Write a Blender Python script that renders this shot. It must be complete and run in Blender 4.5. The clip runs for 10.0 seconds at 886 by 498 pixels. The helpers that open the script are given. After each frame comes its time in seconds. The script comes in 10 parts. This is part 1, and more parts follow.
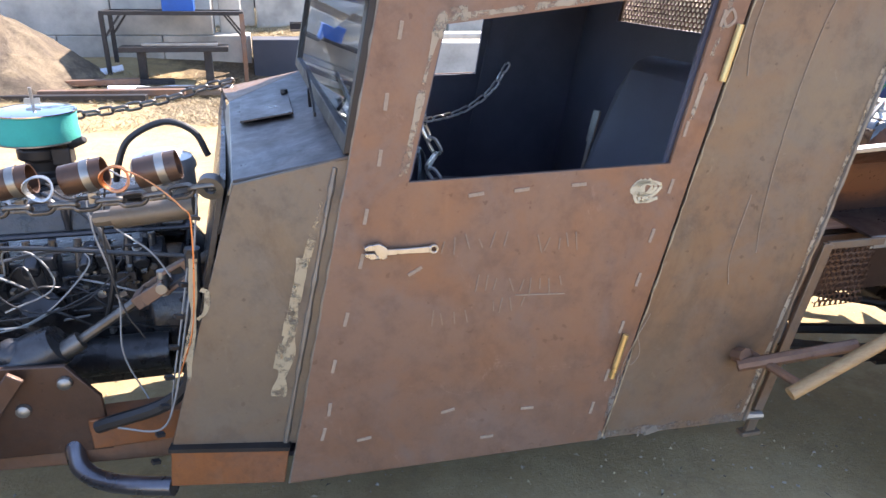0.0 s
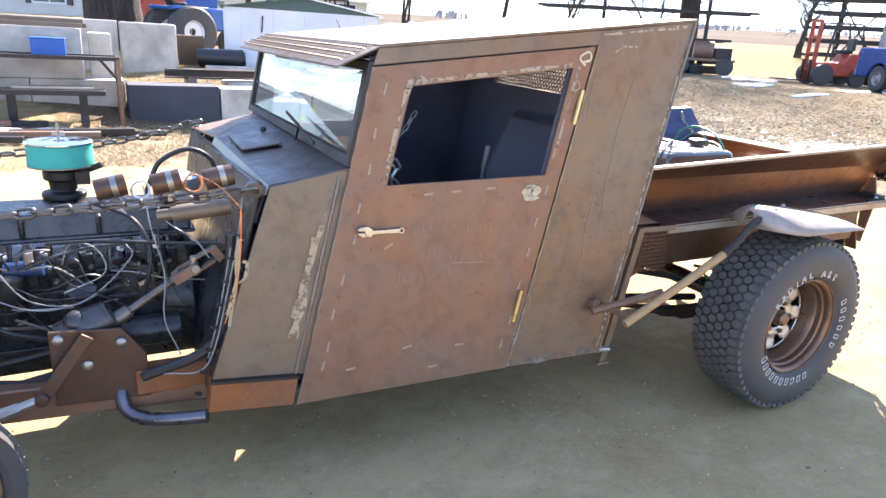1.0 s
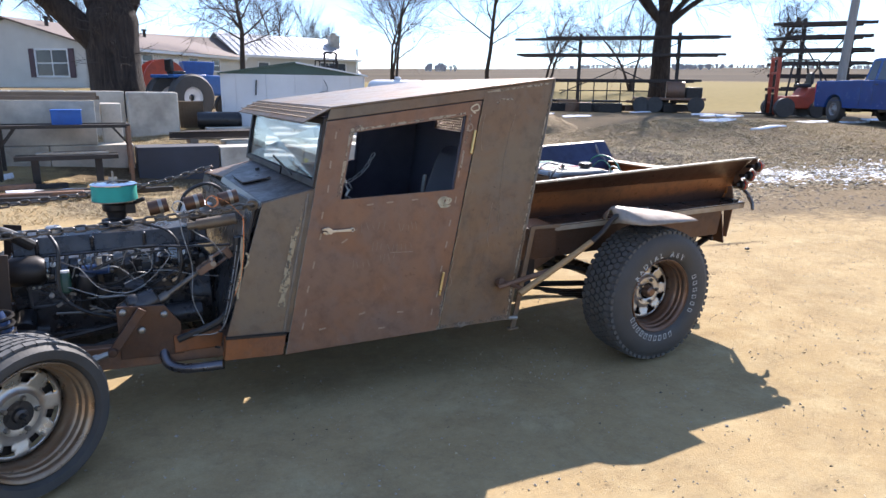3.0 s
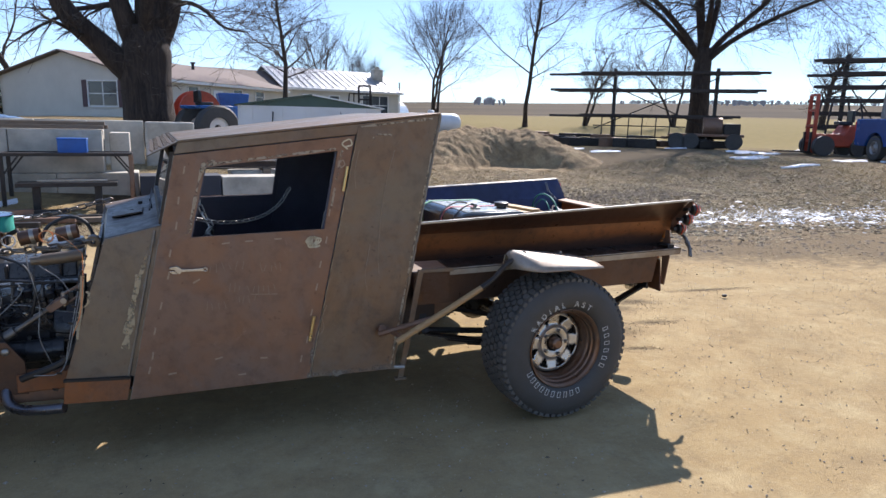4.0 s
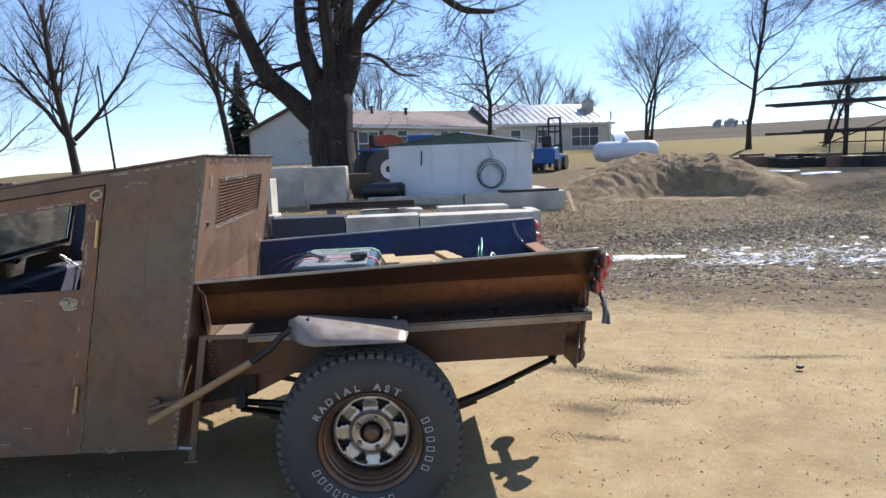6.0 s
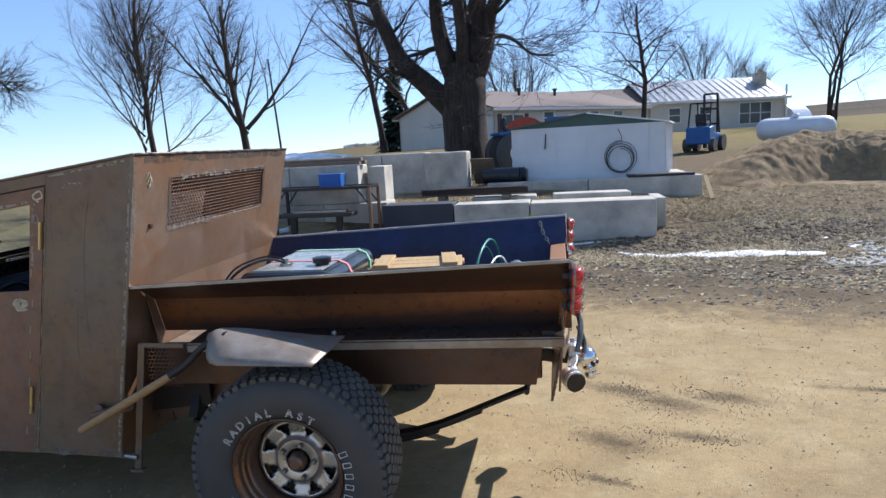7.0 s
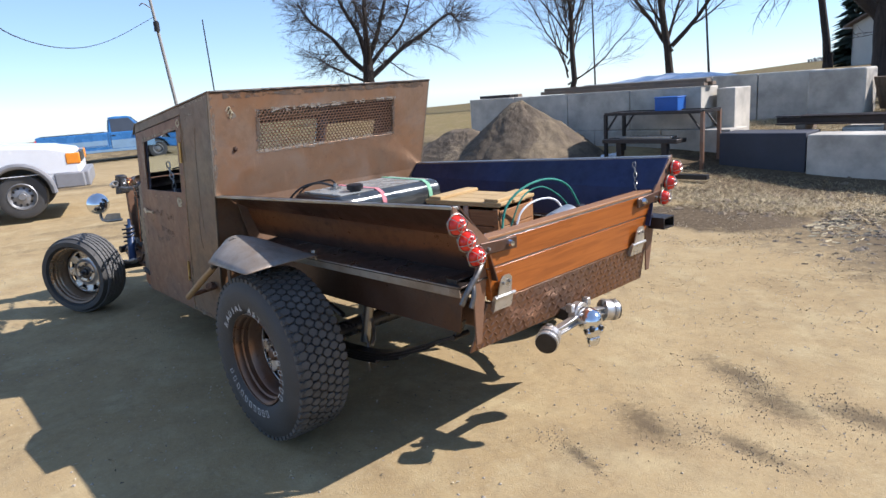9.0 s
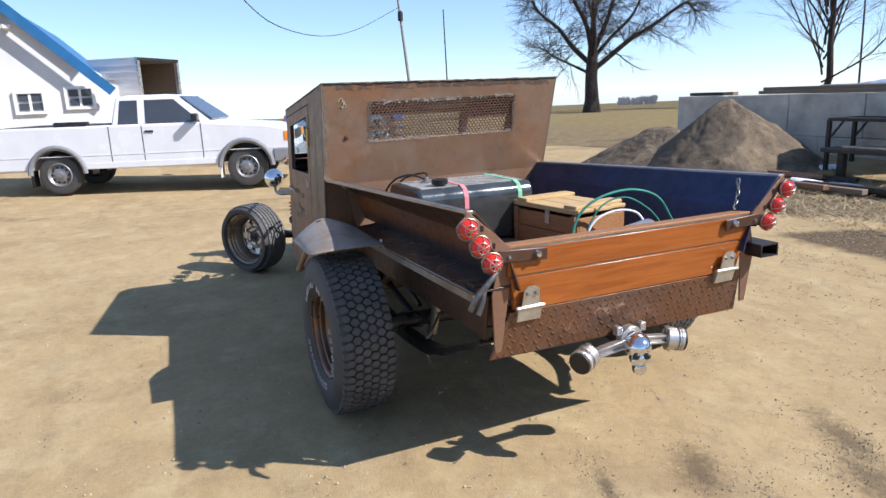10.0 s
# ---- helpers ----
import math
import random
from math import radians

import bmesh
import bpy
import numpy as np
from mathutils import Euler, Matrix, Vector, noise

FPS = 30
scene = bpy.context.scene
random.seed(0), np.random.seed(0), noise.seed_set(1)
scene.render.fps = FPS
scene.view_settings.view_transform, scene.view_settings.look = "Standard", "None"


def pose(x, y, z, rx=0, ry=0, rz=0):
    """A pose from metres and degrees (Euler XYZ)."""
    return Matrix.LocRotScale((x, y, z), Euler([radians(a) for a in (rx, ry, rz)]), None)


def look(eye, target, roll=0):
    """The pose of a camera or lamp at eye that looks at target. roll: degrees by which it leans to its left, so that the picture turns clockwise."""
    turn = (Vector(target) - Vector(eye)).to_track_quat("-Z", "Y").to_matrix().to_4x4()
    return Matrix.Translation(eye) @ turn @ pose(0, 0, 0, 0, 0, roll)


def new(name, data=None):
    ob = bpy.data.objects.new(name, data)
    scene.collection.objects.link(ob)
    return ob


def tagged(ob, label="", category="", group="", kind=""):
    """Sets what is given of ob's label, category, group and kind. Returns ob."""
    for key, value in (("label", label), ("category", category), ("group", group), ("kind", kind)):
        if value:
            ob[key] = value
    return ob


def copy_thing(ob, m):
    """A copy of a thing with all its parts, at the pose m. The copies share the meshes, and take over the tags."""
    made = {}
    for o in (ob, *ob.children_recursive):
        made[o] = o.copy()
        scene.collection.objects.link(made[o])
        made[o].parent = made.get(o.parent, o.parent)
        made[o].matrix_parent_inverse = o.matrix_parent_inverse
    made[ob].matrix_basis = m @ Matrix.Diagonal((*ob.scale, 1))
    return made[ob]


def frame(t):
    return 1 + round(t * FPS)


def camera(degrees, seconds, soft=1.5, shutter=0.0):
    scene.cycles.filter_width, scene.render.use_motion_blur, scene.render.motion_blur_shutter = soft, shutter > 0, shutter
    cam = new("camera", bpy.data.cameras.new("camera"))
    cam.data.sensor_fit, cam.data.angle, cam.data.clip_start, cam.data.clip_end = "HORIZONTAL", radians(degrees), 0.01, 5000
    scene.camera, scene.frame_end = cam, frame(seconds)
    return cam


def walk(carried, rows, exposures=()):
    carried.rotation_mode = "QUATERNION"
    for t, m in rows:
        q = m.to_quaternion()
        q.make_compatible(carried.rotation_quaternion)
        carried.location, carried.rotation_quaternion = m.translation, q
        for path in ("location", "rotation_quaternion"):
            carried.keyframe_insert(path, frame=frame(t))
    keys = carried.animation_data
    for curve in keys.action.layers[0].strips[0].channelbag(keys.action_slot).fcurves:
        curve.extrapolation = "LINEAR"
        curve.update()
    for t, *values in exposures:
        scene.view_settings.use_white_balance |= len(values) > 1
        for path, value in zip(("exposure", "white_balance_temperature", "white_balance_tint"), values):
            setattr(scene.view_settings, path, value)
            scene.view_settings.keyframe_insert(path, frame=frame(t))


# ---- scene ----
cam = camera(67.4, 10.0)
PATH = [
    (0, (-2.067, -2.011, 1.402), (-1.577, -0.225, 0.648), 1.1),
    (0.5, (-2.324, -2.331, 1.425), (-1.5, -0.613, 0.817), 2.4),
    (1, (-2.578, -2.62, 1.469), (-1.685, -0.936, 0.862), 3.5),
    (1.5, (-2.76, -3.026, 1.482), (-1.893, -1.328, 0.877), 1.3),
    (2, (-2.97, -3.288, 1.479), (-2.079, -1.585, 0.928), 1.2),
    (2.5, (-3.035, -3.523, 1.519), (-2.108, -1.834, 0.983), 1.0),
    (2.7, (-2.979, -3.609, 1.521), (-2.06, -1.907, 1.016), 0.4),
    (3.8, (-2.095, -3.711, 1.517), (-1.259, -1.94, 1.114), 2.7),
    (4, (-1.932, -3.807, 1.541), (-1.143, -2.008, 1.164), 1.3),
    (4.5, (-1.404, -3.878, 1.542), (-0.963, -1.962, 1.176), 1.9),
    (5, (-0.906, -3.831, 1.51), (-0.466, -1.908, 1.18), -0.7),
    (5.5, (-0.405, -3.733, 1.555), (-0.019, -1.788, 1.29), -1.8),
    (5.7, (-0.161, -3.709, 1.531), (0.097, -1.743, 1.271), -2.1),
    (6.8, (0.835, -3.252, 1.572), (0.685, -1.284, 1.244), -2.8),
    (7, (1.007, -3.171, 1.546), (0.66, -1.226, 1.239), -3.1),
    (7.5, (1.468, -3.016, 1.546), (0.758, -1.176, 1.212), -4.4),
    (8, (1.873, -2.748, 1.535), (0.997, -0.995, 1.135), -4.8),
    (8.5, (2.299, -2.571, 1.507), (1.032, -1.078, 1.097), -4.5),
    (9, (2.643, -2.299, 1.492), (1.217, -0.973, 1.034), -4.2),
    (9.5, (2.847, -2.033, 1.511), (1.32, -0.837, 1.023), -3.0),
    (10, (3.018, -1.725, 1.494), (1.239, -0.931, 1.043), -2.2),
]
EXPOSURES = ((0.0, 2.24, 6850, 20), (0.5, 2.76, 6900, 21), (1.0, 2.40, 6900, 21), (1.5, 1.92, 6800, 20), (2.0, 1.65, 6650, 20), (2.7, 1.36, 6550, 18), (3.8, 0.86, 6550, 17), (5.0, 0.66, 6550, 15), (5.6, 0.76, 6500, 15), (7.0, 0.60, 6100, 13), (8.5, 0.72, 6250, 15), (10.0, 0.75, 6350, 15))
walk(cam, [(t, look(eye, target, roll)) for t, eye, target, roll in PATH], EXPOSURES)

# ---- light ----
SUN = Vector((0.80, 0.89, 1.0)).normalized()
world = bpy.data.worlds.new("sky")
scene.world = world
world.use_nodes = True
_sky = world.node_tree.nodes.new("ShaderNodeTexSky")
_sky.sky_type = "NISHITA"
_sky.sun_disc = False
_sky.sun_elevation = math.asin(SUN.z)
_sky.sun_rotation = math.atan2(SUN.x, SUN.y)
_sky.altitude = 1600
_sky.air_density, _sky.dust_density, _sky.ozone_density = 1.0, 0.0, 2.5
_back = world.node_tree.nodes["Background"]
_tint = world.node_tree.nodes.new("ShaderNodeMix")
_tint.data_type, _tint.blend_type = "RGBA", "MULTIPLY"
_tint.inputs[0].default_value = 1.0
_tint.inputs[7].default_value = (0.89, 0.98, 1.04, 1)
world.node_tree.links.new(_sky.outputs[0], _tint.inputs[6])
_haze = world.node_tree.nodes.new("ShaderNodeMix")
_haze.data_type = "RGBA"
_haze.inputs[0].default_value = 0.36
_haze.inputs[7].default_value = (2.12, 3.15, 5.0, 1)
world.node_tree.links.new(_tint.outputs[2], _haze.inputs[6])
world.node_tree.links.new(_haze.outputs[2], _back.inputs[0])
_back.inputs[1].default_value = 0.118
sun_data = bpy.data.lights.new("sun", "SUN")
sun_data.energy, sun_data.angle, sun_data.color = 4.7, radians(0.55), (1.0, 0.972, 0.925)
sun = new("sun", sun_data)
sun.rotation_euler = SUN.to_track_quat("Z", "Y").to_euler()


# ---- mesh helpers ----
class Shape:
    """Collects vertices and faces for one mesh."""

    def __init__(self):
        self.v, self.f = [], []

    def add(self, verts, faces):
        n = len(self.v)
        self.v.extend(tuple(p) for p in verts)
        self.f.extend(tuple(i + n for i in face) for face in faces)
        return self

    def box(self, c, s, rot=(0, 0, 0)):
        m = Euler([radians(a) for a in rot]).to_matrix()
        hx, hy, hz = s[0] / 2, s[1] / 2, s[2] / 2
        pts = [m @ Vector((a * hx, b * hy, d * hz)) + Vector(c) for d in (-1, 1) for b in (-1, 1) for a in (-1, 1)]
        return self.add(pts, [(0, 2, 3, 1), (4, 5, 7, 6), (0, 1, 5, 4), (2, 6, 7, 3), (0, 4, 6, 2), (1, 3, 7, 5)])

    def beam(self, a, b, w, h, up=(0, 0, 1)):
        """A bar of w x h from a to b."""
        a, b, up = Vector(a), Vector(b), Vector(up)
        d = (b - a).normalized()
        s = d.cross(up)
        s = s.normalized() if s.length > 1e-4 else Vector((1, 0, 0))
        u = s.cross(d)
        pts = [p + s * (i * w / 2) + u * (j * h / 2) for p in (a, b) for j in (-1, 1) for i in (-1, 1)]
        return self.add(pts, [(0, 1, 3, 2), (4, 6, 7, 5), (0, 4, 5, 1), (2, 3, 7, 6), (0, 2, 6, 4), (1, 5, 7, 3)])

    def tube(self, path, radius, sides=8, cap=True):
        """A round bar along a path; radius is one number or one for each point."""
        path = [Vector(p) for p in path]
        rr = radius if isinstance(radius, (list, tuple)) else [radius] * len(path)
        n0, ref = len(self.v), None
        for i, p in enumerate(path):
            d = (path[min(i + 1, len(path) - 1)] - path[max(i - 1, 0)]).normalized()
            if ref is None:
                ref = d.orthogonal().normalized()
            ref = (ref - d * ref.dot(d))
            ref = ref.normalized() if ref.length > 1e-5 else d.orthogonal().normalized()
            w = d.cross(ref)
            for k in range(sides):
                t = 2 * math.pi * k / sides
                self.v.append(tuple(p + (ref * math.cos(t) + w * math.sin(t)) * rr[i]))
        for i in range(len(path) - 1):
            for k in range(sides):
                a, b = n0 + i * sides + k, n0 + i * sides + (k + 1) % sides
                self.f.append((a, b, b + sides, a + sides))
        if cap:
            self.f.append(tuple(n0 + k for k in reversed(range(sides))))
            e = n0 + (len(path) - 1) * sides
            self.f.append(tuple(e + k for k in range(sides)))
        return self

    def lathe(self, profile, c=(0, 0, 0), axis=(0, 0, 1), sides=32, close=False):
        """Turns (radius, height) pairs round an axis through c."""
        axis = Vector(axis).normalized()
        u = axis.orthogonal().normalized()
        w = axis.cross(u)
        n0, m = len(self.v), len(profile)
        for k in range(sides):
            t = 2 * math.pi * k / sides
            d = u * math.cos(t) + w * math.sin(t)
            for r, h in profile:
                self.v.append(tuple(Vector(c) + d * r + axis * h))
        for k in range(sides):
            a0, b0 = n0 + k * m, n0 + ((k + 1) % sides) * m
            for i in range(m if close else m - 1):
                j = (i + 1) % m
                self.f.append((a0 + i, b0 + i, b0 + j, a0 + j))
        return self

    def disc(self, r, c, axis, thick, sides=24):
        a = Vector(axis).normalized() * (thick / 2)
        return self.tube([Vector(c) - a, Vector(c) + a], r, sides)

    def prism(self, pts, off):
        """A flat polygon of 3D points, given thickness by the vector off."""
        n, off = len(pts), Vector(off)
        p = [Vector(q) for q in pts]
        allp = p + [q + off for q in p]
        faces = [tuple(range(n)), tuple(n + i for i in reversed(range(n)))]
        faces += [(i, n + i, n + (i + 1) % n, (i + 1) % n) for i in range(n)]
        return self.add(allp, [tuple(reversed(f)) for f in faces])

    def ring(self, outer, inner, off):
        """A polygon with a hole of the same number of corners, given thickness."""
        n, off = len(outer), Vector(off)
        o, h = [Vector(q) for q in outer], [Vector(q) for q in inner]
        allp = o + h + [q + off for q in o] + [q + off for q in h]
        faces = []
        for i in range(n):
            j = (i + 1) % n
            faces += [(i, n + i, n + j, j), (2 * n + i, 2 * n + j, 3 * n + j, 3 * n + i),
                      (i, j, 2 * n + j, 2 * n + i), (n + i, 3 * n + i, 3 * n + j, n + j)]
        return self.add(allp, faces)

    def ball(self, c, r, seg=16, rings=10, scale=(1, 1, 1)):
        prof, n0 = [], len(self.v)
        for i in range(rings + 1):
            a = math.pi * i / rings
            prof.append((math.sin(a) * r, -math.cos(a) * r))
        self.lathe(prof, (0, 0, 0), (0, 0, 1), seg)
        for i in range(n0, len(self.v)):
            x, y, z = self.v[i]
            self.v[i] = (c[0] + x * scale[0], c[1] + y * scale[1], c[2] + z * scale[2])
        return self

    def mesh(self, name, smooth=35):
        me = bpy.data.meshes.new(name)
        me.from_pydata(self.v, [], self.f)
        me.validate()
        bm = bmesh.new()
        bm.from_mesh(me)
        bmesh.ops.remove_doubles(bm, verts=bm.verts, dist=1e-5)
        bmesh.ops.recalc_face_normals(bm, faces=bm.faces)
        bm.to_mesh(me)
        bm.free()
        if smooth and len(me.polygons):
            me.polygons.foreach_set("use_smooth", [True] * len(me.polygons))
            me.set_sharp_from_angle(angle=radians(smooth))
        return me


def fast_mesh(name, shape, smooth=False):
    """A mesh with no clean-up, for large counts."""
    me = bpy.data.meshes.new(name)
    me.from_pydata(shape.v, [], shape.f)
    if smooth:
        me.polygons.foreach_set("use_smooth", [True] * len(me.polygons))
    me.update()
    return me


def part(name, shape, material, parent=None, label="", bevel=0.0, smooth=35):
    """Links a shape as one mesh object under a thing or a part."""
    me = shape if isinstance(shape, bpy.types.Mesh) else shape.mesh(name, smooth)
    if not me.materials:
        me.materials.append(material)
    ob = new(name, me)
    if parent is not None:
        ob.parent = parent
    if label:
        tagged(ob, label)
    if bevel:
        b = ob.modifiers.new("bevel", "BEVEL")
        b.width, b.segments, b.limit_method, b.angle_limit = bevel, 2, "ANGLE", radians(40)
    return ob


def thing(name, label, category, m=None, group="", kind=""):
    ob = new(name)
    ob.empty_display_size = 0.1
    if m is not None:
        ob.matrix_basis = m
    return tagged(ob, label, category, group, kind)


def solid(name, shape, material, label, category, kind="", group="", bevel=0.0, m=None, smooth=35):
    ob = part(name, shape, material, None, "", bevel, smooth)
    if m is not None:
        ob.matrix_basis = m
    return tagged(ob, label, category, group, kind)


def smooth_path(pts, n=6):
    """A Catmull-Rom line through the points."""
    p = [Vector(q) for q in pts]
    p = [p[0] * 2 - p[1]] + p + [p[-1] * 2 - p[-2]]
    out = []
    for i in range(1, len(p) - 2):
        for k in range(n):
            t = k / n
            out.append(0.5 * (2 * p[i] + (p[i + 1] - p[i - 1]) * t + (2 * p[i - 1] - 5 * p[i] + 4 * p[i + 1] - p[i + 2]) * t * t
                              + (3 * p[i] - p[i - 1] - 3 * p[i + 1] + p[i + 2]) * t ** 3))
    return out + [p[-2]]


# ---- materials ----
class Nodes:
    """A small hand for node materials."""

    def __init__(self, name):
        self.mat = bpy.data.materials.new(name)
        self.mat.use_nodes = True
        self.t = self.mat.node_tree
        self.p = self.t.nodes["Principled BSDF"]
        self.co = self.t.nodes.new("ShaderNodeTexCoord").outputs["Object"]

    def node(self, kind, **values):
        n = self.t.nodes.new(kind)
        for k, v in values.items():
            n.inputs[k].default_value = v
        return n

    def link(self, a, b):
        self.t.links.new(a, b)

    def scaled(self, s):
        m = self.node("ShaderNodeMapping")
        m.inputs["Scale"].default_value = s
        self.link(self.co, m.inputs["Vector"])
        return m.outputs[0]

    def noise(self, scale, detail=5, rough=0.6, stretch=None, distortion=0.0):
        n = self.node("ShaderNodeTexNoise", Scale=scale, Detail=detail, Roughness=rough, Distortion=distortion)
        self.link(self.scaled(stretch) if stretch else self.co, n.inputs["Vector"])
        return n.outputs["Fac"]

    def ramp(self, fac, *stops):
        r = self.t.nodes.new("ShaderNodeValToRGB")
        e = r.color_ramp.elements
        while len(e) < len(stops):
            e.new(0.5)
        for el, (pos, col) in zip(e, stops):
            el.position = pos
            el.color = (*col, 1) if isinstance(col, tuple) else (col, col, col, 1)
        self.link(fac, r.inputs[0])
        return r.outputs[0]

    def mix(self, fac, a, b, mode="MIX"):
        m = self.t.nodes.new("ShaderNodeMix")
        m.data_type, m.blend_type = "RGBA", mode
        for sock, val in ((m.inputs[0], fac), (m.inputs[6], a), (m.inputs[7], b)):
            if isinstance(val, (int, float)):
                sock.default_value = val
            elif isinstance(val, tuple):
                sock.default_value = (*val, 1)
            else:
                self.link(val, sock)
        return m.outputs[2]

    def math(self, op, a, b=0.0):
        m = self.t.nodes.new("ShaderNodeMath")
        m.operation = op
        for sock, val in ((m.inputs[0], a), (m.inputs[1], b)):
            if isinstance(val, (int, float)):
                sock.default_value = val
            else:
                self.link(val, sock)
        return m.outputs[0]

    def attr(self, name):
        a = self.t.nodes.new("ShaderNodeAttribute")
        a.attribute_name = name
        return a.outputs["Fac"]

    def set(self, color=None, rough=None, metal=None, **more):
        for key, val in (("Base Color", color), ("Roughness", rough), ("Metallic", metal), *more.items()):
            if val is None:
                continue
            if isinstance(val, (int, float)):
                self.p.inputs[key].default_value = val
            elif isinstance(val, tuple):
                self.p.inputs[key].default_value = (*val, 1)
            else:
                self.link(val, self.p.inputs[key])
        return self

    def bump(self, height, strength=0.3, distance=0.01):
        b = self.node("ShaderNodeBump", Strength=strength, Distance=distance)
        self.link(height, b.inputs["Height"])
        self.link(b.outputs[0], self.p.inputs["Normal"])
        return self


def mat_paint(name, color, rough=0.5, metal=0.0, vary=0.25, scale=6.0, bump=0.15, fine=90.0):
    """Painted or bare surface with stains at two scales."""
    n = Nodes(name)
    big, small = n.noise(scale), n.noise(fine, 3)
    dark = tuple(c * (1 - vary) for c in color)
    light = tuple(min(1, c * (1 + vary * 0.6)) for c in color)
    col = n.mix(n.math("MULTIPLY", small, 0.35), n.ramp(big, (0.3, dark), (0.7, light)), tuple(c * 0.7 for c in color))
    n.set(col, n.ramp(big, (0.25, max(0.05, rough - 0.12)), (0.75, min(1, rough + 0.12))), metal)
    return n.bump(small, bump, 0.004).mat


def mat_steel(name, tone, rust, mix=0.5, rough=0.55, metal=0.55, streak=True):
    """Hot-rolled sheet: rust film over mill scale, blotches, run marks, pits and rubbed spots."""
    n = Nodes(name)
    big, cloud = n.noise(1.7, 6, 0.62, None, 0.5), n.noise(4.2, 9, 0.74, None, 0.9)
    mid, fine = n.noise(15, 6, 0.72), n.noise(150, 3)
    grey = sum(tone) / 3
    base = n.mix(n.ramp(big, (0.56 - mix * 0.30, 0.0), (0.72 - mix * 0.30, 1.0)), tone, rust)
    base = n.mix(n.ramp(cloud, (0.50, 0.0), (0.66, 0.40)), base, tuple(0.55 * c + 0.62 * grey for c in tone))
    base = n.mix(n.ramp(n.noise(3.0, 8, 0.75, (1.3, 1.3, 0.8), 0.6), (0.52, 0.0), (0.70, 0.48)), base, tuple(c * 0.42 for c in rust))
    base = n.mix(n.ramp(mid, (0.50, 0.0), (0.68, 0.34)), base, tuple(c * 0.52 for c in tone))
    base = n.mix(n.ramp(n.noise(7.5, 9, 0.8, None, 1.5), (0.60, 0.0), (0.70, 0.55)), base, tuple(min(1, c * 1.5 + 0.04) for c in tone))
    if streak:
        runs = n.math("MULTIPLY", n.ramp(n.noise(34, 2, 0.5, (1, 1, 0.035)), (0.64, 0.0), (0.70, 1.0)), n.ramp(n.noise(2.3, 4), (0.50, 0.0), (0.62, 0.3)))
        base = n.mix(runs, base, tuple(min(1, c * 1.45 + 0.03) for c in tone))
    base = n.mix(n.ramp(n.noise(46, 2, 0.5), (0.69, 0.0), (0.73, 0.40)), base, tuple(c * 0.35 for c in rust))
    base = n.mix(n.math("MULTIPLY", fine, 0.22), base, tuple(c * 0.5 for c in tone))
    n.set(base, n.ramp(n.mix(0.4, cloud, mid), (0.34, max(0.12, rough - 0.20)), (0.64, min(1, rough + 0.20))), metal)
    return n.bump(n.mix(0.35, mid, fine), 0.16, 0.004).mat


def mat_wood(name, color, dark, axis=0, rough=0.5, scale=3.0):
    n = Nodes(name)
    st = [14, 14, 14]
    st[axis] = 0.9
    grain = n.noise(scale * 2.2, 7, 0.62, tuple(st), 0.6)
    broad = n.noise(2.5, 3)
    col = n.ramp(grain, (0.32, dark), (0.62, color))
    col = n.mix(n.ramp(broad, (0.3, 0.0), (0.75, 0.45)), col, tuple(c * 0.7 for c in color))
    n.set(col, rough)
    return n.bump(grain, 0.2, 0.003).mat


def mat_glass(name, tint=(0.75, 0.85, 0.88), rough=0.02):
    n = Nodes(name)
    n.set(tint, rough, 0.0, IOR=1.45)
    n.p.inputs["Transmission Weight"].default_value = 1.0
    return n.mat


RUST = mat_steel("rusty_sheet", (0.218, 0.138, 0.100), (0.236, 0.126, 0.076), 0.55, 0.52, 0.45)
RUST_RED = mat_steel("red_rust_plate", (0.185, 0.090, 0.050), (0.300, 0.110, 0.038), 0.7, 0.5, 0.4)
SHEET = mat_steel("mill_scale_sheet", (0.184, 0.146, 0.108), (0.202, 0.128, 0.080), 0.42, 0.48, 0.5, False)
COWL = mat_steel("blue_brown_scale", (0.110, 0.100, 0.096), (0.120, 0.088, 0.070), 0.45, 0.40, 0.55, False)
BLUE_SHEET = mat_steel("blue_mill_scale", (0.026, 0.036, 0.095), (0.024, 0.028, 0.060), 0.4, 0.55, 0.3)
TAN_SHEET = mat_steel("tan_rust_panel", (0.245, 0.158, 0.104), (0.270, 0.142, 0.074), 0.46, 0.46, 0.45)
BARE = mat_paint("bare_steel", (0.36, 0.34, 0.31), 0.38, 0.85, 0.35, 8)
DARK_METAL = mat_paint("dark_steel", (0.045, 0.040, 0.038), 0.5, 0.6, 0.4, 10)
GREASE = mat_paint("greasy_cast_iron", (0.062, 0.061, 0.064), 0.30, 0.5, 0.5, 14, 0.5, 60)
CHROME = mat_paint("chrome", (0.78, 0.79, 0.80), 0.08, 1.0, 0.05, 4, 0.0)
SILVER = mat_paint("dull_silver_wheel", (0.58, 0.56, 0.53), 0.32, 0.8, 0.3, 12)
RIM_RUST = mat_steel("rusted_rim_barrel", (0.215, 0.150, 0.112), (0.195, 0.100, 0.058), 0.5, 0.36, 0.7, False)
RIM_TAN = mat_steel("stained_rim_barrel", (0.38, 0.29, 0.21), (0.32, 0.20, 0.115), 0.4, 0.34, 0.8, False)
BLUED = mat_paint("blued_pipe", (0.14, 0.14, 0.16), 0.30, 0.85, 0.4, 9)
RUBBER = mat_paint("tyre_rubber", (0.058, 0.0555, 0.053), 0.66, 0.0, 0.35, 7, 0.4, 120)
DUSTY_RUBBER = mat_paint("dusty_tread", (0.092, 0.087, 0.080), 0.82, 0.0, 0.4, 9, 0.4, 110)
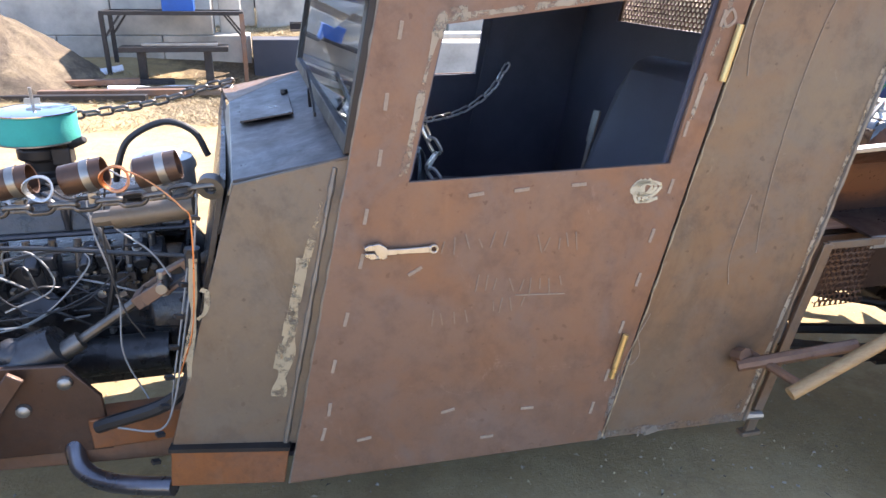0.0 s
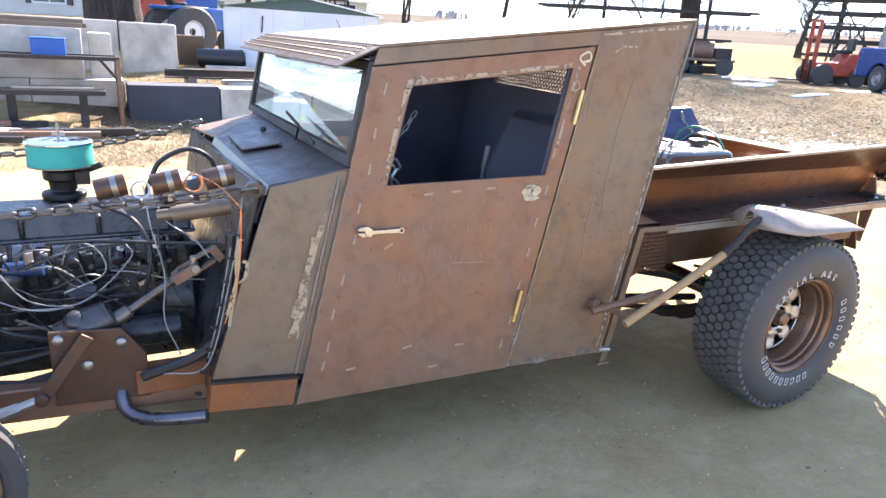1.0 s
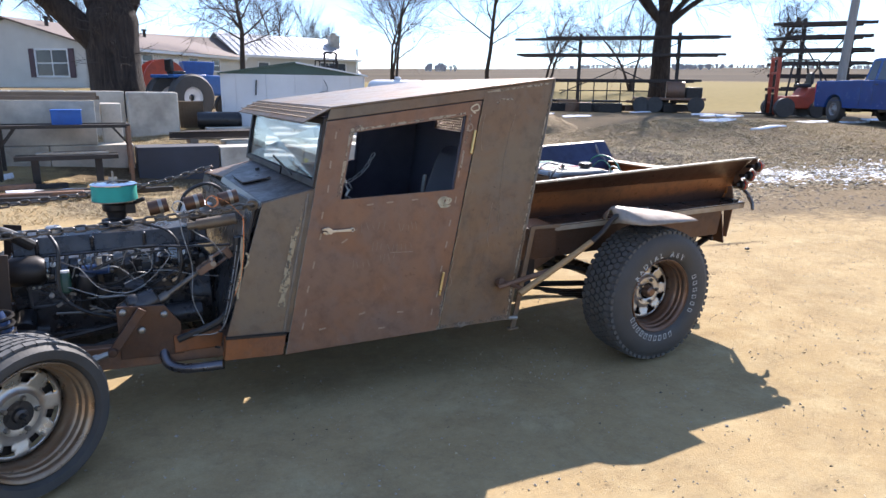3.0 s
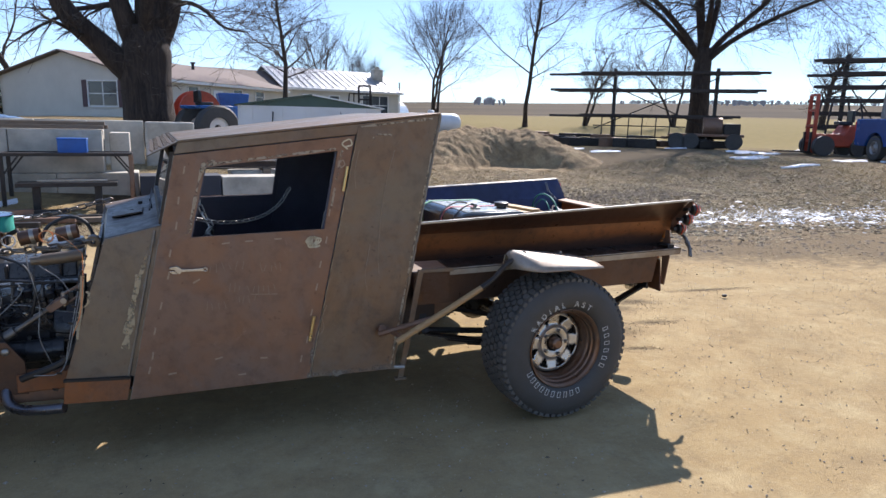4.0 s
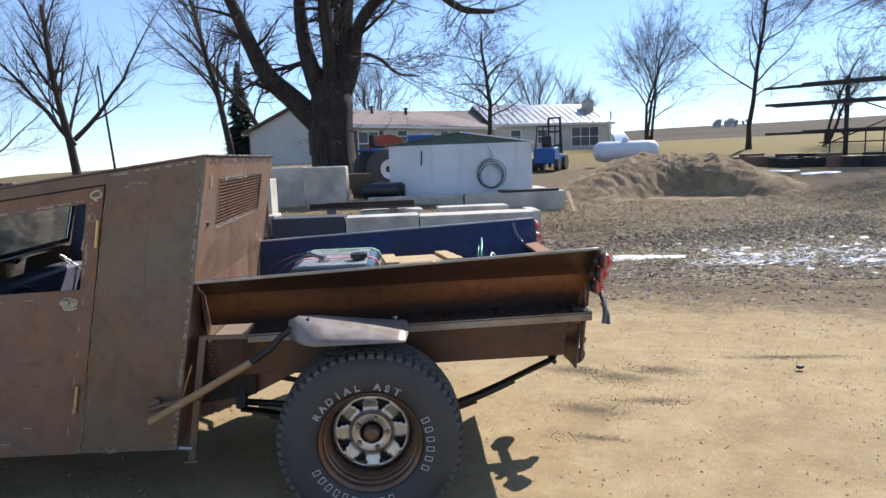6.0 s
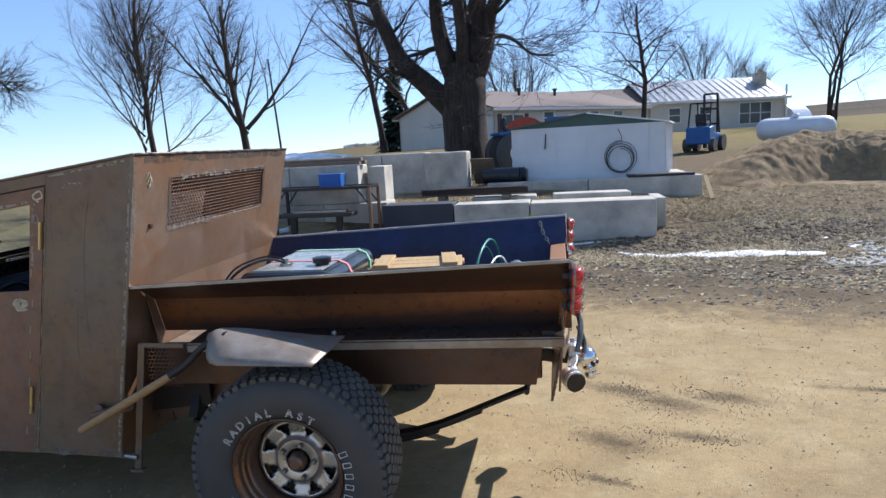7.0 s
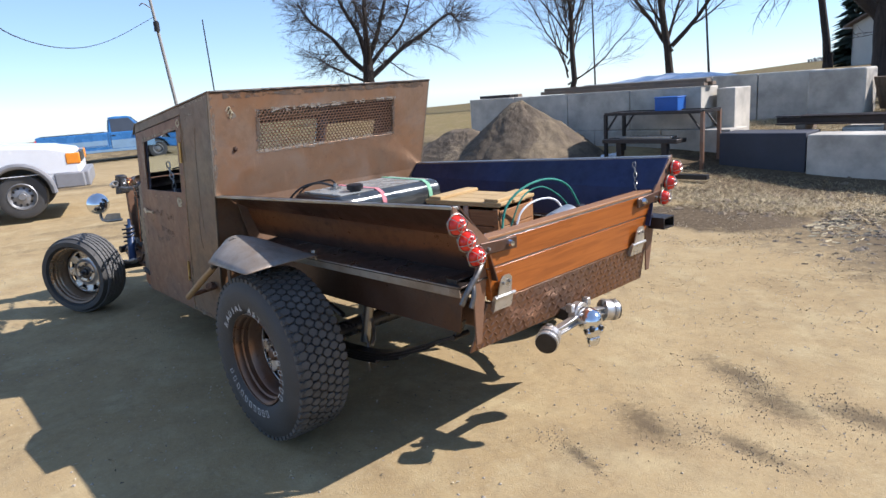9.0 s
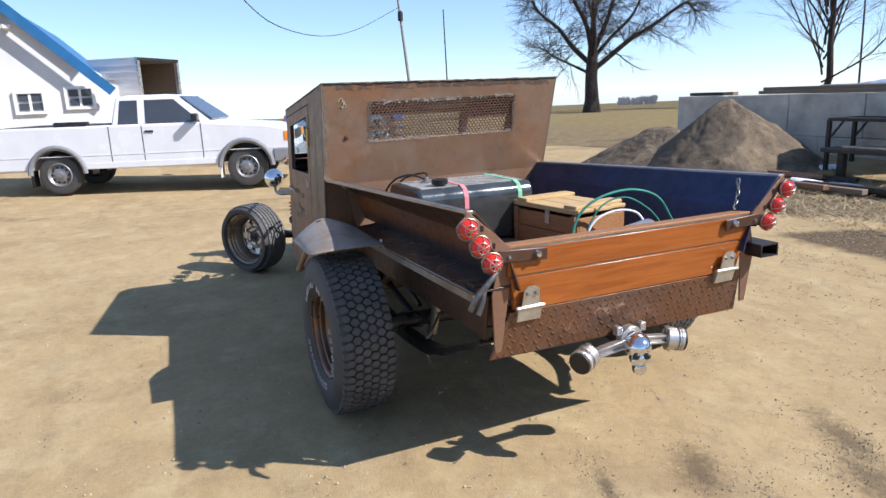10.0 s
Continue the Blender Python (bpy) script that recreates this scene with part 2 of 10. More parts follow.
WHITE_LETTER = mat_paint("white_letter_rubber", (0.62, 0.61, 0.58), 0.7, 0.0, 0.25, 30)
# lighter than the tyre rubber: glancing sunlight on the front tread, as colour
FRONT_TREAD = mat_paint("sunlit_road_tread", (0.105, 0.102, 0.098), 0.7, 0.0, 0.35, 9, 0.4, 110)
BLACK = mat_paint("black_paint", (0.016, 0.016, 0.018), 0.35, 0.0, 0.3, 10)
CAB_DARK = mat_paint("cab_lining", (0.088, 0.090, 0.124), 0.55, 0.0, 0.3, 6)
TEAL = mat_paint("teal_foam", (0.035, 0.42, 0.33), 0.75, 0.0, 0.15, 12, 0.5, 200)
GREY_PLASTIC = mat_paint("grey_wire", (0.27, 0.27, 0.265), 0.5, 0.0, 0.2, 20)
CABLE_GREY = mat_paint("grey_cable", (0.075, 0.075, 0.078), 0.5, 0.0, 0.2, 20)
BLACK_HOSE = mat_paint("black_hose", (0.020, 0.020, 0.021), 0.45, 0.0, 0.2, 20)
ALLOY_WIRE = mat_paint("bright_grey_wire", (0.50, 0.50, 0.49), 0.3, 0.6, 0.2, 20)
COPPER = mat_paint("copper_wire", (0.70, 0.28, 0.12), 0.3, 0.9, 0.2, 20)
GREEN_HOSE = mat_paint("green_hose", (0.03, 0.22, 0.16), 0.4, 0.0, 0.2, 20)
BLUE_PLASTIC = mat_paint("blue_plastic", (0.02, 0.12, 0.42), 0.45, 0.0, 0.2, 8)
BLUE_PAINT = mat_paint("blue_paint", (0.015, 0.105, 0.32), 0.35, 0.0, 0.25, 5)
PLANK = mat_wood("varnished_plank", (0.335, 0.098, 0.018), (0.215, 0.056, 0.010), 1, 0.24, 1.6)
CRATE_WOOD = mat_wood("crate_wood", (0.33, 0.155, 0.060), (0.20, 0.085, 0.032), 0, 0.6, 3)
PALE_WOOD = mat_wood("pale_wood", (0.52, 0.36, 0.17), (0.40, 0.25, 0.10), 1, 0.65, 3)
GREY_WOOD = mat_wood("weathered_wood", (0.22, 0.16, 0.11), (0.12, 0.085, 0.06), 0, 0.75, 2)
POLE_WOOD = mat_wood("silvered_pole", (0.36, 0.34, 0.31), (0.22, 0.205, 0.185), 2, 0.8, 2)
HANDLE_WOOD = mat_wood("shovel_handle_wood", (0.38, 0.24, 0.11), (0.26, 0.15, 0.065), 0, 0.55, 4)
SHOVEL = mat_steel("worn_shovel_steel", (0.36, 0.335, 0.295), (0.24, 0.175, 0.125), 0.22, 0.46, 0.45, False)
RED_LENS = mat_paint("red_lamp_lens", (0.65, 0.030, 0.015), 0.12, 0.0, 0.2, 40)
CONCRETE = mat_paint("concrete", (0.51, 0.465, 0.39), 0.85, 0.0, 0.42, 2.2, 0.5, 40)
CONCRETE_DARK = mat_paint("stained_concrete", (0.052, 0.055, 0.068), 0.8, 0.0, 0.3, 3, 0.4, 40)
WHITE_SIDING = mat_paint("white_siding", (0.66, 0.66, 0.66), 0.55, 0.0, 0.12, 1.2, 0.1)
CREAM_SIDING = mat_paint("cream_siding", (0.60, 0.57, 0.51), 0.6, 0.0, 0.10, 1.0, 0.1)
GREEN_ROOF = mat_paint("green_metal_roof", (0.050, 0.090, 0.075), 0.4, 0.2, 0.2, 2)
BROWN_ROOF = mat_paint("brown_shingle", (0.185, 0.138, 0.115), 0.85, 0.0, 0.25, 5, 0.4)
METAL_ROOF = mat_paint("galvanised_roof", (0.50, 0.50, 0.50), 0.35, 0.6, 0.2, 3)
BLUE_ROOF = mat_paint("blue_metal_roof", (0.020, 0.13, 0.30), 0.35, 0.1, 0.15, 3)
WHITE_TRIM = mat_paint("white_trim", (0.78, 0.78, 0.77), 0.45, 0.0, 0.08, 5)
DARK_TRIM = mat_paint("maroon_shutter", (0.075, 0.035, 0.045), 0.5, 0.0, 0.2, 5)
WINDOW_DARK = mat_paint("window_glass", (0.055, 0.065, 0.080), 0.06, 0.0, 0.2, 1.5, 0.0)
WHITE_CAR = mat_paint("white_car_paint", (0.74, 0.75, 0.77), 0.22, 0.0, 0.06, 3, 0.0)
GREY_PLASTIC_CLAD = mat_paint("grey_cladding", (0.22, 0.22, 0.23), 0.55, 0.0, 0.15, 6)
BLUE_CAR = mat_paint("faded_blue_car_paint", (0.035, 0.17, 0.42), 0.28, 0.0, 0.15, 3, 0.0)
LIGHT_BLUE_CAR = mat_paint("light_blue_car_paint", (0.20, 0.33, 0.47), 0.35, 0.0, 0.12, 3, 0.0)
NAVY_CAR = mat_paint("navy_car_paint", (0.006, 0.052, 0.22), 0.22, 0.0, 0.12, 3, 0.0)
STEEL_WHEEL = mat_paint("grey_steel_wheel", (0.27, 0.27, 0.275), 0.4, 0.5, 0.2, 10)
AMBER = mat_paint("amber_lens", (0.85, 0.28, 0.03), 0.15, 0.0, 0.1, 20)
ORANGE_PAINT = mat_paint("orange_red_paint", (0.40, 0.060, 0.026), 0.5, 0.0, 0.3, 5)
TANK_WHITE = mat_paint("tank_white", (0.70, 0.71, 0.72), 0.4, 0.0, 0.1, 2)


def mat_bark(name, color, size):
    """Bark with long upright furrows and pale ridges."""
    n = Nodes(name)
    ridge = n.noise(size, 8, 0.72, (3.2, 3.2, 0.5), 1.2)
    big, fine = n.noise(1.3, 4), n.noise(40, 4)
    col = n.ramp(ridge, (0.36, tuple(c * 0.30 for c in color)), (0.52, color), (0.68, tuple(c * 1.7 for c in color)))
    col = n.mix(n.ramp(big, (0.4, 0.0), (0.7, 0.45)), col, tuple(c * 0.6 for c in color))
    n.set(col, 0.95)
    return n.bump(n.mix(0.25, ridge, fine), 1.0, 0.09).mat


BARK = mat_bark("bark", (0.056, 0.041, 0.032), 4.0)
TWIG = mat_paint("twig_bark", (0.070, 0.055, 0.047), 0.9, 0.0, 0.35, 6, 0.3)
NEEDLE = mat_paint("conifer_needles", (0.022, 0.038, 0.022), 0.8, 0.0, 0.4, 3, 0.4)
SNOW = mat_paint("old_snow", (0.82, 0.84, 0.88), 0.6, 0.0, 0.12, 6, 0.5, 40)
WEED = mat_paint("dry_grass_blade", (0.46, 0.36, 0.20), 0.85, 0.0, 0.3, 3, 0.1)
STONE = mat_paint("pebble", (0.36, 0.31, 0.245), 0.85, 0.0, 0.35, 12, 0.3)
WIRE_CHALK = mat_paint("chalk", (0.60, 0.52, 0.36), 0.9, 0.0, 0.25, 40)
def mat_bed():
    """Dark brown plate with an orange band along the bend of the bed side."""
    n = Nodes("orange_banded_plate")
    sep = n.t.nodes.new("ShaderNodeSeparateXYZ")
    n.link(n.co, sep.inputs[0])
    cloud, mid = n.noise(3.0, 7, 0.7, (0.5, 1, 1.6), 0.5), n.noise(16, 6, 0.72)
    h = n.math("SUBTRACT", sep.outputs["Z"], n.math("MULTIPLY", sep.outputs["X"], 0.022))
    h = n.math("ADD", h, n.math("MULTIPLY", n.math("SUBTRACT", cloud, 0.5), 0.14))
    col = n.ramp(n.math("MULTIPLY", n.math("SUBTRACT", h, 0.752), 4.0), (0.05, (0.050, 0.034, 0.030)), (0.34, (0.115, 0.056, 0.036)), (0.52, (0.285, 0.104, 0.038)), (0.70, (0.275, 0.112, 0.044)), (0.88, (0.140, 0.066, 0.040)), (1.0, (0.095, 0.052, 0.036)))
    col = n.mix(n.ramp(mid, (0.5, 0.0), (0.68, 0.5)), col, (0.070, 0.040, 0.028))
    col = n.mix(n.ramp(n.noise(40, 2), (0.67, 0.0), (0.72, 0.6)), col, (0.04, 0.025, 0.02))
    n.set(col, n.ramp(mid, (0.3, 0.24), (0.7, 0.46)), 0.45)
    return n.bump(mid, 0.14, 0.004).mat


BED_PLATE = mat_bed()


def mat_smear(name, color, cut=0.5, scale=60):
    """A worn smear whose edge breaks up into the surface below."""
    n = Nodes(name)
    a, b = n.noise(scale, 6, 0.75), n.noise(scale * 0.25, 3)
    n.set(n.mix(b, tuple(c * 0.75 for c in color), color), 0.6, 0.3, Alpha=n.ramp(n.mix(0.4, a, b), (cut - 0.05, 0.0), (cut + 0.06, 0.85)))
    return n.mat


YELLOW_SCALE = mat_smear("yellowed_scale", (0.48, 0.40, 0.27), 0.45, 38)
GREY_SMEAR = mat_smear("ground_weld_smear", (0.24, 0.205, 0.170), 0.51, 40)
BROWN_BLACK = mat_paint("brown_black_steel", (0.050, 0.036, 0.030), 0.6, 0.4, 0.4, 5)
CHEQUER = mat_steel("rusted_chequer", (0.170, 0.105, 0.072), (0.210, 0.098, 0.050), 0.5, 0.42, 0.6, False)
TAN_SMEAR = mat_smear("tan_ground_edge", (0.42, 0.35, 0.26), 0.47, 45)
BURN_SMEAR = mat_smear("heat_burn", (0.125, 0.095, 0.075), 0.47, 30)
# blue cast of the ledge's reflection is put into its base colour
LEDGE = mat_steel("blue_black_ledge", (0.060, 0.058, 0.064), (0.070, 0.052, 0.042), 0.4, 0.34, 0.6, False)
CUP = mat_steel("burnt_brown_pipe", (0.115, 0.072, 0.054), (0.105, 0.056, 0.036), 0.5, 0.42, 0.6, False)
NAVY_PAINT = mat_paint("navy_enamel", (0.018, 0.045, 0.12), 0.35, 0.0, 0.3, 9)
FILTER_GREEN = mat_paint("dark_green_enamel", (0.025, 0.075, 0.055), 0.35, 0.0, 0.3, 14)
COVER = mat_paint("worn_black_pressing", (0.085, 0.085, 0.09), 0.3, 0.7, 0.4, 16)
CHAIN_STEEL = mat_paint("worn_chain", (0.17, 0.155, 0.14), 0.4, 0.8, 0.4, 30)
GAP_WELD = mat_paint("tan_weld_scale", (0.36, 0.28, 0.18), 0.7, 0.2, 0.4, 40)
CHALK_FAINT = mat_paint("rubbed_chalk", (0.34, 0.26, 0.19), 0.85, 0.1, 0.3, 60)
CHALK_TEXT = mat_paint("worn_chalk_line", (0.27, 0.195, 0.14), 0.85, 0.1, 0.3, 60)
WELD = mat_steel("weld_bead", (0.21, 0.19, 0.165), (0.20, 0.14, 0.09), 0.35, 0.45, 0.6, False)
SPANNER = mat_paint("dull_chrome", (0.50, 0.49, 0.47), 0.30, 0.9, 0.2, 30)
BRASS = mat_paint("brass_hinge", (0.62, 0.47, 0.22), 0.35, 0.8, 0.2, 20)
MAT_GLASS = mat_glass("windscreen_glass")


# ---- ground ----
FAR_SLOPE = ((-180, -0.010), (-90, 0.0), (0, 0.022), (43, 0.033), (63, 0.029), (90, 0.018), (105, 0.007), (116, -0.003), (126, -0.015), (140, -0.020), (169, -0.024), (180, -0.016))
HEIGHTS = (  # x, y, z, reach
    (0, 0, 0, 3), (-3, -2.2, 0, 3), (-3.1, -1.0, -0.05, 0.7), (-3.1, 0.9, -0.05, 0.7), (3, -2, 0, 3), (0, -5, 0, 4), (-6, -3, 0, 4), (5, 2, 0, 3),
    (-3.2, 7.4, 0.0, 1.2), (-1.0, 7.8, -0.24, 1.0), (1.2, 7.9, -0.36, 1.0), (2.8, 7.8, -0.33, 1.0), (5, 8.0, 0.0, 1.4), (8.7, 9.3, 0.1, 2.0), (-6.5, 7.4, 0.0, 1.6),
    (-1.5, 9.7, 0.46, 0.8), (0.5, 9.8, 0.42, 0.8), (2.3, 9.8, 0.40, 0.8), (-4, 10.2, 0.55, 1.2), (-6.5, 10.2, 0.6, 1.5), (4.2, 11.0, 0.18, 1.2), (2.0, 10.7, 0.36, 0.7), (-0.3, 12.6, 0.66, 0.8), (1.2, 12.8, 0.66, 0.8), (2.8, 12.9, 0.62, 0.8),
    (-2.0, 14.5, 0.55, 2.0), (2.0, 15.5, 0.45, 2.0), (5.0, 15.0, 0.3, 2.0), (7.0, 12.5, 0.15, 2.5), (-2.2, 18.5, 0.7, 2.5), (5.0, 22, 0.55, 4), (11, 27, 0.85, 4),
    (-4, 36, 1.5, 6), (5, 44, 1.6, 6), (14, 52, 1.7, 7), (20, 24, 0.5, 5), (19.5, 13.5, 0.75, 5), (-9.2, -0.1, -0.08, 2.2), (-10.3, -3.0, -0.03, 2.2), (-17, -3, 0.5, 4), (-20, 5, -0.14, 5), (-27.5, 5.5, -0.48, 5), (-9, 12, 0.1, 3), (-29, 22, 0.3, 8))


def ground_z(x, y):
    r, az = math.hypot(x, y), math.degrees(math.atan2(y, x))
    for (a0, s0), (a1, s1) in zip(FAR_SLOPE, FAR_SLOPE[1:]):
        if a0 <= az <= a1:
            k = (az - a0) / (a1 - a0)
            k = k * k * (3 - 2 * k)
            s = s0 + (s1 - s0) * k
            break
    k = min(1, max(0, (r - 12) / 50))
    base = r * s * k * k * (3 - 2 * k)
    num, den = 0.0, 0.12
    for ax, ay, az_, reach in HEIGHTS:
        d2 = ((x - ax) ** 2 + (y - ay) ** 2) / (2 * reach * reach)
        if d2 < 12:
            w = math.exp(-d2)
            num += w * (az_ - base)
            den += w
    return base + num / den


def step(a, b, x):
    k = min(1, max(0, (x - a) / (b - a)))
    return k * k * (3 - 2 * k)


def surface_z(x, y):
    """The ground's height with its small unevenness."""
    r = math.hypot(x, y)
    fine = 0.012 * noise.noise((x * 1.3, y * 1.3, 0)) + 0.006 * noise.noise((x * 4, y * 4, 3)) if r < 40 else 0
    rough = step(5.2, 8, y) * 0.05 * noise.noise((x * 0.8, y * 0.8, 7)) if r < 60 else 0
    return ground_z(x, y) + fine + rough - 0.004


# x, y, half length, half width, turn
STAINS = ((1.25, 0.15, 0.24, 0.11, -28), (1.38, 0.86, 0.36, 0.11, -24), (1.95, 0.75, 0.24, 0.12, -10), (1.68, 0.21, 0.24, 0.06, -14), (1.18, -0.25, 0.18, 0.04, -20), (1.58, 0.68, 0.3, 0.14, -30), (2.9, 0.9, 0.5, 0.05, -8),
          (1.9, 4.0, 1.2, 0.5, -18), (3.2, 3.4, 0.9, 0.3, -20), (4.8, 3.0, 1.4, 0.2, -20), (1.0, 5.0, 0.8, 0.4, -10),
          (-6.0, 1.5, 2.5, 0.18, 74), (-7.2, 2.0, 2.6, 0.20, 74), (-8.6, -4.5, 2.0, 0.25, 60), (-13, 1.0, 3.0, 0.4, 80))


def ground_mesh():
    n = 264

    def axis(c, lo, hi):
        out = []
        for i in range(n + 1):
            u = 2 * i / n - 1
            v = math.sinh(7.2 * abs(u)) / math.sinh(7.2)
            out.append(c + (hi if u > 0 else -lo) * v * 3200)
        return out

    xs, ys = axis(0.0, 1, 1), axis(2.0, 1, 1)
    verts, lawn, straw, mud, field, ice, stain = [], [], [], [], [], [], []
    for y in ys:
        for x in xs:
            r = math.hypot(x, y)
            verts.append((x, y, surface_z(x, y)))
            bank = step(8.6, 9.2, y) * step(4.6, 3.6, x) if y < 40 else 0
            st = max(bank, 0.75 * step(5.0, 8.5, y + 0.25 * x * (x > 3)) * step(-3, 2, x + 3), step(20, 30, r) * 0.6)
            straw.append(min(1, st))
            lawn.append(step(20, 30, y + 0.35 * x) * step(-8, 2, x) * step(95, 70, r) * step(2.0, 3.2, abs(x - 4) + 1) + step(-6, -12, x) * step(8, 16, y) * 0.5)
            m = step(0.34, 0.62, 0.5 + 0.5 * noise.noise((x * 0.55, y * 0.55, 11))) * step(3.2, 4.6, y) * step(11, 8, y) * step(-4.5, -2.0, x)
            mud.append(m)
            field.append(step(75, 100, r))
            band = math.exp(-((y - 5.05 + 0.10 * (x - 4)) / 1.05) ** 2) * step(2.6, 4.2, x) * step(13, 9, x)
            ice.append(min(1, band))
            stain.append(step(0.4, 3.6, y + 0.45 * (x - 2.5)) * step(-3, 1.5, x) * step(60, 20, r))
    faces = [(j * (n + 1) + i, j * (n + 1) + i + 1, (j + 1) * (n + 1) + i + 1, (j + 1) * (n + 1) + i) for j in range(n) for i in range(n)]
    me = bpy.data.meshes.new("ground")
    me.from_pydata(verts, [], faces)
    me.polygons.foreach_set("use_smooth", [True] * len(faces))
    for name, values in (("lawn", lawn), ("straw", straw), ("mud", mud), ("field", field), ("ice", ice), ("churn", stain)):
        me.attributes.new(name, "FLOAT", "POINT").data.foreach_set("value", values)
    me.update()
    return me


def ground_material():
    n = Nodes("earth_and_dry_grass")
    big, mid, fine, grit = n.noise(0.35, 5, 0.6), n.noise(2.4, 6, 0.68), n.noise(22, 5, 0.7), n.noise(120, 3, 0.7)
    sand = n.mix(n.ramp(big, (0.35, 0.0), (0.68, 1.0)), (0.565, 0.420, 0.238), (0.46, 0.333, 0.178))
    sand = n.mix(n.ramp(mid, (0.50, 0.0), (0.68, 0.8)), sand, (0.62, 0.500, 0.302))
    sand = n.mix(n.ramp(n.noise(6.5, 8, 0.78, None, 0.4), (0.47, 0.0), (0.64, 0.50)), sand, (0.36, 0.272, 0.168))
    track = n.ramp(n.noise(0.9, 5, 0.7, (0.35, 1.6, 1)), (0.58, 0.0), (0.74, 0.45))
    sand = n.mix(track, sand, (0.165, 0.125, 0.085))
    sand = n.mix(n.ramp(fine, (0.50, 0.0), (0.70, 0.34)), sand, (0.300, 0.228, 0.146))
    sand = n.mix(n.ramp(n.noise(60, 4, 0.7), (0.54, 0.0), (0.66, 0.34)), sand, (0.66, 0.55, 0.38))
    sand = n.mix(n.ramp(n.noise(1.25, 9, 0.74, None, 0.8), (0.49, 0.0), (0.62, 0.36)), sand, (0.29, 0.207, 0.121))
    sand = n.mix(n.ramp(n.noise(1.9, 8, 0.72, (1.0, 1.7, 1), 0.5), (0.50, 0.0), (0.62, 0.28)), sand, (0.67, 0.535, 0.316))
    dry = n.mix(n.ramp(fine, (0.38, 0.0), (0.62, 1.0)), (0.150, 0.110, 0.066), (0.46, 0.36, 0.205))
    dry = n.mix(n.ramp(mid, (0.42, 0.0), (0.62, 0.8)), dry, (0.15, 0.115, 0.075))
    green = n.mix(n.ramp(mid, (0.3, 0.0), (0.7, 1.0)), (0.33, 0.260, 0.115), (0.25, 0.205, 0.092))
    mudc = n.mix(n.ramp(fine, (0.4, 0.0), (0.6, 1.0)), (0.105, 0.077, 0.050), (0.20, 0.150, 0.102))
    field = n.mix(n.ramp(n.noise(0.03, 4, 0.6, (0.25, 1.0, 1)), (0.4, 0.0), (0.6, 1.0)), (0.088, 0.071, 0.054), (0.135, 0.106, 0.073))
    edge = n.math("SUBTRACT", mid, 0.5)

    def zone(name):
        return n.ramp(n.math("ADD", n.attr(name), n.math("MULTIPLY", edge, 0.9)), (0.38, 0.0), (0.62, 1.0))

    col = n.mix(zone("straw"), sand, dry)
    col = n.mix(zone("field"), col, field)
    col = n.mix(zone("lawn"), col, green)
    col = n.mix(zone("mud"), col, mudc)
    clod = n.noise(7, 7, 0.78, None, 0.6)
    turned = n.math("MULTIPLY", n.attr("churn"), n.math("ADD", clod, n.math("MULTIPLY", n.noise(0.8, 4, 0.65), 0.7)))
    col = n.mix(n.ramp(turned, (0.54, 0.0), (0.78, 0.85)), col, (0.185, 0.142, 0.098))
    col = n.mix(n.ramp(n.math("MULTIPLY", n.attr("churn"), n.noise(11, 6, 0.8)), (0.60, 0.0), (0.68, 0.45)), col, (0.62, 0.55, 0.43))
    spot = None
    for sx, sy, lx, ly, ang in STAINS:
        m = n.t.nodes.new("ShaderNodeMapping")
        m.vector_type = "TEXTURE"
        m.inputs["Location"].default_value, m.inputs["Rotation"].default_value, m.inputs["Scale"].default_value = (sx, sy, 0), (0, 0, radians(ang)), (lx, ly, 50)
        n.link(n.co, m.inputs["Vector"])
        ln = n.t.nodes.new("ShaderNodeVectorMath")
        ln.operation = "LENGTH"
        n.link(m.outputs[0], ln.inputs[0])
        d = n.math("SUBTRACT", 1.25, n.math("MULTIPLY", ln.outputs["Value"], 0.62))
        spot = d if spot is None else n.math("MAXIMUM", spot, d)
    rag = n.math("ADD", n.math("MULTIPLY", n.noise(5, 12, 0.88, None, 0.6), 1.9), n.math("MULTIPLY", n.noise(34, 6, 0.8), 1.1))
    col = n.mix(n.ramp(n.math("SUBTRACT", n.math("ADD", spot, rag), 1.65), (0.42, 0.0), (1.05, 0.80)), col, (0.135, 0.102, 0.070))
    speck = n.math("MULTIPLY", n.attr("ice"), n.math("ADD", n.noise(3.2, 7, 0.78), n.math("MULTIPLY", fine, 0.35)))
    col = n.mix(n.ramp(speck, (0.57, 0.0), (0.67, 0.85)), col, (0.74, 0.75, 0.77))
    col = n.mix(n.math("MULTIPLY", grit, 0.30), col, (0.12, 0.09, 0.065))
    col = n.mix(1.0, col, (0.795, 0.785, 0.735), "MULTIPLY")
    n.set(col, 0.92)
    n.p.inputs["Specular IOR Level"].default_value = 0.04
    return n.bump(n.mix(0.4, n.mix(0.55, fine, clod), grit), 0.5, 0.02).mat


ground_me = ground_mesh()
ground_me.materials.append(ground_material())
tagged(new("ground", ground_me), "packed sandy farmyard earth turning to dry grass and fields", "ground", "", "structure")


# ---- the rat rod pickup ----
truck = thing("pickup_truck", "home-built rat rod pickup in bare rusty sheet steel, on wide tyres", "pickup truck")


def yl(x):
    """The cab's near side; it narrows to the front."""
    return -0.777 - 0.035 * (x + 0.75)


def yr(x, z):
    """The cab's far side, which leans in below."""
    return max(0.655, 0.735 - 0.13 * (1.573 - z)) + 0.02 * (x + 0.75)


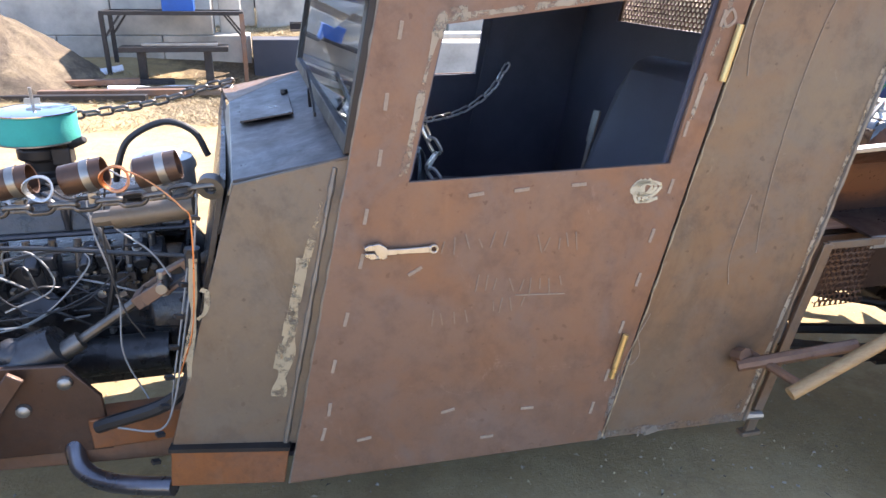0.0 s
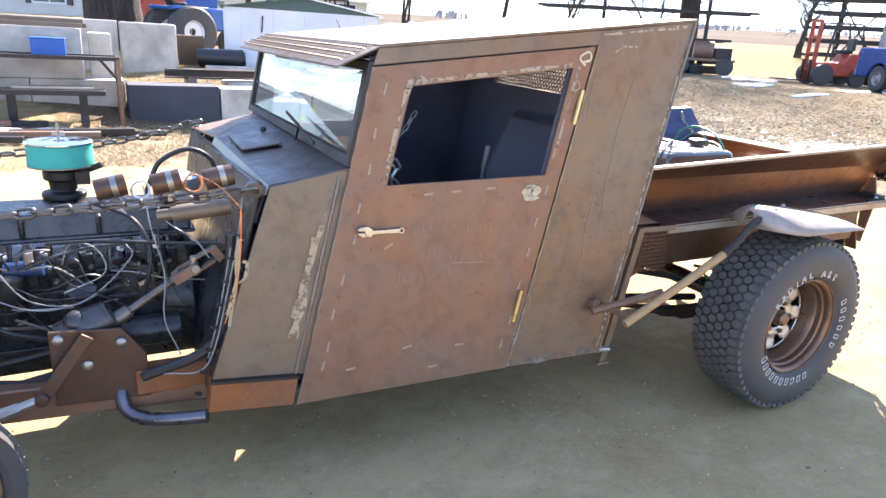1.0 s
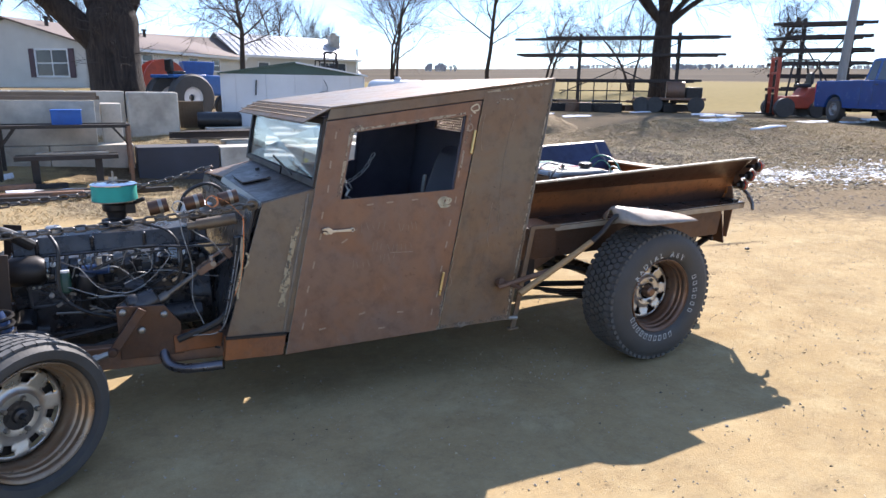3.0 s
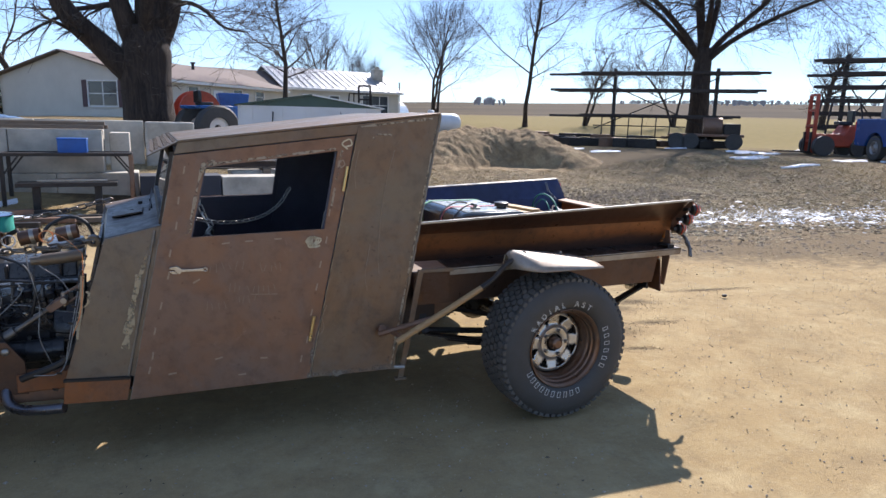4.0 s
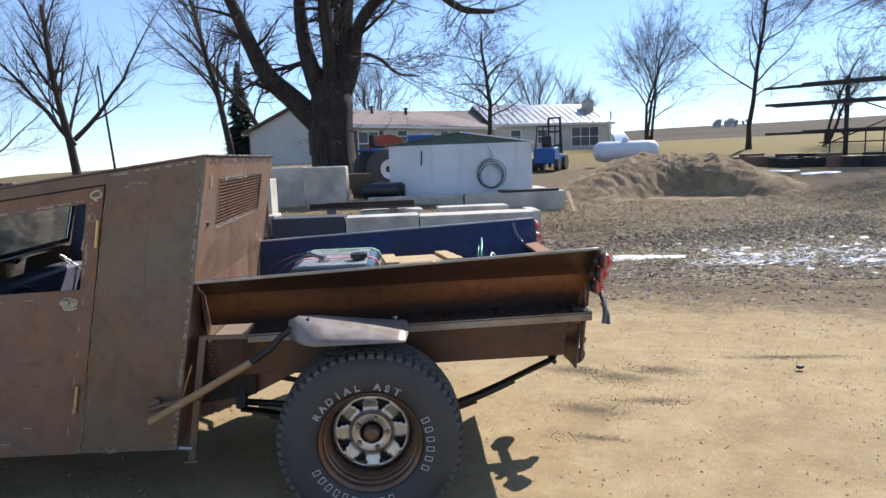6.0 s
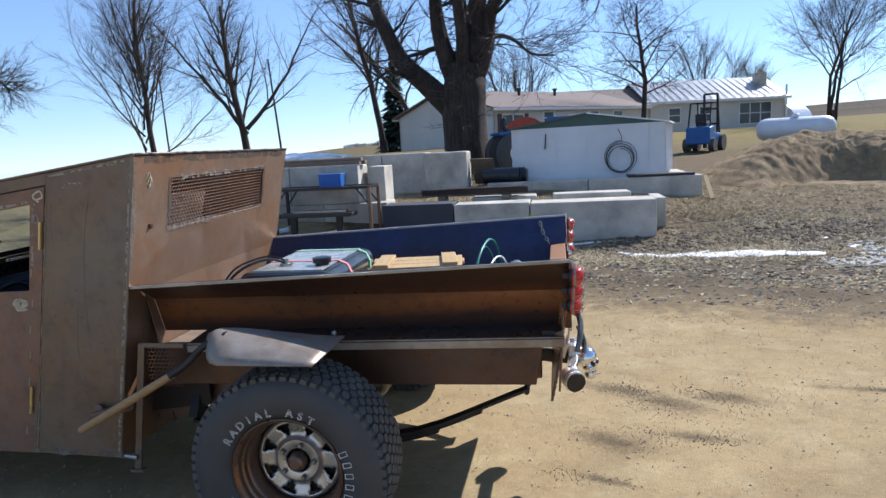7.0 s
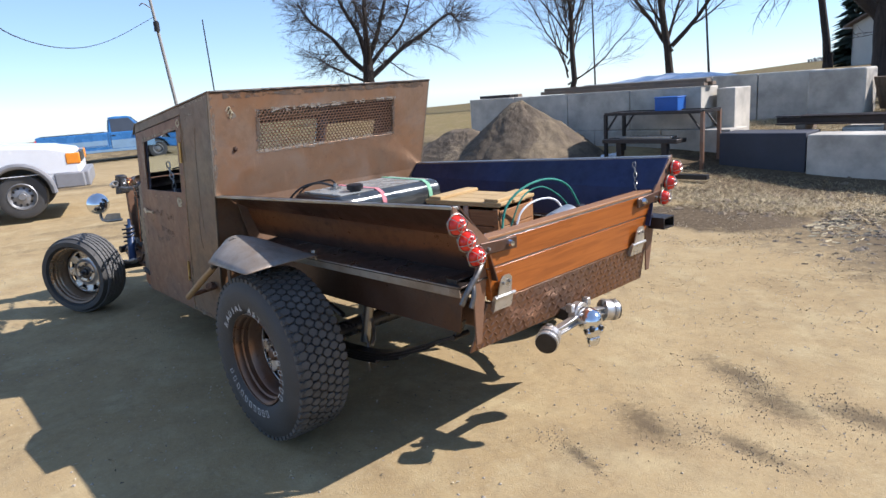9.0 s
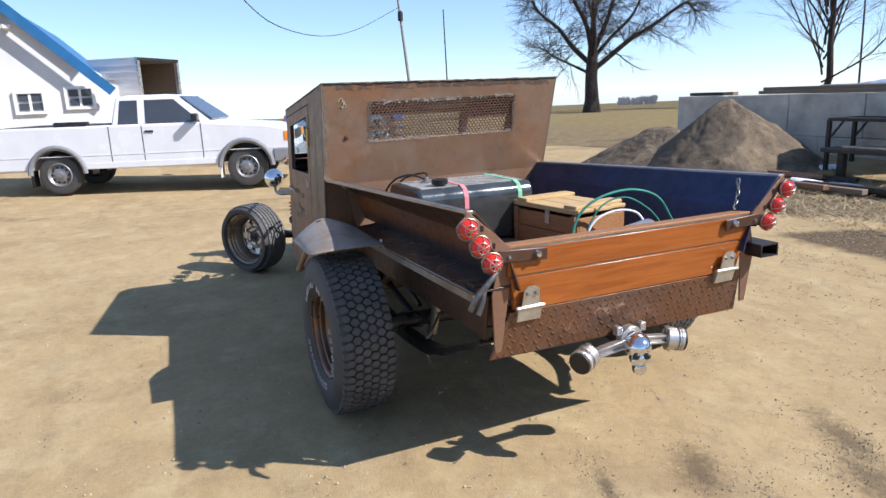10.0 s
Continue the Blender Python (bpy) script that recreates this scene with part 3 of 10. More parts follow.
L = lambda x, z, d=0.0: Vector((x, yl(x) + d, z))
R = lambda x, z, d=0.0: Vector((x, yr(x, z) - d, z))
TH = 0.010
ROOF_R, ROOF_F = (-0.634, 1.573), (-1.830, 1.428)
DOOR = [(-2.077, 0.299), (-1.292, 0.302), (-1.058, 1.468), (-1.846, 1.374)]
WIN = [(-1.793, 1.018), (-1.207, 1.033), (-1.141, 1.396), (-1.723, 1.322)]
for side, P, sgn in (("near", L, 1), ("far", R, -1)):
    off = (0, TH * sgn, 0)
    q = Shape()
    q.prism([P(-1.284, 0.304), P(-0.868, 0.298), P(*ROOF_R), P(-1.042, 1.521), P(-1.050, 1.472)], off)
    q.prism([P(-1.050, 1.4735), P(-1.040, 1.5225), P(*ROOF_F), P(-1.846, 1.379)], off)
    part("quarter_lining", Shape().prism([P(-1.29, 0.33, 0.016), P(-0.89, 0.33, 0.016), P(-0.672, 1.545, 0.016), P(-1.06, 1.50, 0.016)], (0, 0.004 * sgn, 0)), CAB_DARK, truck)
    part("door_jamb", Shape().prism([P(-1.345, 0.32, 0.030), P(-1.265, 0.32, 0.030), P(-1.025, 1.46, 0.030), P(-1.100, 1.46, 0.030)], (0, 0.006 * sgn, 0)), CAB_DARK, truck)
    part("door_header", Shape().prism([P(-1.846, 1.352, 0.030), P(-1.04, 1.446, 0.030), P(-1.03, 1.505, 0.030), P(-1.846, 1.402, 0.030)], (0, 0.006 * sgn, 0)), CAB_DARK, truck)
    cab_side = part("cab_side", q, SHEET, truck, "grey-brown sheet side behind the door", 0.002)
    hole = WIN if sgn > 0 else [(-1.840, 1.040), (-1.213, 1.050), (-1.158, 1.352), (-1.775, 1.312)]
    d = Shape().ring([P(*p) for p in DOOR], [P(*p) for p in hole], off)
    door = part("door", d, RUST, truck, "rust-brown sheet door with an open window hole", 0.0015)
    inner = Shape().ring([P(DOOR[i][0] * 0.97 - 0.045, DOOR[i][1] * 0.98 + 0.012, 0.014) for i in range(4)], [P(hole[i][0] + (0.006, -0.006, -0.006, 0.006)[i], hole[i][1] + (-0.004, -0.004, 0.004, 0.004)[i], 0.014) for i in range(4)], (0, TH * sgn, 0))
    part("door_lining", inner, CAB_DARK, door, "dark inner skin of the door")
    for x0, z0, x1, z1 in ((-1.097, 1.325, -1.118, 1.210), (-1.262, 0.612, -1.285, 0.492)):
        h = Shape().tube([P(x0, z0, -0.006), P(x1, z1, -0.006)], 0.0075, 8)
        part("door_hinge", h, BRASS, door, "bright weld-on pin hinge")
    if sgn > 0:
        # the spanner that serves as door handle
        w = Shape()
        y0 = yl(-1.8) - 0.016
        w.prism([(-1.846, y0 + 0.002, 0.8800), (-1.846, y0 + 0.002, 0.8670), (-1.800, y0 + 0.002, 0.8672), (-1.750, y0 + 0.002, 0.8655), (-1.750, y0 + 0.002, 0.8795), (-1.800, y0 + 0.002, 0.8782)], (0, 0.006, 0))
        w.lathe([(0.0055, -0.004), (0.0105, -0.004), (0.0105, 0.004), (0.0055, 0.004)], (-1.742, y0 + 0.005, 0.8725), (0, 1, 0), 20, True)
        w.prism([(-1.842, y0, 0.863), (-1.842, y0, 0.884), (-1.858, y0, 0.8945), (-1.880, y0, 0.8925), (-1.889, y0, 0.8885), (-1.889, y0, 0.8815),
                 (-1.868, y0, 0.8800), (-1.866, y0, 0.8730), (-1.858, y0, 0.8610), (-1.850, y0, 0.8590)], (0, 0.010, 0))
        w.prism([(-1.861, y0 + 0.001, 0.8625), (-1.868, y0 + 0.001, 0.8740), (-1.888, y0 + 0.001, 0.8745), (-1.888, y0 + 0.001, 0.8680), (-1.875, y0 + 0.001, 0.8600)], (0, 0.008, 0))
        w.tube([(-1.866, y0 + 0.005, 0.8625), (-1.852, y0 + 0.005, 0.8665)], 0.0045, 12)
        part("door_handle", w, SPANNER, door, "chromed adjustable spanner welded on as handle", 0.001)

# roof, visor and rear wall
roof = Shape().prism([L(*ROOF_R) + Vector((0.004, -0.004, 0)), R(*ROOF_R) + Vector((0.004, 0.004, 0)), R(*ROOF_F) + Vector((0, 0.004, 0)), L(*ROOF_F) + Vector((0, -0.004, 0))], (0, 0, 0.010))
part("roof", roof, SHEET, truck, "flat sheet steel roof sloping to the front", 0.003)
v = Shape().prism([L(*ROOF_F) + Vector((0.004, -0.006, 0.008)), R(*ROOF_F) + Vector((0.004, 0.006, 0.008)), (-1.952, 0.715, 1.372), (-1.952, -0.722, 1.372)], (0, 0, -0.006))
visor = part("visor", v, SHEET, truck, "patterned plate sun visor over the windscreen", 0.002)
lug = Shape().box((0, 0, 0), (0.018, 0.006, 0.003), (0, 0, 45)).mesh("lug")
lug.materials.append(SHEET)
for i in range(6):
    for j in range(46):
        x = -1.842 - 0.018 * i
        o = part("lug", lug, SHEET, visor)
        o.matrix_basis = pose(x, -0.70 + 0.0305 * j + 0.015 * (i % 2), 1.4315 - 0.4590 * (-1.830 - x) + 0.0065, 0, -23.9, 90 * (i % 2))


def rear_x(z):
    return -0.635 - (1.573 - z) * 0.183


B = lambda y, z: Vector((rear_x(z), y, z))
back_o = [B(yl(-.87) + 0.004, 0.302), B(yr(-.87, .3) - 0.004, 0.302), B(yr(-.635, 1.57) - 0.004, 1.570), B(yl(-.635) + 0.004, 1.570)]
back_i = [B(-0.510, 1.252), B(0.438, 1.262), B(0.438, 1.482), B(-0.505, 1.470)]
part("cab_back", Shape().ring(back_o, back_i, (-TH, 0, 0)), TAN_SHEET, truck, "tan-brown rusted rear wall of the cab with a grille opening", 0.002)


def perforated(c00, cu, cv, nu, nv, hole, thick):
    """A sheet with staggered six-sided holes: c00 is a corner, cu and cv its two edges."""
    s = Shape()
    du, dv = cu / nu, cv / nv
    nrm = cu.cross(cv).normalized() * thick
    for j in range(nv):
        for i in range(nu - (j % 2)):
            o = c00 + du * (i + (0.5 if j % 2 else 0)) + dv * j
            c = o + du * 0.5 + dv * 0.5
            ou = [o + du * a + dv * b for a, b in ((0, 0), (0.5, 0), (1, 0), (1, 1), (0.5, 1), (0, 1))]
            inn = [c + du * hole * math.cos(radians(t)) + dv * hole * 1.08 * math.sin(radians(t)) for t in (215, 270, 325, 35, 90, 145)]
            n = len(s.v)
            s.v.extend(tuple(p) for p in ou + inn + [q + nrm for q in inn])
            for k in range(6):
                m = (k + 1) % 6
                s.f.append((n + k, n + m, n + 6 + m, n + 6 + k))
                s.f.append((n + 6 + k, n + 6 + m, n + 12 + m, n + 12 + k))
    return s


part("back_lining", Shape().ring([p + Vector((-0.018, 0, 0)) for p in back_o], [p + Vector((-0.018, 0, 0)) for p in back_i], (-0.006, 0, 0)), CAB_DARK, truck)
g = perforated(B(-0.517, 1.246) + Vector((-0.004, 0, 0)), Vector((0, 0.962, 0.012)), B(0, 1.478) - B(0, 1.246), 42, 15, 0.40, 0.002)
part("rear_grille", g.mesh("rear_grille", 0), RUST, truck, "perforated steel grille")
# patches of ground weld round the grille and along the cab's seams
for q_ in range(4):
    a, b = back_i[q_], back_i[(q_ + 1) % 4]
    sm = Shape()
    prev = None
    for k in range(41):
        c_ = a.lerp(b, -0.02 + 1.04 * k / 40) + Vector((0.0022, 0, 0))
        o_ = Vector((0, 0, 1)) if q_ % 2 == 0 else Vector((0, 1, 0))
        o_ = o_ * (0.013 * (0.6 + 0.8 * noise.noise((k * 0.37, q_, 1)) + 0.3))
        cur = (c_ - o_, c_ + o_)
        if prev:
            sm.add([prev[0], cur[0], cur[1], prev[1]], [(0, 1, 2, 3)])
        prev = cur
    part("weld_smear", sm, BURN_SMEAR if q_ % 2 else GREY_SMEAR, truck, "ground-down weld beside the grille")
for a, b, rad in ((L(-0.868, 0.300, -0.002), L(*ROOF_R, -0.002), 0.006), (L(-1.846, 1.374, 0.003), L(-2.077, 0.299, 0.003), 0.0032)):
    pts = [a.lerp(b, i / 40) + Vector((random.uniform(-.0015, .0015), 0, 0)) for i in range(41)]
    part("weld_seam", Shape().tube(pts, [rad * random.uniform(0.6, 1.25) for _ in pts], 6), WELD, truck, "rough welded corner seam")

# cowl: side panels, sill, top with hatch, firewall; it narrows to the front and the top
def cowl_y(x, z):
    """The cowl's near side: flush with the door at its rear edge, drawn in towards the front and the top."""
    fwd = min(1.0, max(0.0, (-2.062 + 0.214 * (z - 0.40) - x) / 0.25))
    return yl(x) + 0.012 + fwd * 0.048


for sgn in (1, -1):
    f = lambda x, z, d=0.0: Vector((x, (cowl_y(x, z) if sgn > 0 else yr(x, z) - cowl_y(x, z) + yl(x)) + sgn * d, z))
    s = Shape()
    s.prism([f(-2.030, 0.400), f(-1.886, 1.078), f(-2.138, 1.014), f(-2.330, 0.400)], (0, TH * sgn, 0))
    part("cowl_side", s, SHEET, truck, "grey-brown scale-marked cowl side panel", 0.002)
    s = Shape().prism([f(-2.088, 0.297, -0.004), f(-2.070, 0.396, -0.004), f(-2.332, 0.396, -0.004), f(-2.345, 0.291, -0.004)], (0, 0.05 * sgn, 0))
    part("sill", s, RUST_RED, truck, "red-rusted box sill", 0.003)
    s = Shape().beam(f(-2.068, 0.400, -0.004), f(-2.334, 0.400, -0.004), 0.026, 0.010)
    part("sill_edge", s, DARK_METAL, truck)
    pts = [f(-1.938 - 0.142 * t / 30, 1.05 - 0.655 * t / 30, 0.004) for t in range(31)]
    if sgn > 0:
        part("weld_seam", Shape().tube(pts, [0.008 * random.uniform(0.5, 1.1) for _ in pts], 6), WELD, truck, "pale weld smear on the cowl")
ct = Shape().prism([(-1.898, -0.728, 1.078), (-1.906, 0.520, 1.092), (-2.165, 0.150, 1.040), (-2.138, -0.652, 1.017)], (0, 0, -0.008))
cowl = part("cowl_top", ct, COWL, truck, "bluish sheet cowl top with a small hatch", 0.002)
part("cowl_slope", Shape().prism([(-1.906, 0.522, 1.092), (-1.920, 0.67, 1.064), (-2.205, 0.555, 1.022), (-2.166, 0.152, 1.040)], (0, 0, -0.008)), TAN_SHEET, truck, "sunlit folded corner of the cowl", 0.002)
part("cowl_lip", Shape().prism([(-2.139, -0.652, 1.016), (-2.166, 0.152, 1.039), (-2.180, 0.152, 1.012), (-2.152, -0.652, 0.985)], (0.008, 0, 0)), BARE, truck, "bright ground front lip of the cowl", 0.002)
part("cowl_front", Shape().prism([(-2.150, -0.640, 0.990), (-2.180, 0.152, 1.012), (-2.205, 0.555, 1.012), (-2.225, 0.555, 0.93), (-2.180, -0.640, 0.90)], (0.006, 0, 0)), DARK_METAL, truck, "dark front face under the cowl lip")
hatch = part("cowl_hatch", Shape().prism([(-1.992, -0.235, 1.069), (-1.992, 0.085, 1.078), (-2.128, 0.090, 1.050), (-2.128, -0.20, 1.042)], (0, 0, 0.005)), COWL, truck, "raised hinged vent flap", 0.001)
part("hatch_knob", Shape().lathe([(0, 0.022), (0.010, 0.020), (0.012, 0.010), (0.006, 0), (0, 0)], (-2.002, 0.030, 1.072), (0, 0, 1), 12), DARK_METAL, hatch)
part("firewall", Shape().prism([(-2.165, -0.62, 1.01), (-2.205, 0.55, 1.00), (-2.332, 0.58, 0.31), (-2.332, -0.64, 0.31)], (0.012, 0, 0)), GREASE, truck, "dark steel firewall")

# windscreen
ws_o = [Vector((-1.900, -0.734, 1.084)), Vector((-1.912, 0.660, 1.092)), Vector((-1.844, 0.690, 1.395)), Vector((-1.838, -0.736, 1.392))]
ws_i = [Vector((-1.893, -0.704, 1.114)), Vector((-1.905, 0.626, 1.120)), Vector((-1.852, 0.650, 1.368)), Vector((-1.846, -0.706, 1.366))]
screen = part("windscreen_frame", Shape().ring(ws_o, ws_i, (-0.022, 0, -0.004)), DARK_METAL, truck, "dark steel windscreen frame", 0.002)
glass = part("windscreen_glass", Shape().prism([p + Vector((-0.010, 0, 0)) for p in ws_i], (0.005, 0, 0)), MAT_GLASS, screen, "flat windscreen pane mirroring the sky")
glass.visible_shadow = False
part("wiper", Shape().beam((-1.955, -0.50, 1.115), (-1.942, -0.10, 1.168), 0.006, 0.010).beam((-1.952, -0.30, 1.14), (-1.948, -0.25, 1.09), 0.008, 0.006), BLACK, screen)

# cab inside
# unseen hole added through the floor to drop a sun patch on the ground
SUN_HOLE = [(-1.985, -0.225), (-1.900, -0.225), (-1.880, -0.150), (-1.955, -0.135)]
floor_o = [(-2.04, -0.69), (-0.88, -0.69), (-0.88, 0.62), (-2.04, 0.62)]
part("cab_floor", Shape().ring([Vector((x, y, 0.327)) for x, y in floor_o], [Vector((x, y, 0.327)) for x, y in SUN_HOLE], (0, 0, 0.016)), CAB_DARK, truck, "dark cab floor with a hole added to pass sunlight")
part("toe_board", Shape().prism([(-2.325, -0.60, 0.318), (-2.042, -0.66, 0.318), (-2.042, 0.60, 0.318), (-2.325, 0.58, 0.318)], (0, 0, 0.012)), CAB_DARK, truck)
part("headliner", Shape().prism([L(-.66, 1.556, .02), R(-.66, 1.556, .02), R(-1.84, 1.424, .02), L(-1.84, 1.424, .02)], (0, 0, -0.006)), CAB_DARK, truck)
for y in (-0.36, 0.33):
    part("seat", Shape().box((-1.20, y, 0.56), (0.50, 0.46, 0.16), (0, 5, 0)), CAB_DARK, truck, "dark cloth seat cushion", 0.04)
back_rest = Shape().prism([(-1.20, -0.58, 0.62), (-1.00, -0.56, 1.10), (-0.95, -0.54, 1.185), (-0.86, -0.54, 1.20), (-0.84, -0.56, 1.10), (-1.02, -0.58, 0.62)], (0, 0.44, 0))
part("seat_back", back_rest, CAB_DARK, truck, "tall sloping dark blue cloth seat back", 0.035)
part("dashboard", Shape().prism([(-1.95, -0.66, 0.98), (-1.80, -0.66, 0.98), (-1.80, -0.66, 0.80), (-1.95, -0.66, 0.75)], (0, 1.26, 0)), CAB_DARK, truck, "", 0.02)
wheel = Shape()
wheel.tube([Vector((-1.74, -0.34, 0.83)) + Vector((0.0, 0.16, 0)) * math.cos(t * math.pi / 12) + Vector((0.06, 0, 0.15)) * math.sin(t * math.pi / 12) for t in range(25)], 0.012, 8)
wheel.tube([(-1.74, -0.34, 0.83), (-1.90, -0.34, 0.76)], 0.018, 8).beam((-1.74, -0.5, 0.83), (-1.74, -0.18, 0.83), 0.012, 0.02)
part("steering_wheel", wheel, BLACK, truck, "thin black steering wheel")
part("shift_lever", Shape().tube([(-1.15, -0.08, 0.40), (-1.06, -0.08, 0.86), (-1.048, -0.08, 0.94)], 0.008, 8).tube([(-1.052, -0.08, 0.92), (-1.034, -0.08, 1.02)], 0.013, 8), BARE, truck, "tall bare metal shift lever")


def link_mesh(length, width, r):
    """One oval chain link along x."""
    s, h = Shape(), (length - width) / 2
    pts = [Vector((h + (width / 2 - r) * math.cos(t), (width / 2 - r) * math.sin(t), 0)) for t in [math.pi * (k / 6 - 0.5) for k in range(7)]]
    pts += [Vector((-p.x, -p.y, 0)) for p in pts]
    s.tube(pts + [pts[0]], r, 6, False)
    return s.mesh("link", 60)


LINK = link_mesh(0.062, 0.036, 0.0052)
LINK.materials.append(CHAIN_STEEL)
CAB_LINK = link_mesh(0.050, 0.030, 0.0044)
CAB_LINK.materials.append(SILVER)
SMALL_LINK = link_mesh(0.034, 0.020, 0.0030)
SMALL_LINK.materials.append(BARE)


def chain(name, pts, parent, label, link=LINK, pitch=0.046):
    """A run of links, each turned a quarter from the last, along a path."""
    path = smooth_path(pts, 16)
    holder = new(name)
    holder.parent = parent
    tagged(holder, label)
    acc, i, nxt = 0.0, 0, 0.0
    for a, b in zip(path, path[1:]):
        d = (b - a).length
        while nxt <= acc + d:
            p = a.lerp(b, (nxt - acc) / max(d, 1e-6))
            o = part("link", link, DARK_METAL, holder)
            o.matrix_basis = Matrix.Translation(p) @ (b - a).to_track_quat("X", "Z").to_matrix().to_4x4() @ pose(0, 0, 0, 35 + 90 * (i % 2))
            i, nxt = i + 1, nxt + pitch
        acc += d
    return holder


chain("cab_chain", [(-1.86, 0.45, 1.02), (-1.78, 0.48, 0.95), (-1.60, 0.50, 0.897), (-1.443, 0.50, 0.893), (-1.306, 0.50, 0.925), (-1.20, 0.50, 0.995), (-1.138, 0.50, 1.085)], truck, "steel chain hanging inside the cab", CAB_LINK, 0.038)
chain("cab_chain", [(-1.75, -0.60, 1.16), (-1.725, -0.60, 1.09), (-1.70, -0.60, 1.045), (-1.715, -0.60, 1.01), (-1.69, -0.60, 0.96), (-1.70, -0.60, 0.88)], truck, "steel chain hanging by the windscreen post", CAB_LINK, 0.038)


# ---- bed ----
def bed_section(k, sgn):
    """The bed side's bent profile (y, z) at 0 (cab) to 1 (tail)."""
    top_y = (0.772 if sgn < 0 else 0.690) * (1 - k) + 0.757 * k
    top_z = 1.046 * (1 - k) + 1.114 * k
    return [(sgn * top_y, top_z), (sgn * (top_y - 0.030), top_z - 0.004), (sgn * 0.600, 0.955 + 0.015 * k), (sgn * 0.548, 0.800)]


X0, X1 = -0.735, 1.045
for sgn in (-1, 1):
    s = Shape()
    n = 9
    rows = [[Vector((X0 + (X1 - X0) * i / (n - 1), y, z)) for y, z in bed_section(i / (n - 1), sgn)] for i in range(n)]
    m = len(rows[0])
    s.v = [tuple(p) for r in rows for p in r]
    s.f = [(i * m + j, i * m + j + 1, (i + 1) * m + j + 1, (i + 1) * m + j) for i in range(n - 1) for j in range(1, m - 1)]
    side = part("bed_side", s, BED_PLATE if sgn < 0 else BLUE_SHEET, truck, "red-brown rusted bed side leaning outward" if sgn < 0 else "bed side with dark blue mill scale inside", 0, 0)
    sol = side.modifiers.new("plate", "SOLIDIFY")
    sol.thickness, sol.offset = 0.006, 0
    rail = Shape()
    for a, b in zip(rows, rows[1:]):
        o = Vector((0, sgn * 0.004, 0))
        rail.prism([a[0] + o, b[0] + o, b[1] - o * 2, a[1] - o * 2], (0, 0, -0.012))
    part("top_rail", rail, BARE, truck, "bright worn top edge of the bed", 0.002)
    lip = Shape()
    lip.prism([(X0 + 0.2, sgn * 0.545, 0.802), (X1 - 0.03, sgn * 0.545, 0.818), (X1 - 0.03, sgn * 0.725, 0.812), (X0 + 0.2, sgn * 0.725, 0.788)], (0, 0, -0.008))
    part("side_ledge", lip, LEDGE, truck, "blue-black steel ledge along the bed", 0.002)
    # drop face in a paler steel than the ledge: light on it painted as colour
    edge = Shape().prism([(X0 + 0.2, sgn * 0.7255, 0.790), (X1 - 0.03, sgn * 0.7255, 0.814), (X1 - 0.03, sgn * 0.720, 0.772), (X0 + 0.2, sgn * 0.720, 0.752)], (0, -sgn * 0.008, 0))
    part("ledge_edge", edge, SHOVEL, truck, "drop edge of the ledge, lit look in its pale colour", 0.002)
    sk = Shape().prism([(-0.70, sgn * 0.62, 0.755), (0.94, sgn * 0.62, 0.790), (0.90, sgn * 0.62, 0.585), (-0.70, sgn * 0.62, 0.575)], (0, -sgn * 0.008, 0))
    part("skirt_panel", sk, CUP, truck, "brown steel panel below the bed", 0.002)
    # end plate and slanted strip
    e = bed_section(1, sgn)
    st = Shape().prism([(X1 + 0.002, e[0][0], e[0][1] + 0.004), (X1 + 0.002, e[2][0] - sgn * 0.02, e[2][1] - 0.01), (X1 + 0.002, e[2][0] + sgn * 0.012, e[2][1] - 0.055), (X1 + 0.002, e[0][0] + sgn * 0.004, e[0][1] - 0.035)], (-0.010, 0, 0))
    st.prism([(X1 - 0.030, sgn * 0.615, 0.905), (X1 - 0.030, sgn * 0.560, 0.90), (X1 - 0.050, sgn * 0.600, 0.560), (X1 - 0.050, sgn * 0.628, 0.560), (X1 - 0.032, sgn * 0.645, 0.79)], (-0.008, 0, 0))
    part("end_plate", st, RUST, truck, "brown end plate of the bed side", 0.002)
    # three lamps climbing the end plate
    for i in range(3):
        c = Vector((X1 + 0.008 - 0.004 * i, sgn * (0.757 - 0.047 * i), 1.052 - 0.066 * i))
        ax = Vector((1, sgn * 0.12, 0))
        lamp = part("tail_light", Shape().lathe([(0, -0.016), (0.026, -0.016), (0.034, -0.004), (0.034, 0.004), (0.030, 0.006)], c, ax, 20), DARK_METAL, truck, "round red lamp in a wire cage")
        part("lens", Shape().lathe([(0.035, -0.002), (0.0345, 0.012), (0.031, 0.024), (0.022, 0.033), (0.010, 0.037), (0, 0.038)], c, ax, 20), RED_LENS, lamp, "ribbed red lens")
        cage = Shape()
        a = ax.normalized()
        u = a.cross(Vector((0, 0, 1))).normalized()
        w = a.cross(u)
        for q in range(3):
            t = math.pi * q / 3 + 0.3
            d = u * math.cos(t) + w * math.sin(t)
            cage.tube([c + d * 0.039 * math.cos(p) + a * (0.010 + 0.034 * math.sin(p)) for p in [math.pi * k / 10 for k in range(11)]], 0.0016, 5)
        cage.tube([c + (u * math.cos(t) + w * math.sin(t)) * 0.039 + a * 0.010 for t in [math.pi * k / 12 for k in range(25)]], 0.0018, 5)
        cage.tube([c + (u * math.cos(t) + w * math.sin(t)) * 0.020 + a * 0.040 for t in [math.pi * k / 12 for k in range(25)]], 0.0014, 5)
        part("wire_guard", cage, BARE, lamp, "bent wire guard")
        hx = Shape().lathe([(0.030, 0), (0.0425, 0.0), (0.0425, 0.005), (0.030, 0.005)], c + a * 0.004, ax, 6, True)
        part("nut_ring", hx, GAP_WELD, lamp)
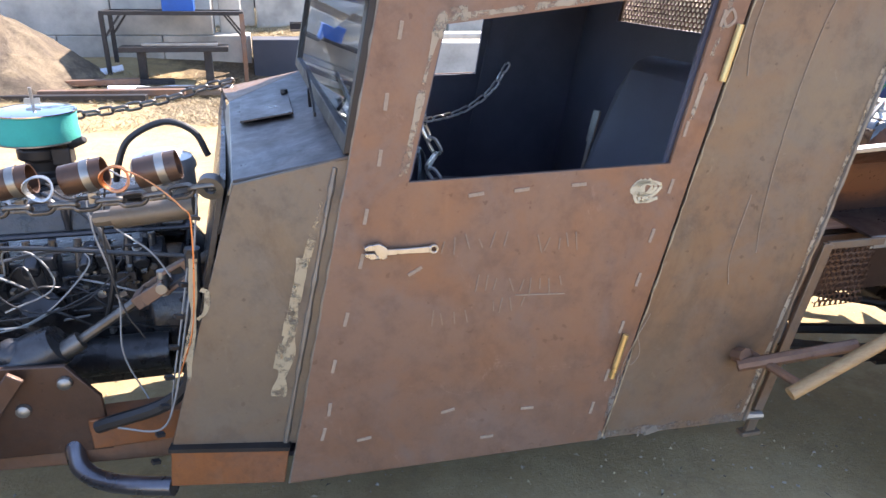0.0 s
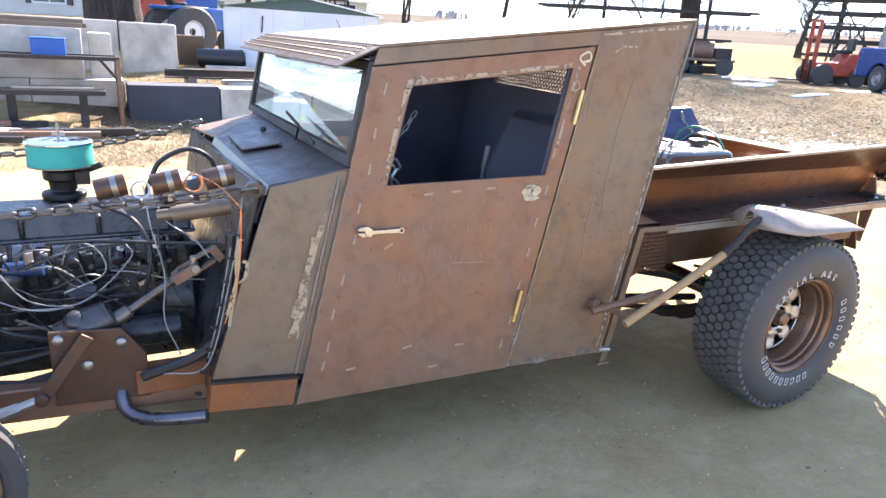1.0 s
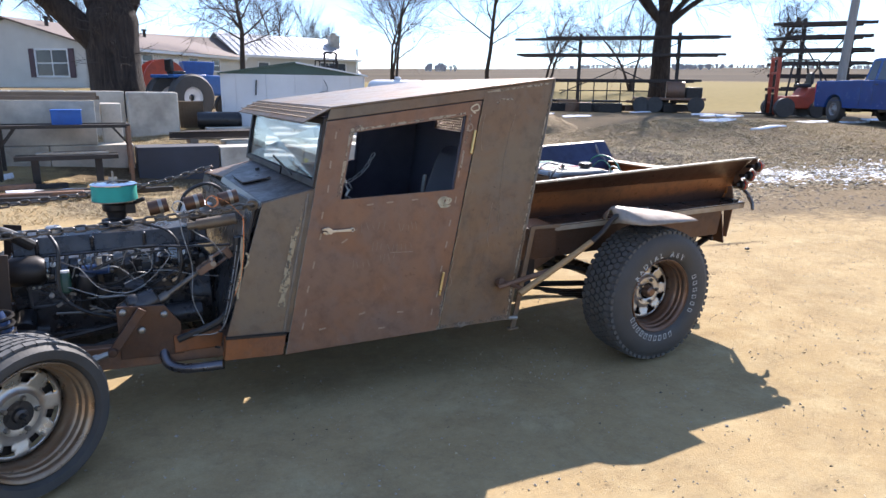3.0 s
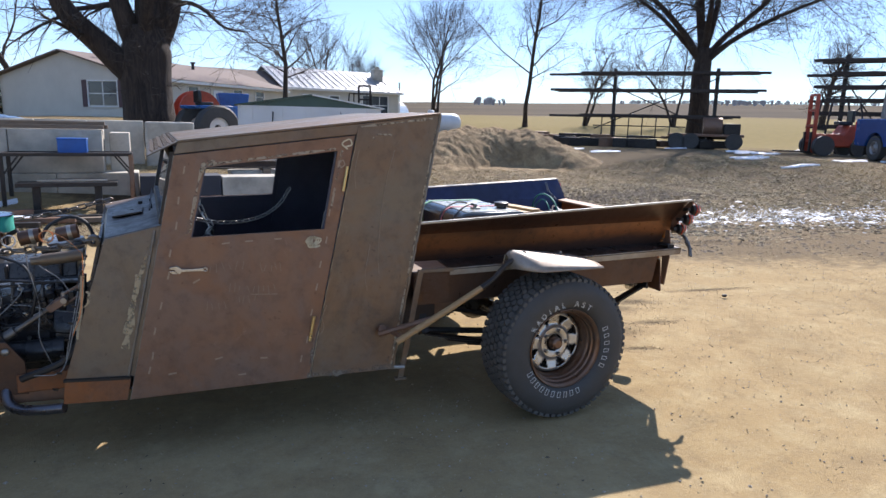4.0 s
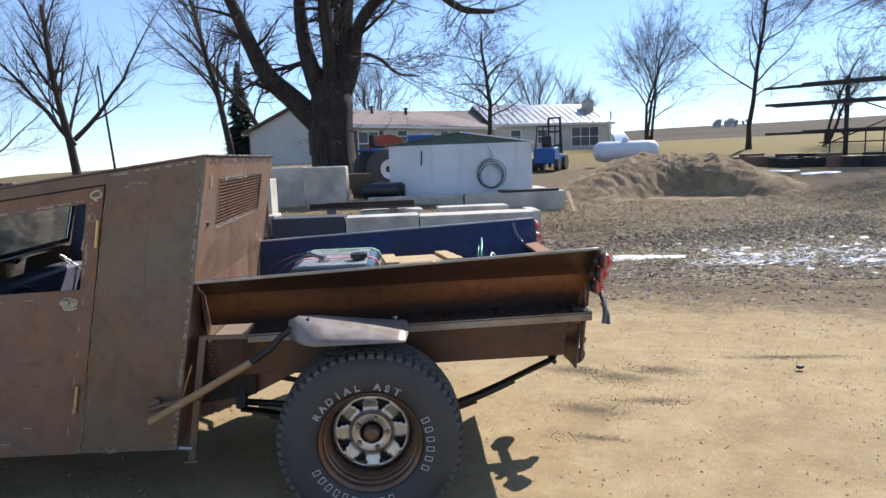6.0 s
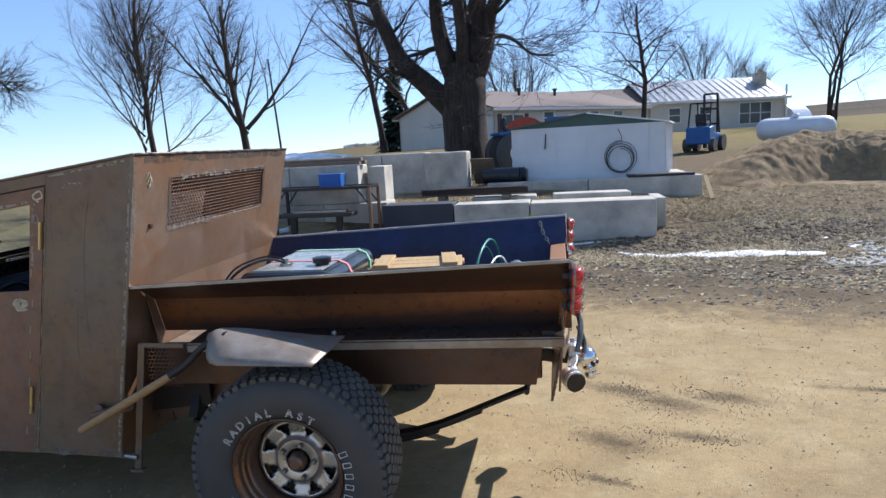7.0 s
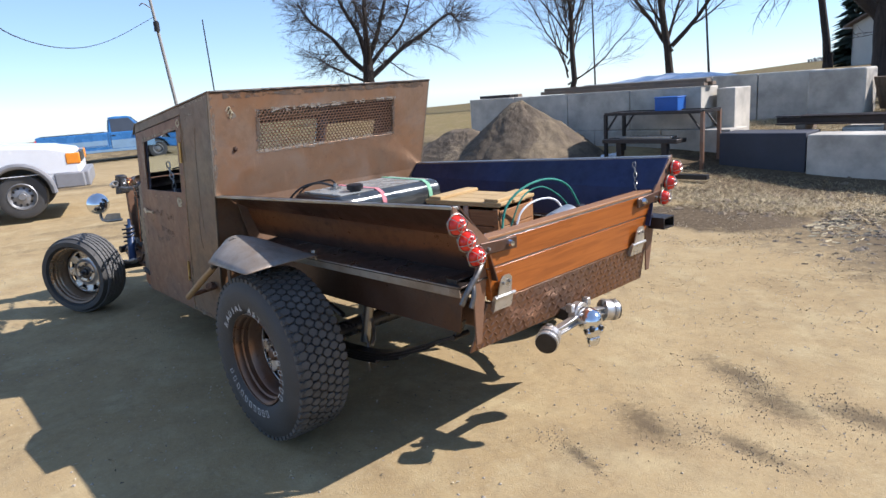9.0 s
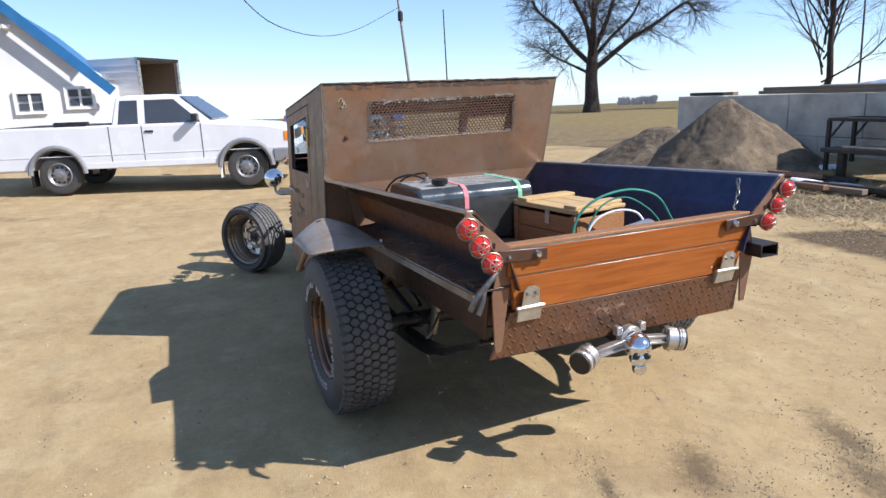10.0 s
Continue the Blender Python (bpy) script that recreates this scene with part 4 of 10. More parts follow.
        # bracket
        part("lamp_bracket", Shape().beam(c - ax * 0.03, Vector((X1 - 0.004, sgn * (0.69 - 0.045 * i), 1.045 - 0.066 * i)), 0.02, 0.02), DARK_METAL, truck)
    part("square_tube", Shape().ring([(0.93, sgn * 0.600, 0.775), (0.93, sgn * 0.600, 0.830), (0.93, sgn * 0.700, 0.830), (0.93, sgn * 0.700, 0.775)],
                                     [(0.93, sgn * 0.606, 0.781), (0.93, sgn * 0.606, 0.824), (0.93, sgn * 0.694, 0.824), (0.93, sgn * 0.694, 0.781)], (0.16 if sgn > 0 else 0.05, 0, 0)), DARK_METAL, truck, "open square steel tube")

part("bed_floor", Shape().box((0.120, 0, 0.735), (1.70, 1.10, 0.02)), GREY_WOOD, truck, "dark worn bed floor")
part("bed_front", Shape().prism([(-0.742, -0.60, 0.73), (-0.742, 0.60, 0.73), (-0.742, 0.66, 1.02), (-0.742, -0.66, 1.02)], (0.004, 0, 0)), TAN_SHEET, truck)

# tailgate
gate = part("tailgate", Shape().box((1.020, 0, 0.955), (0.030, 1.17, 0.008)).box((1.008, -0.002, 0.848), (0.022, 1.14, 0.004)), BARE, truck, "tailgate of two varnished planks over a chequer plate")
for z0, z1, y0, y1 in ((0.851, 0.951, 0.585, 0.585), (0.712, 0.845, 0.545, 0.575)):
    part("plank", Shape().prism([(1.006 + (z0 - 0.95) * 0.12, -y0, z0), (1.006 + (z0 - 0.95) * 0.12, y0, z0), (1.006 + (z1 - 0.95) * 0.12, y1, z1), (1.006 + (z1 - 0.95) * 0.12, -y1, z1)], (0.030, 0, 0)), PLANK, gate, "orange-brown varnished plank", 0.003)
part("top_board", Shape().prism([(0.955, -0.57, 0.948), (1.035, -0.585, 0.955), (1.035, 0.585, 0.955), (0.955, 0.57, 0.948)], (0, 0, 0.014)), CRATE_WOOD, gate, "weathered board along the tailgate top", 0.003)
ck = part("chequer_plate", Shape().prism([(0.955, -0.635, 0.522), (0.955, 0.600, 0.515), (0.996, 0.580, 0.709), (0.996, -0.565, 0.709)], (0.010, 0, 0)), CHEQUER, truck, "rusted chequer plate below the tailgate", 0.002)
stud = Shape().add([(-0.015, 0, 0), (0, -0.0045, 0), (0.015, 0, 0), (0, 0.0045, 0), (-0.004, 0, 0.0035), (0.004, 0, 0.0035)], [(0, 1, 4), (1, 5, 4), (1, 2, 5), (2, 3, 5), (3, 4, 5), (3, 0, 4)]).mesh("stud")
stud.materials.append(CHEQUER)
tilt = math.degrees(math.atan2(0.041, 0.190))
for j in range(7):
    for i in range(42):
        z = 0.535 + 0.026 * j
        y = -0.60 + 0.029 * i + 0.0145 * (j % 2)
        if -0.628 + (z - 0.52) * 0.34 < y < 0.592 - (z - 0.52) * 0.1:
            o = part("stud", stud, CHEQUER, ck)
            o.matrix_basis = Matrix.Translation((0.9655 + (z - 0.52) * 0.2158, y, z)) @ Matrix.Rotation(radians(90 + tilt), 4, "Y") @ Matrix.Rotation(radians(45 + 90 * ((i + j) % 2)), 4, "Z")
for y, s in ((-0.535, -1), (0.535, 1)):
    lp = part("latch_plate", Shape().box((1.046, y, 0.932), (0.010, 0.20, 0.046), (s * 3, 0, 0)), CUP, gate, "worn brown steel latch strap", 0.004)
    part("bolt", Shape().lathe([(0.0, 0.020), (0.011, 0.018), (0.015, 0.0)], (1.050, y - s * 0.055, 0.932), (1, 0, 0), 8), CHROME, lp)
    part("bolt", Shape().lathe([(0.0, 0.010), (0.006, 0.008), (0.008, 0.0)], (1.050, y + s * 0.06, 0.932), (1, 0, 0), 8), BARE, lp)
for y in (-0.495, 0.475):
    h = part("gate_hinge", Shape().prism([(1.026, y - 0.038, 0.735), (1.026, y + 0.038, 0.735), (1.036, y + 0.032, 0.798), (1.036, y + 0.018, 0.810), (1.036, y - 0.018, 0.810), (1.036, y - 0.032, 0.798)], (0.005, 0, 0))
             .tube([(1.028, y - 0.058, 0.728), (1.028, y + 0.058, 0.728)], 0.008, 10).prism([(1.010, y - 0.05, 0.722), (1.010, y + 0.05, 0.722), (0.996, y + 0.05, 0.672), (0.996, y - 0.05, 0.672)], (0.018, 0, 0)), SILVER, gate, "bright galvanised gate hinge")
    for a in (-0.018, 0.018):
        part("bolt", Shape().lathe([(0.0, 0.008), (0.006, 0.006), (0.007, 0.0)], (1.040, y + a, 0.782), (1, 0, 0), 8), BARE, h)
chain("gate_chain", [(0.90, 0.655, 1.075), (0.915, 0.64, 1.02), (0.95, 0.585, 0.965)], truck, "short bright gate chain", SMALL_LINK, 0.026)
# bent pry bar hooked at the corner
part("hook_bar", Shape().tube(smooth_path([(1.02, -0.62, 0.90), (1.06, -0.645, 0.895), (1.075, -0.69, 0.86), (1.07, -0.735, 0.81), (1.058, -0.755, 0.765)]), 0.011, 8)
     .tube(smooth_path([(1.065, -0.70, 0.85), (1.085, -0.72, 0.80), (1.085, -0.738, 0.755)]), 0.009, 8), CHAIN_STEEL, truck, "bent steel hook bar at the bed corner")

# hitch: two pistons on rods with a skull knob
hitch = new("hitch")
hitch.parent = truck
tagged(hitch, "trailer hitch made of pistons, rods and a chrome skull")
part("drawbar", Shape().beam((0.62, -0.055, 0.560), (1.03, -0.055, 0.515), 0.05, 0.05), DARK_METAL, hitch)
for s, yp in ((-1, -0.262), (1, 0.178)):
    c = Vector((1.045, yp, 0.482))
    ax = Vector((0.45, s, -0.16)).normalized()
    k = 1.02
    prof = [(0, -0.035), (0.026, -0.035), (0.047, -0.030), (0.047, 0.004), (0.044, 0.005), (0.044, 0.010), (0.047, 0.011), (0.047, 0.016), (0.044, 0.017), (0.044, 0.022), (0.047, 0.023), (0.047, 0.034), (0.042, 0.036), (0.036, 0.030), (0, 0.028)]
    piston = part("piston", Shape().lathe([(r * k, h * k) for r, h in prof], c, ax, 28), SILVER, hitch, "bare aluminium piston", 0, 30)
    part("crown", Shape().disc(0.043 * k, c + ax * 0.040, ax, 0.010, 28), DARK_METAL, piston, "carbon-black piston crown")
    part("ring_groove", Shape().lathe([(0.0478 * k, 0.0105 * k), (0.0478 * k, 0.0135 * k)], c, ax, 28), BLACK, piston)
    e = Vector((1.065, -0.055 + s * 0.035, 0.520))
    rod = Shape().beam(c - ax * 0.02 + Vector((0, 0, 0.013)), e + Vector((0, 0, 0.014)), 0.034, 0.010).beam(c - ax * 0.02 - Vector((0, 0, 0.013)), e - Vector((0, 0, 0.014)), 0.034, 0.010).beam(c - ax * 0.02, e, 0.012, 0.030)
    part("rod", rod, SILVER, hitch, "forged connecting rod", 0.003)
    part("pin", Shape().tube([c - ax * 0.025 - Vector((0, 0, 0.05)), c - ax * 0.025 + Vector((0, 0, 0.05))], 0.012, 12), BARE, hitch)
part("rod_cap", Shape().lathe([(0.030, -0.018), (0.052, -0.018), (0.052, 0.018), (0.030, 0.018)], (1.050, -0.055, 0.532), (1, 0, 0), 24, True).box((1.050, -0.112, 0.572), (0.030, 0.026, 0.036)).box((1.050, 0.003, 0.572), (0.030, 0.026, 0.036)), SILVER, hitch, "", 0.003)


def skull_mesh():
    s = Shape()
    s.ball((-0.002, 0, 0.014), 0.045, 28, 18, (1.08, 0.92, 0.92))
    s.ball((0.018, 0, -0.016), 0.036, 24, 16, (0.82, 0.86, 0.90))
    for q in (-1, 1):
        s.ball((0.030, q * 0.022, -0.020), 0.012, 14, 8, (0.9, 0.8, 0.8))
    s.lathe([(0, 0.012), (0.017, 0.010), (0.022, 0.0), (0.020, -0.016), (0.013, -0.022), (0, -0.023)], (0.022, 0, -0.046), (0.12, 0, 1), 18)
    for t in range(5):
        s.box((0.0425 - 0.0008 * (t - 2) ** 2, -0.012 + 0.006 * t, -0.043), (0.004, 0.0048, 0.014))
    return s


SKULL_M = pose(1.108, -0.060, 0.500, 0, 0, -24) @ Matrix.Scale(1.26, 4)
sk = part("skull", skull_mesh(), CHROME, hitch, "polished chrome skull", 0.004, 50)
sk.matrix_basis = SKULL_M
for y in (-0.016, 0.016):
    e = part("socket", Shape().ball((0.042, y, -0.004), 0.0120, 12, 8, (0.6, 1, 0.9)), BLACK, hitch)
    e.matrix_basis = SKULL_M

# perforated corner guard with its post, and the lower strut
for sgn in (-1, 1):
    gm = perforated(Vector((-0.705, sgn * 0.752, 0.615)), Vector((0.155, 0, 0)), Vector((0, 0, 0.165)), 9, 10, 0.40, 0.002)
    part("corner_guard", gm.mesh("corner_guard", 0), CUP, truck, "perforated steel corner guard")
    part("guard_post", Shape().beam((-0.715, sgn * 0.758, 0.80), (-0.815, sgn * 0.745, 0.235), 0.030, 0.012, (0, 1, 0)).beam((-0.715, sgn * 0.758, 0.795), (-0.53, sgn * 0.752, 0.790), 0.010, 0.020).box((-0.815, sgn * 0.745, 0.232), (0.06, 0.03, 0.012)), SHEET, truck, "flat steel strut", 0.002)
    # dark sheet added to close the gap between cab and corner guard
    part("gap_panel", Shape().prism([(-0.87, sgn * 0.56, 0.42), (-0.55, sgn * 0.56, 0.46), (-0.55, sgn * 0.56, 0.745), (-0.80, sgn * 0.56, 0.745)], (0, -sgn * 0.010, 0)), BROWN_BLACK, truck, "dark brown panel added in the gap behind the cab", 0.002)
    part("foot_bolt", Shape().tube([(-0.88, sgn * 0.76, 0.306), (-0.80, sgn * 0.76, 0.296)], 0.012, 8), BARE, truck)

# shovels as rear mudguards
for sgn in (-1, 1):
    sv = Shape()
    nu, nv = 12, 12
    for i in range(nu + 1):
        u = i / nu
        x = -0.315 + 0.475 * u
        half = 0.182 * min(1, math.sin(min(1, u * 3.2 + 0.12) * math.pi / 2))
        for j in range(nv + 1):
            w = 2 * j / nv - 1
            crown = (1 - abs(w) ** 2.4) * (0.075 * (1 - u) ** 0.8 + 0.012)
            xx = x + 0.018 * (1 - w * w) * u
            sv.v.append((xx, sgn * (0.917 + half * w), 0.826 + crown * (1 if u > 0.08 else 0.75)))
    sv.f = [(i * (nv + 1) + j, i * (nv + 1) + j + 1, (i + 1) * (nv + 1) + j + 1, (i + 1) * (nv + 1) + j) for i in range(nu) for j in range(nv)]
    shov = part("shovel_mudguard", sv, SHOVEL, truck, "worn shovel mounted as a mudguard over the rear tyre", 0, 50)
    so = shov.modifiers.new("plate", "SOLIDIFY")
    so.thickness = 0.004
    part("socket", Shape().tube(smooth_path([(-0.22, sgn * 0.950, 0.878), (-0.32, sgn * 0.950, 0.850), (-0.40, sgn * 0.955, 0.780), (-0.47, sgn * 0.957, 0.735)]), [0.030, 0.028, 0.025, 0.021, 0.017, 0.015] + [0.0135] * 9 + [0.0145, 0.0155, 0.0165, 0.0165], 10), DARK_METAL, shov, "steel shovel socket")
    part("handle", Shape().tube([(-0.455, sgn * 0.956, 0.742), (-0.65, sgn * 0.950, 0.635), (-0.905, sgn * 0.935, 0.497)], [0.0155, 0.0165, 0.0165], 12), HANDLE_WOOD, shov, "cut-off wooden shovel handle")
    part("handle_bracket", Shape().tube([(-0.87, sgn * 0.935, 0.512), (-0.90, sgn * 0.76, 0.515)], 0.012, 8).tube([(-0.93, sgn * 0.80, 0.525), (-0.935, sgn * 0.77, 0.515)], 0.022, 8).tube([(-0.70, sgn * 0.90, 0.585), (-0.95, sgn * 0.80, 0.500)], 0.016, 8), RUST, shov, "welded peg holding the handle")
    part("tip_bolt", Shape().lathe([(0, 0.014), (0.010, 0.012), (0.012, 0)], (0.120, sgn * 0.745, 0.836), (0, 0, 1), 8).tube([(0.12, sgn * 0.745, 0.843), (0.12, sgn * 0.735, 0.80)], 0.006, 6), BARE, shov)

# frame, rear axle, springs
for sgn in (-1, 1):
    part("frame_rail", Shape().beam((-3.45, sgn * 0.40, 0.33), (-2.20, sgn * 0.48, 0.30), 0.055, 0.11).beam((-2.20, sgn * 0.48, 0.30), (-0.78, sgn * 0.48, 0.40), 0.055, 0.10).beam((-0.78, sgn * 0.48, 0.40), (-0.35, sgn * 0.48, 0.60), 0.055, 0.10).beam((-0.35, sgn * 0.48, 0.61), (0.92, sgn * 0.48, 0.62), 0.055, 0.10), DARK_METAL if sgn > 0 else RUST, truck, "steel box frame rail", 0.006)
    sp = smooth_path([(-0.62, sgn * 0.58, 0.40), (-0.30, sgn * 0.58, 0.335), (0, sgn * 0.58, 0.32), (0.40, sgn * 0.58, 0.37), (0.86, sgn * 0.58, 0.555)], 5)
    ls = Shape()
    for k in range(4):
        sub = sp[k * 2:len(sp) - k * 2]
        for a, b in zip(sub, sub[1:]):
            ls.beam(a - Vector((0, 0, 0.013 * k)), b - Vector((0, 0, 0.013 * k)), 0.055, 0.010)
    part("leaf_spring", ls, DARK_METAL, truck, "black leaf spring pack")
    part("shackle", Shape().beam((0.86, sgn * 0.60, 0.56), (0.90, sgn * 0.60, 0.63), 0.008, 0.03, (0, 1, 0)).tube([(0.86, sgn * 0.54, 0.556), (0.86, sgn * 0.625, 0.556)], 0.012, 8), DARK_METAL, truck)
    part("spring_hanger", Shape().beam((-0.62, sgn * 0.58, 0.40), (-0.62, sgn * 0.52, 0.52), 0.04, 0.06), DARK_METAL, truck)
    part("radius_rod", Shape().tube([(-0.05, sgn * 0.50, 0.33), (-0.85, sgn * 0.42, 0.40)], 0.018, 8).tube([(-0.10, sgn * 0.48, 0.42), (-0.55, sgn * 0.44, 0.52)], 0.014, 8), DARK_METAL, truck)
    part("shock", Shape().tube([(0.10, sgn * 0.50, 0.33), (0.12, sgn * 0.45, 0.60)], 0.024, 10).tube([(0.13, sgn * 0.45, 0.56), (0.13, sgn * 0.45, 0.70)], 0.012, 8), BARE, truck)
ax = Shape().tube([(0, -0.82, 0.385), (0, 0.82, 0.385)], 0.042, 12)
ax.lathe([(0.045, -0.14), (0.10, -0.09), (0.135, -0.02), (0.135, 0.02), (0.11, 0.09), (0.045, 0.16)], (0, 0.05, 0.385), (0, 1, 0), 20)
part("rear_axle", ax, GREASE, truck, "greasy rear axle with differential")
part("brake_line", Shape().tube(smooth_path([(0.02, -0.45, 0.44), (0.15, -0.52, 0.34), (0.22, -0.58, 0.28), (0.20, -0.56, 0.22)]), 0.006, 6).tube(smooth_path([(0.03, -0.40, 0.45), (0.26, -0.56, 0.42), (0.32, -0.62, 0.40)]), 0.008, 6), BARE, truck)
part("drive_shaft", Shape().tube([(-0.1, 0.05, 0.385), (-1.7, 0.02, 0.42)], 0.035, 10), GREASE, truck)
# the added hole again, shifted along the sun's slant
part("floor_pan", Shape().ring([Vector((x, y, 0.294)) for x, y in floor_o], [Vector((x - 0.024, y - 0.027, 0.294)) for x, y in SUN_HOLE], (0, 0, 0.012)), DARK_METAL, truck)
part("exhaust_pipe", Shape().tube(smooth_path([(-2.575, -0.45, 0.34), (-2.585, -0.482, 0.305), (-2.572, -0.510, 0.262), (-2.52, -0.545, 0.243), (-2.44, -0.590, 0.250), (-2.345, -0.630, 0.262)]), 0.023, 14), BLUED, truck, "blued bare steel exhaust pipe")


# ---- wheels ----
def build_wheel(R, width, rim_r, dish, tread_rows, blocks, letters, rusty):
    """A wheel on the y axis with its face to -y, hub face at the origin's plane."""
    hw = width / 2
    w = new("wheel")
    yo, yi = -dish, -dish + width * 0.93
    mid = (yo + yi) / 2
    prof = [(rim_r, yo + 0.012), (rim_r + 0.012, yo - 0.004), (rim_r + (R - rim_r) * 0.22, yo - 0.021), (rim_r + (R - rim_r) * 0.40, yo - 0.024), (rim_r + (R - rim_r) * 0.62, yo - 0.024), (R - 0.030, yo - 0.006),
            (R - 0.017, yo + 0.012), (R - 0.016, mid), (R - 0.017, yi - 0.012), (R - 0.030, yi + 0.006), (rim_r + (R - rim_r) * 0.6, yi + 0.024), (rim_r + 0.012, yi + 0.004), (rim_r, yi - 0.012)]
    tyre = part("tyre", Shape().lathe(prof, (0, 0, 0), (0, 1, 0), 72), RUBBER, w, "black all-terrain tyre" if letters else "black road tyre", 0, 40)
    tr = Shape()
    tw = (yi - yo) * 0.98
    for row in range(tread_rows):
        y0 = yo + 0.006 + tw * row / tread_rows
        y1 = yo + 0.006 + tw * (row + 1) / tread_rows
        edge = row in (0, tread_rows - 1)
        for b in range(blocks):
            t0 = 2 * math.pi * (b + 0.5 * (row % 2)) / blocks
            dt = 2 * math.pi / blocks
            gap = 0.21 if letters else 0.045
            if letters:
                sh = [(0.0, 0.31), (0.10, 0.22), (0.40, 0.05), (0.60, 0.05), (0.90, 0.22), (1.0, 0.31), (1.0, 0.48), (0.93, 0.53), (1.0, 0.58), (1.0, 0.70), (0.90, 0.78), (0.60, 0.95), (0.40, 0.95), (0.10, 0.78), (0.0, 0.70)]
            else:
                sh = [(0.0, gap), (1 - gap * 0.5, gap + 0.05), (1 - gap * 0.2, 0.5), (1 - gap * 0.5, 1 - gap), (gap * 0.5, 1 - gap - 0.05), (gap * 0.2, 0.5)]
            yg = -(y1 - y0) * 0.167 + 0.0036 if letters else 0.003
            base, top = [], []
            for a, v in sh:
                y = y0 + yg + (y1 - y0 - 2 * yg) * v
                t = t0 + dt * (gap * 0.4 + a * (1 - gap))
                rr = R - (0.004 if not edge else 0.004 + 0.006 * (1 - v if row == 0 else v))
                base.append((math.sin(t) * (rr - 0.017), y, math.cos(t) * (rr - 0.017)))
                top.append((math.sin(t) * (rr + 0.002), y, math.cos(t) * (rr + 0.002)))
            n = len(tr.v)
            tr.v += base + top
            m = len(sh)
            tr.f.append(tuple(n + m + k for k in range(m)))
            tr.f += [(n + k, n + (k + 1) % m, n + m + (k + 1) % m, n + m + k) for k in range(m)]
        if edge and letters:
            for b in range(blocks):
                t = 2 * math.pi * (b + 0.5 * (row % 2) + 0.5) / blocks
                ye = yo + 0.004 if row == 0 else yi - 0.004
                c = Vector((math.sin(t) * (R - 0.028), ye, math.cos(t) * (R - 0.028)))
                tr.box(c - Vector((0, 0.0, 0)), (0.024, 0.020, 0.030), (0, math.degrees(t), 0))
    tagged(part("tread", fast_mesh("tread", tr), DUSTY_RUBBER if letters else FRONT_TREAD, tyre, "blocky tread" if letters else "ribbed road tread"), kind="stuff")
    q = rim_r
    barrel = [(q + 0.002, yo - 0.004), (q + 0.004, yo + 0.004), (q - 0.008, yo + 0.010), (q - 0.012, yo + 0.018), (q - 0.012, yo + 0.034), (q - 0.020, yo + 0.040), (q - 0.021, yo + 0.062), (q - 0.029, yo + 0.068), (q - 0.032, -0.02), (q - 0.036, yi * 0.4), (q - 0.020, yi - 0.02), (q + 0.006, yi)]
    rim = part("rim", Shape().lathe(barrel, (0, 0, 0), (0, 1, 0), 64), RIM_RUST if letters else RIM_TAN, w, "deep rust-brown rim barrel" if letters else "deep tan-stained rim barrel", 0, 50)
    sol = rim.modifiers.new("plate", "SOLIDIFY")
    sol.thickness = 0.004
    # eight-spoke centre
    ro, ri, sect, sub = rim_r - 0.034, 0.046, 8, 12
    radii = [ri, 0.052, 0.082, 0.092] + [ro * f for f in (0.58, 0.64, 0.70, 0.76, 0.82, 0.85, 0.90, 1.0)]
    prof_y = [-0.014, -0.018, -0.018, -0.004, 0.002, 0.000, -0.003, -0.006, -0.009, -0.010, -0.008, 0.012]
    gaps = {4: (5, 6), 5: (4, 7), 6: (4, 7), 7: (3, 8), 8: (3, 8)} if letters else {5: (4, 7), 6: (4, 7), 7: (3, 8), 8: (3, 8)}
    ds = Shape()
    total = sect * sub
    for k in range(total):
        for r, y in zip(radii, prof_y):
            t = 2 * math.pi * k / total
            crown = 0.0
            ds.v.append((math.sin(t) * r, y + crown, math.cos(t) * r))
    nr = len(radii)
    for k in range(total):
        ph = k % sub
        for j in range(nr - 1):
            hole = j in gaps and gaps[j][0] <= ph <= gaps[j][1]
            if hole:
                continue
            a, b = k * nr + j, ((k + 1) % total) * nr + j
            ds.f.append((a, b, b + 1, a + 1))
    ob = part("spoke_disc", ds, SILVER, rim, "eight-spoke steel wheel centre", 0, 45)
    so = ob.modifiers.new("plate", "SOLIDIFY")
    so.thickness = 0.006
    hub_prof = [(0, -0.055), (0.020, -0.055), (0.030, -0.048), (0.036, -0.030), (0.038, 0.0), (0.038, 0.03)] if rusty else [(0, -0.070), (0.010, -0.070), (0.014, -0.040), (0.026, -0.036), (0.030, -0.022), (0.056, -0.020), (0.060, -0.012), (0.060, 0.03)]
    hub = part("hub", Shape().lathe(hub_prof, (0, 0, 0), (0, 1, 0), 20), RIM_RUST if rusty else GREASE, w, "rusty axle hub end" if rusty else "greasy black hub with a stub axle")
    for k in range(5):
        t = 2 * math.pi * k / 5 + 0.3
        part("lug_nut", Shape().lathe([(0, -0.022), (0.007, -0.021), (0.011, -0.016), (0.011, 0.0)], (math.sin(t) * 0.067, -0.016, math.cos(t) * 0.067), (0, 1, 0), 6), BARE, hub)
    part("brake_drum", Shape().lathe([(0, 0.030), (ro - 0.02, 0.032), (ro - 0.018, 0.10), (0.06, 0.11), (0.0, 0.11)], (0, 0, 0), (0, 1, 0), 32), DARK_METAL, w)
